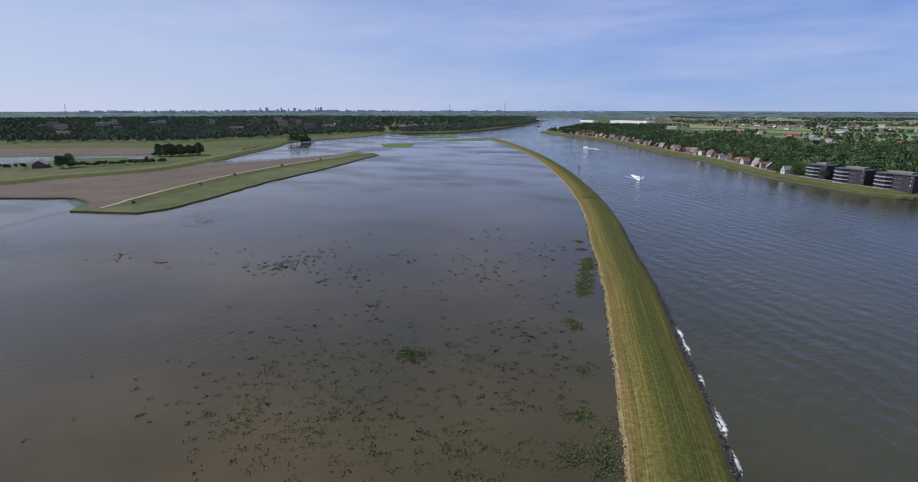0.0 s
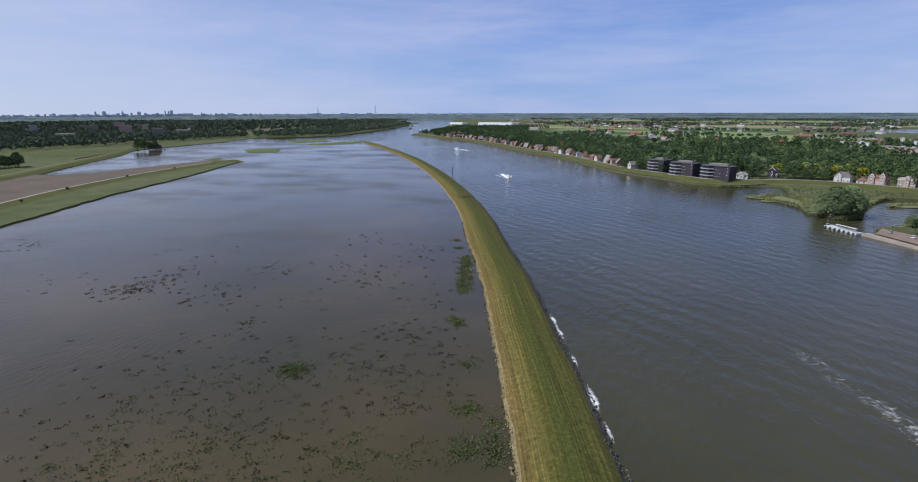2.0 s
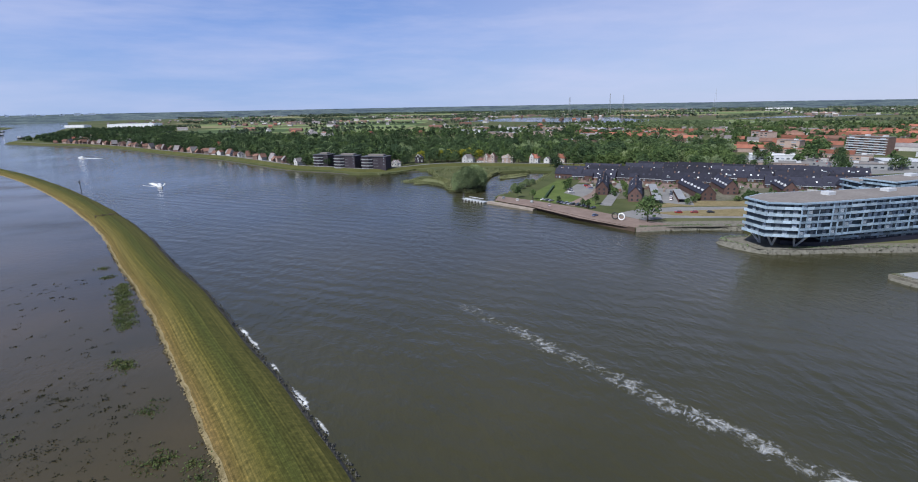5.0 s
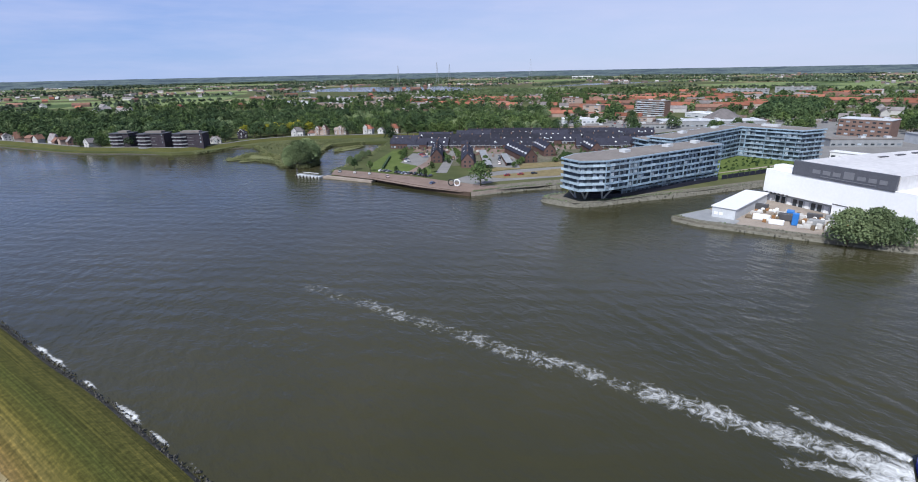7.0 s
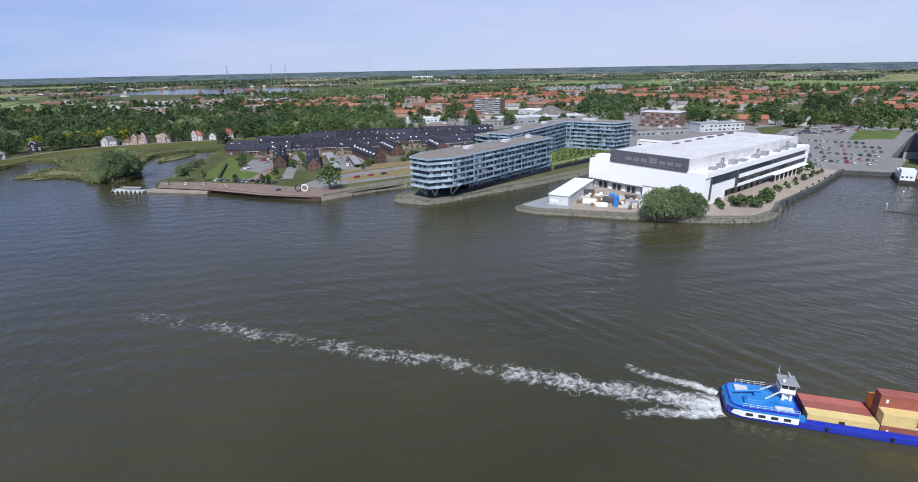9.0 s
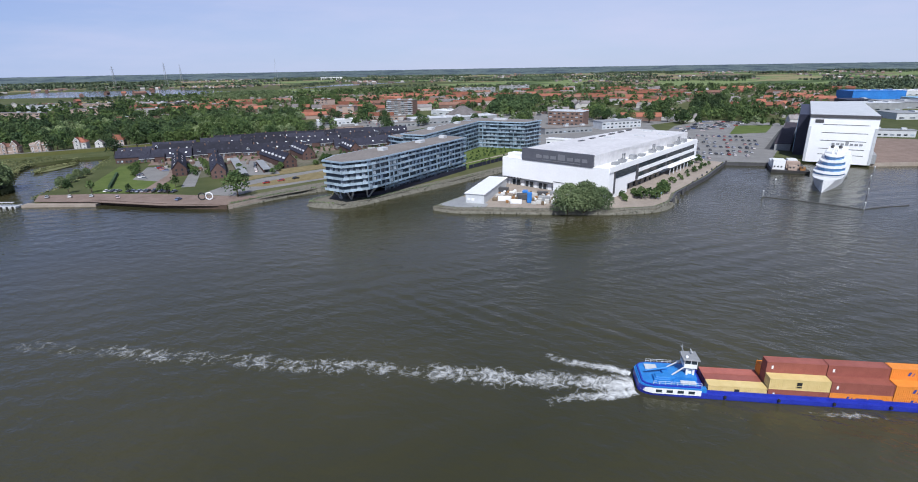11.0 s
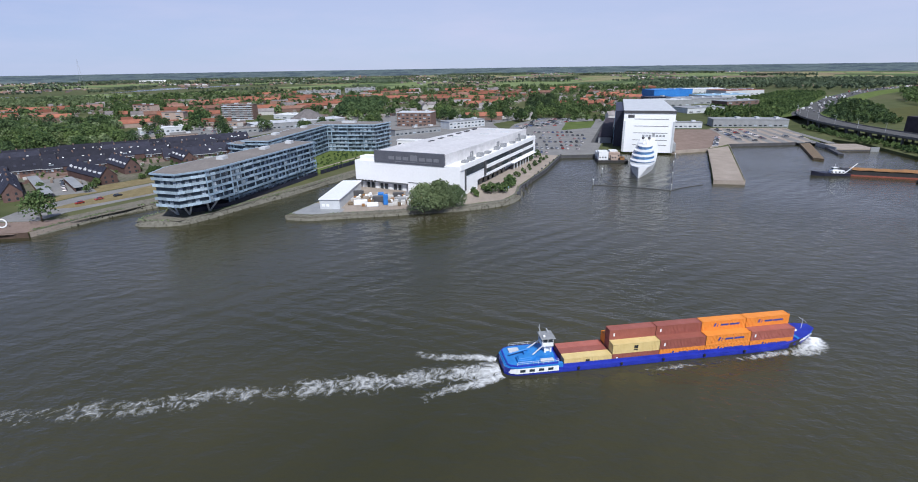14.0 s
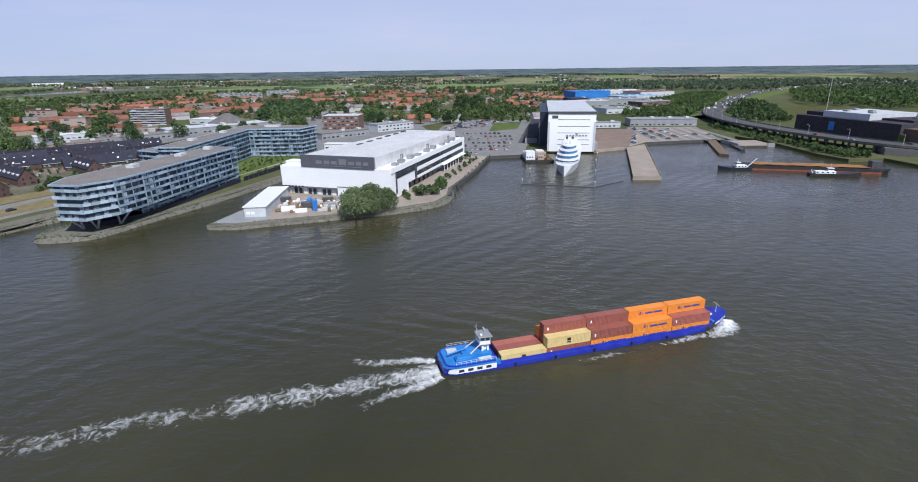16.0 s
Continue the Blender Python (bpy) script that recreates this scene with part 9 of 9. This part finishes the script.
# scrub and stones on the rubble shores
v, stones = [], bmesh.new()
SHORES = (([(190, 227.5), (210, 221.5), (230, 214), (242, 206)], 1.6, 1.0), ([(224, 189), (210, 190), (212.5, 171.5), (224, 164.5), (248, 156.5), (267, 148.5)], 1.6, 0.7), ([(267, 148.5), (292, 140.5), (320, 131.5), (355, 122.5)], 1.5, 0.2), ([(228, 122), (227.6, 110), (232.4, 97), (239.4, 75), (243.4, 65), (253.4, 38.4), (266, 19.6), (280, 13.6), (300, 12.6)], 1.2, 0.1))
for line, w_, scrub in SHORES:
    slope = bmesh.new()
    loft(slope, smooth_line(line, 3), [(-1.0, LAND + 0.16), (0.3, LAND + 0.1), (1.3, LAND - 0.8), (2.7, 0.1), (3.2, -0.5)])
    one("stone_slope", slope, PALESTONE, Matrix(), "sloping rubble bank at the water's edge", "shore", kind="structure")
    for p in smooth_line(line, 1.6):
        q = Vector(line[0]) - Vector(line[-1])
        q = Vector((-q.y, q.x)).normalized()
        for _ in range(4):
            s, o = g.uniform(0.25, 0.6), g.uniform(-0.3, 2.8)
            bmesh.ops.create_icosphere(stones, subdivisions=1, radius=1.0, matrix=pose(p.x + q.x * o + g.normal(0, 0.5), p.y + q.y * o + g.normal(0, 0.5), LAND + 0.1 - max(0, o - 0.3) * 0.85, g.uniform(0, 90), g.uniform(0, 90), g.uniform(0, 90)) @ Matrix.Diagonal((s, s * 0.8, s * 0.6, 1)))
        n = int(16 * scrub + g.uniform())
        if n and noise.noise((p.x * 0.08, p.y * 0.08, 2)) > -0.25:
            c = np.stack([p.x + g.normal(0, w_ * 0.4, n), p.y + g.normal(0, w_ * 0.4, n), LAND + g.uniform(0, 0.7, n)], 1)
            v.append(leaves(c, np.array([0, 0, 0.6]), np.full(n, 0.34), 0.8))
one("rubble_stones", stones, PALESTONE, Matrix(), "loose grey stones along the rubble shores", "stones", kind="stuff")
tagged(quads("scrub", np.concatenate(v), LEAFWILLOW), "low grey-green scrub on the rubble shore", "scrub", kind="stuff")
patch("reed_islet", [(114, 466), (117, 473), (135, 493), (149, 481), (154, 450), (144, 422), (134, 448), (119, 450), (126, 462)], 0.5, MARSHLAND, "low marshy islet fringed with reeds", "island", edge=1.0)
patch("reed_islet", [(204, 447), (227, 466), (243, 465), (238, 456), (218, 446)], 0.5, MARSHLAND, "low marshy islet fringed with reeds", "island", edge=1.0)
# reeds round the inlet
v = []
for line, w_, h_ in (([(117, 468), (128, 470), (138, 486), (148, 478), (152, 450), (146, 428)], 5, 1.3), ([(206, 448), (220, 458), (240, 460)], 3, 1.2), ([(126, 456), (134, 449), (142, 424)], 4, 1.2), ([(196, 464), (225, 488), (258, 478)], 3, 1.2),
                     ([(180, 366), (196, 380), (230, 414), (256, 444)], 4, 1.4), ([(160, 352), (180, 366)], 4, 1.2), ([(160, 534), (156, 502), (152, 478), (152, 446), (142, 420), (140, 400), (152, 386)], 2.4, 2.0), ([(152, 386), (166, 396), (174, 420), (197, 459), (220, 485), (252, 479)], 2.2, 1.9), ([(104, 530), (125, 533), (146, 547)], 2.0, 1.0)):
    pts = smooth_line(line, 2.0)
    for p in pts:
        n = 60
        c = np.stack([p.x + g.normal(0, w_ * 0.5, n), p.y + g.normal(0, w_ * 0.5, n), g.uniform(0.3, h_ + 0.9, n)], 1)
        v.append(leaves(c, np.array([0, 0, 0.2]), np.full(n, 0.5), 0.8))
tagged(quads("reed_bed", np.concatenate(v), MARSH), "pale reed beds along the inlet", "reeds", kind="stuff")
marsh = scatter([(162, 536), (158, 502), (156, 470), (150, 428), (160, 405), (172, 424), (194, 462), (218, 488), (250, 484), (250, 505), (210, 530), (180, 545)], 3.2, 15)
c = np.array([[x, y, LAND + g.uniform(0, 0.7)] for x, y in marsh for _ in range(3)])
tagged(quads("marsh_grass", leaves(c, np.array([0, 0, 1.0]), np.full(len(c), 0.7), 0.6), MARSH), "tall pale marsh grass on the point", "grass", kind="stuff")

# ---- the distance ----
# raised backdrop ring for the land beyond; haze is painted into its bluish strips
HAZE = material("hazy_far_fields_and_woods", (0.14, 0.17, 0.16), 1.0)
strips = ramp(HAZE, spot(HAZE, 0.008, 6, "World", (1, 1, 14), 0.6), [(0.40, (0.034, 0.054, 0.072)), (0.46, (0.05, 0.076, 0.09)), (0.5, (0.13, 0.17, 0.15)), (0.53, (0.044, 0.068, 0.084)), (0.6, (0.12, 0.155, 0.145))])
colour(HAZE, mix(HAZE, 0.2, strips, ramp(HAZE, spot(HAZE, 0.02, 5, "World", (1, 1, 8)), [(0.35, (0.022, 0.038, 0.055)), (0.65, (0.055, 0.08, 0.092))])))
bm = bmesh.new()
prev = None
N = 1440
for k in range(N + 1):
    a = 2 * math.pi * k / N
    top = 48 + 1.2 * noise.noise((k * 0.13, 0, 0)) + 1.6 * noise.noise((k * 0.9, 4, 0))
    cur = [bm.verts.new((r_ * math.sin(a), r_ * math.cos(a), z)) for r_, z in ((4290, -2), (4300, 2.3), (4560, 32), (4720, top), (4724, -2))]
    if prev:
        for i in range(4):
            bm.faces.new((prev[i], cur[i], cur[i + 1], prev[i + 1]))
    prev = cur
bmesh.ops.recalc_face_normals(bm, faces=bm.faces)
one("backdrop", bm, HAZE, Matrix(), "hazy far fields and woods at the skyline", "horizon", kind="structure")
# villages and farms far off, too many and too small to count
FARHOUSES = material("far_village_walls_and_roofs", (0.3, 0.3, 0.3), 0.85)
colour(FARHOUSES, ramp(FARHOUSES, node(FARHOUSES, "NewGeometry").outputs["Random Per Island"], [(0.0, (0.08, 0.075, 0.08)), (0.35, (0.15, 0.12, 0.11)), (0.6, (0.24, 0.14, 0.10)), (0.8, (0.26, 0.25, 0.24)), (1.0, (0.48, 0.47, 0.46))]))
gv = np.random.default_rng(77)
vs, fs = [], []
for k in range(150):
    az, r_ = gv.uniform(-72, 108), 2050 + 2150 * gv.uniform()
    if -26 < az < -12:
        continue
    for j in range(int(gv.integers(3, 16))):
        x, y = r_ * math.sin(radians(az)) + gv.normal(0, 70), r_ * math.cos(radians(az)) + gv.normal(0, 70)
        if inside((x, y), [(700, 1950), (1022, 1470), (1300, 1470), (1420, 1960), (1100, 2260)]) or math.hypot(x, y) > 4250:
            continue
        L, D, h = gv.uniform(7, 17), gv.uniform(7, 10), gv.uniform(2.5, 5.5)
        m, n = pose(x, y, LAND - 0.2, 0, 0, -az + gv.uniform(-40, 40)), len(vs)
        vs += [tuple(m @ Vector(q)) for q in ((0, 0, 0), (L, 0, 0), (L, D, 0), (0, D, 0), (0, 0, h), (L, 0, h), (L, D, h), (0, D, h), (0, D / 2, h + 3.5), (L, D / 2, h + 3.5))]
        fs += [tuple(n + i for i in q) for q in ((0, 1, 5, 4), (1, 2, 6, 9, 5), (2, 3, 7, 6), (3, 0, 4, 8, 7))]
        n = len(vs)
        vs += [tuple(m @ Vector(q)) for q in ((-0.3, -0.3, h), (L + 0.3, -0.3, h), (L + 0.3, D / 2, h + 3.8), (-0.3, D / 2, h + 3.8), (L + 0.3, D + 0.3, h), (-0.3, D + 0.3, h))]
        fs += [tuple(n + i for i in q) for q in ((0, 1, 2, 3), (3, 2, 4, 5))]
me = bpy.data.meshes.new("far_villages")
me.from_pydata(vs, [], fs)
me.materials.append(FARHOUSES)
tagged(new("far_villages", me), "scattered small houses of far villages and farms", "village", kind="stuff")
# pale blue-grey because the distance haze is put into the facade colour
TOWER = varied("hazy_city_facade", (0.42, 0.48, 0.56), (0.56, 0.62, 0.70), 0.01, 0.9, random=0.2)
for k in range(50):
    az = radians(-63 + 34 * (k / 63) + g.uniform(-0.3, 0.3))
    core = math.exp(-((math.degrees(az) + 48.7) / 3.2) ** 2) + 0.8 * math.exp(-((math.degrees(az) + 43.5) / 2.6) ** 2)
    h = 46 + g.uniform(0, 10) + core * g.uniform(2, 34)
    w = g.uniform(8, 24)
    r_ = 4640
    bm = bmesh.new()
    box(bm, -w / 2, -10, 0, w / 2, 10, h)
    if k % 3 == 0:
        box(bm, -w / 4, -6, h, w / 4, 6, h + g.uniform(3, 8))
    one("tower_block", bm, TOWER, pose(r_ * math.sin(az), r_ * math.cos(az), 1, 0, 0, -math.degrees(az)), "hazy grey tower on the far skyline", "tower", "distant city towers")
# the low mass of the city under its towers
gc = np.random.default_rng(31)
mass = bmesh.new()
for k in range(150):
    az = radians(gc.uniform(-66, -14) if k < 90 else gc.normal(-46, 5))
    w, h = gc.uniform(10, 46), 47 + gc.uniform(1, 9) + (5 * gc.uniform() if k >= 90 else 0)
    v = box(mass, -w / 2, -6, 30, w / 2, 6, h)
    m = pose(4650 * math.sin(az), 4650 * math.cos(az), 0, 0, 0, -math.degrees(az))
    for q in v:
        q.co = m @ q.co
one("city_blocks", mass, TOWER, Matrix(), "low hazy blocks of the far city skyline", "city", kind="stuff")
for k in range(24):
    az, r_ = radians(g.uniform(-70, -40)), g.uniform(1500, 3000)
    bm = bmesh.new()
    w, h = g.uniform(14, 40), g.uniform(14, 32)
    box(bm, -w / 2, -8, -0.2, w / 2, 8, h)
    one("tower_block", bm, (MIDGREY, PALEBRICK, ROOFGREY)[k % 3], pose(r_ * math.sin(az), r_ * math.cos(az), 0.9, 0, 0, -math.degrees(az)), "grey block of flats among distant trees", "apartment building", "distant flats")


def pylon(x, y, h, yaw, arms=True):
    ob = empty("pylon", pose(x, y, LAND, 0, 0, yaw), "thin grey lattice power pylon on the horizon", "pylon", "power pylons")
    bm = bmesh.new()
    b = h * 0.06
    for sx, sy in ((-1, -1), (1, -1), (1, 1), (-1, 1)):
        limb(bm, (sx * b, sy * b, -0.5), (sx * 0.8, sy * 0.8, h), 0.45, 0.3, 4)
    for k in range(10):
        z0, z1 = h * k / 10, h * (k + 1) / 10
        w0, w1 = b + (0.8 - b) * k / 10, b + (0.8 - b) * (k + 1) / 10
        limb(bm, (-w0, -w0, z0), (w1, -w1, z1), 0.25, 0.25, 4)
        limb(bm, (w0, -w0, z0), (-w1, -w1, z1), 0.25, 0.25, 4)
    part("tower", bm, MIDGREY, ob)
    if arms:
        for z, w in ((0.72, 0.16), (0.84, 0.2), (0.95, 0.13)):
            bm = bmesh.new()
            limb(bm, (-h * w, 0, h * z), (h * w, 0, h * z), 0.4, 0.4, 4)
            part("cross_arm", bm, MIDGREY, ob)


for x, y, h, yaw in ((2153, 2089, 122, 45), (1763, 2427, 108, 40), (1818, 2386, 100, 40), (1585, 2547, 95, 35)):
    pylon(x, y, h, yaw)
pylon(-1791, 3007, 98, 20, False)
pylon(-1470, 3176, 106, 20, False)
pylon(-3900, 1700, 100, 60, False)

# a gate and a beacon on the dike
gate = empty("field_gate", pose(-106, 392, 3.0, 0, 0, 20), "dark timber gate across the dike top", "gate")
for x in (-6, -2, 2, 6):
    bm = bmesh.new()
    box(bm, x - 0.2, -0.2, -0.6, x + 0.2, 0.2, 1.6)
    part("post", bm, WOODEN, gate)
for z in (0.5, 1.1):
    bm = bmesh.new()
    box(bm, -6, -0.08, z, 6, 0.08, z + 0.25)
    part("rail", bm, WOODEN, gate)
beacon = empty("river_beacon", pose(-160, 536, 1.0), "dark steel river beacon on the dike's edge", "beacon")
bm = bmesh.new()
limb(bm, (0, 0, -1), (0, 0, 8), 0.35, 0.25, 8)
part("pole", bm, DARKGREY, beacon)
bm = bmesh.new()
limb(bm, (0, 0, 8), (0, 0, 10), 0.9, 0.5, 8)
part("top_mark", bm, DARKGREY, beacon)
for x, y in ((-402, 206), (-447, 290), (-480, 352), (-508, 440), (-522, 520)):
    plant(SHRUB, x + 7, y - 1, 1.8, 0.5, "small dark shrub on the low bank")
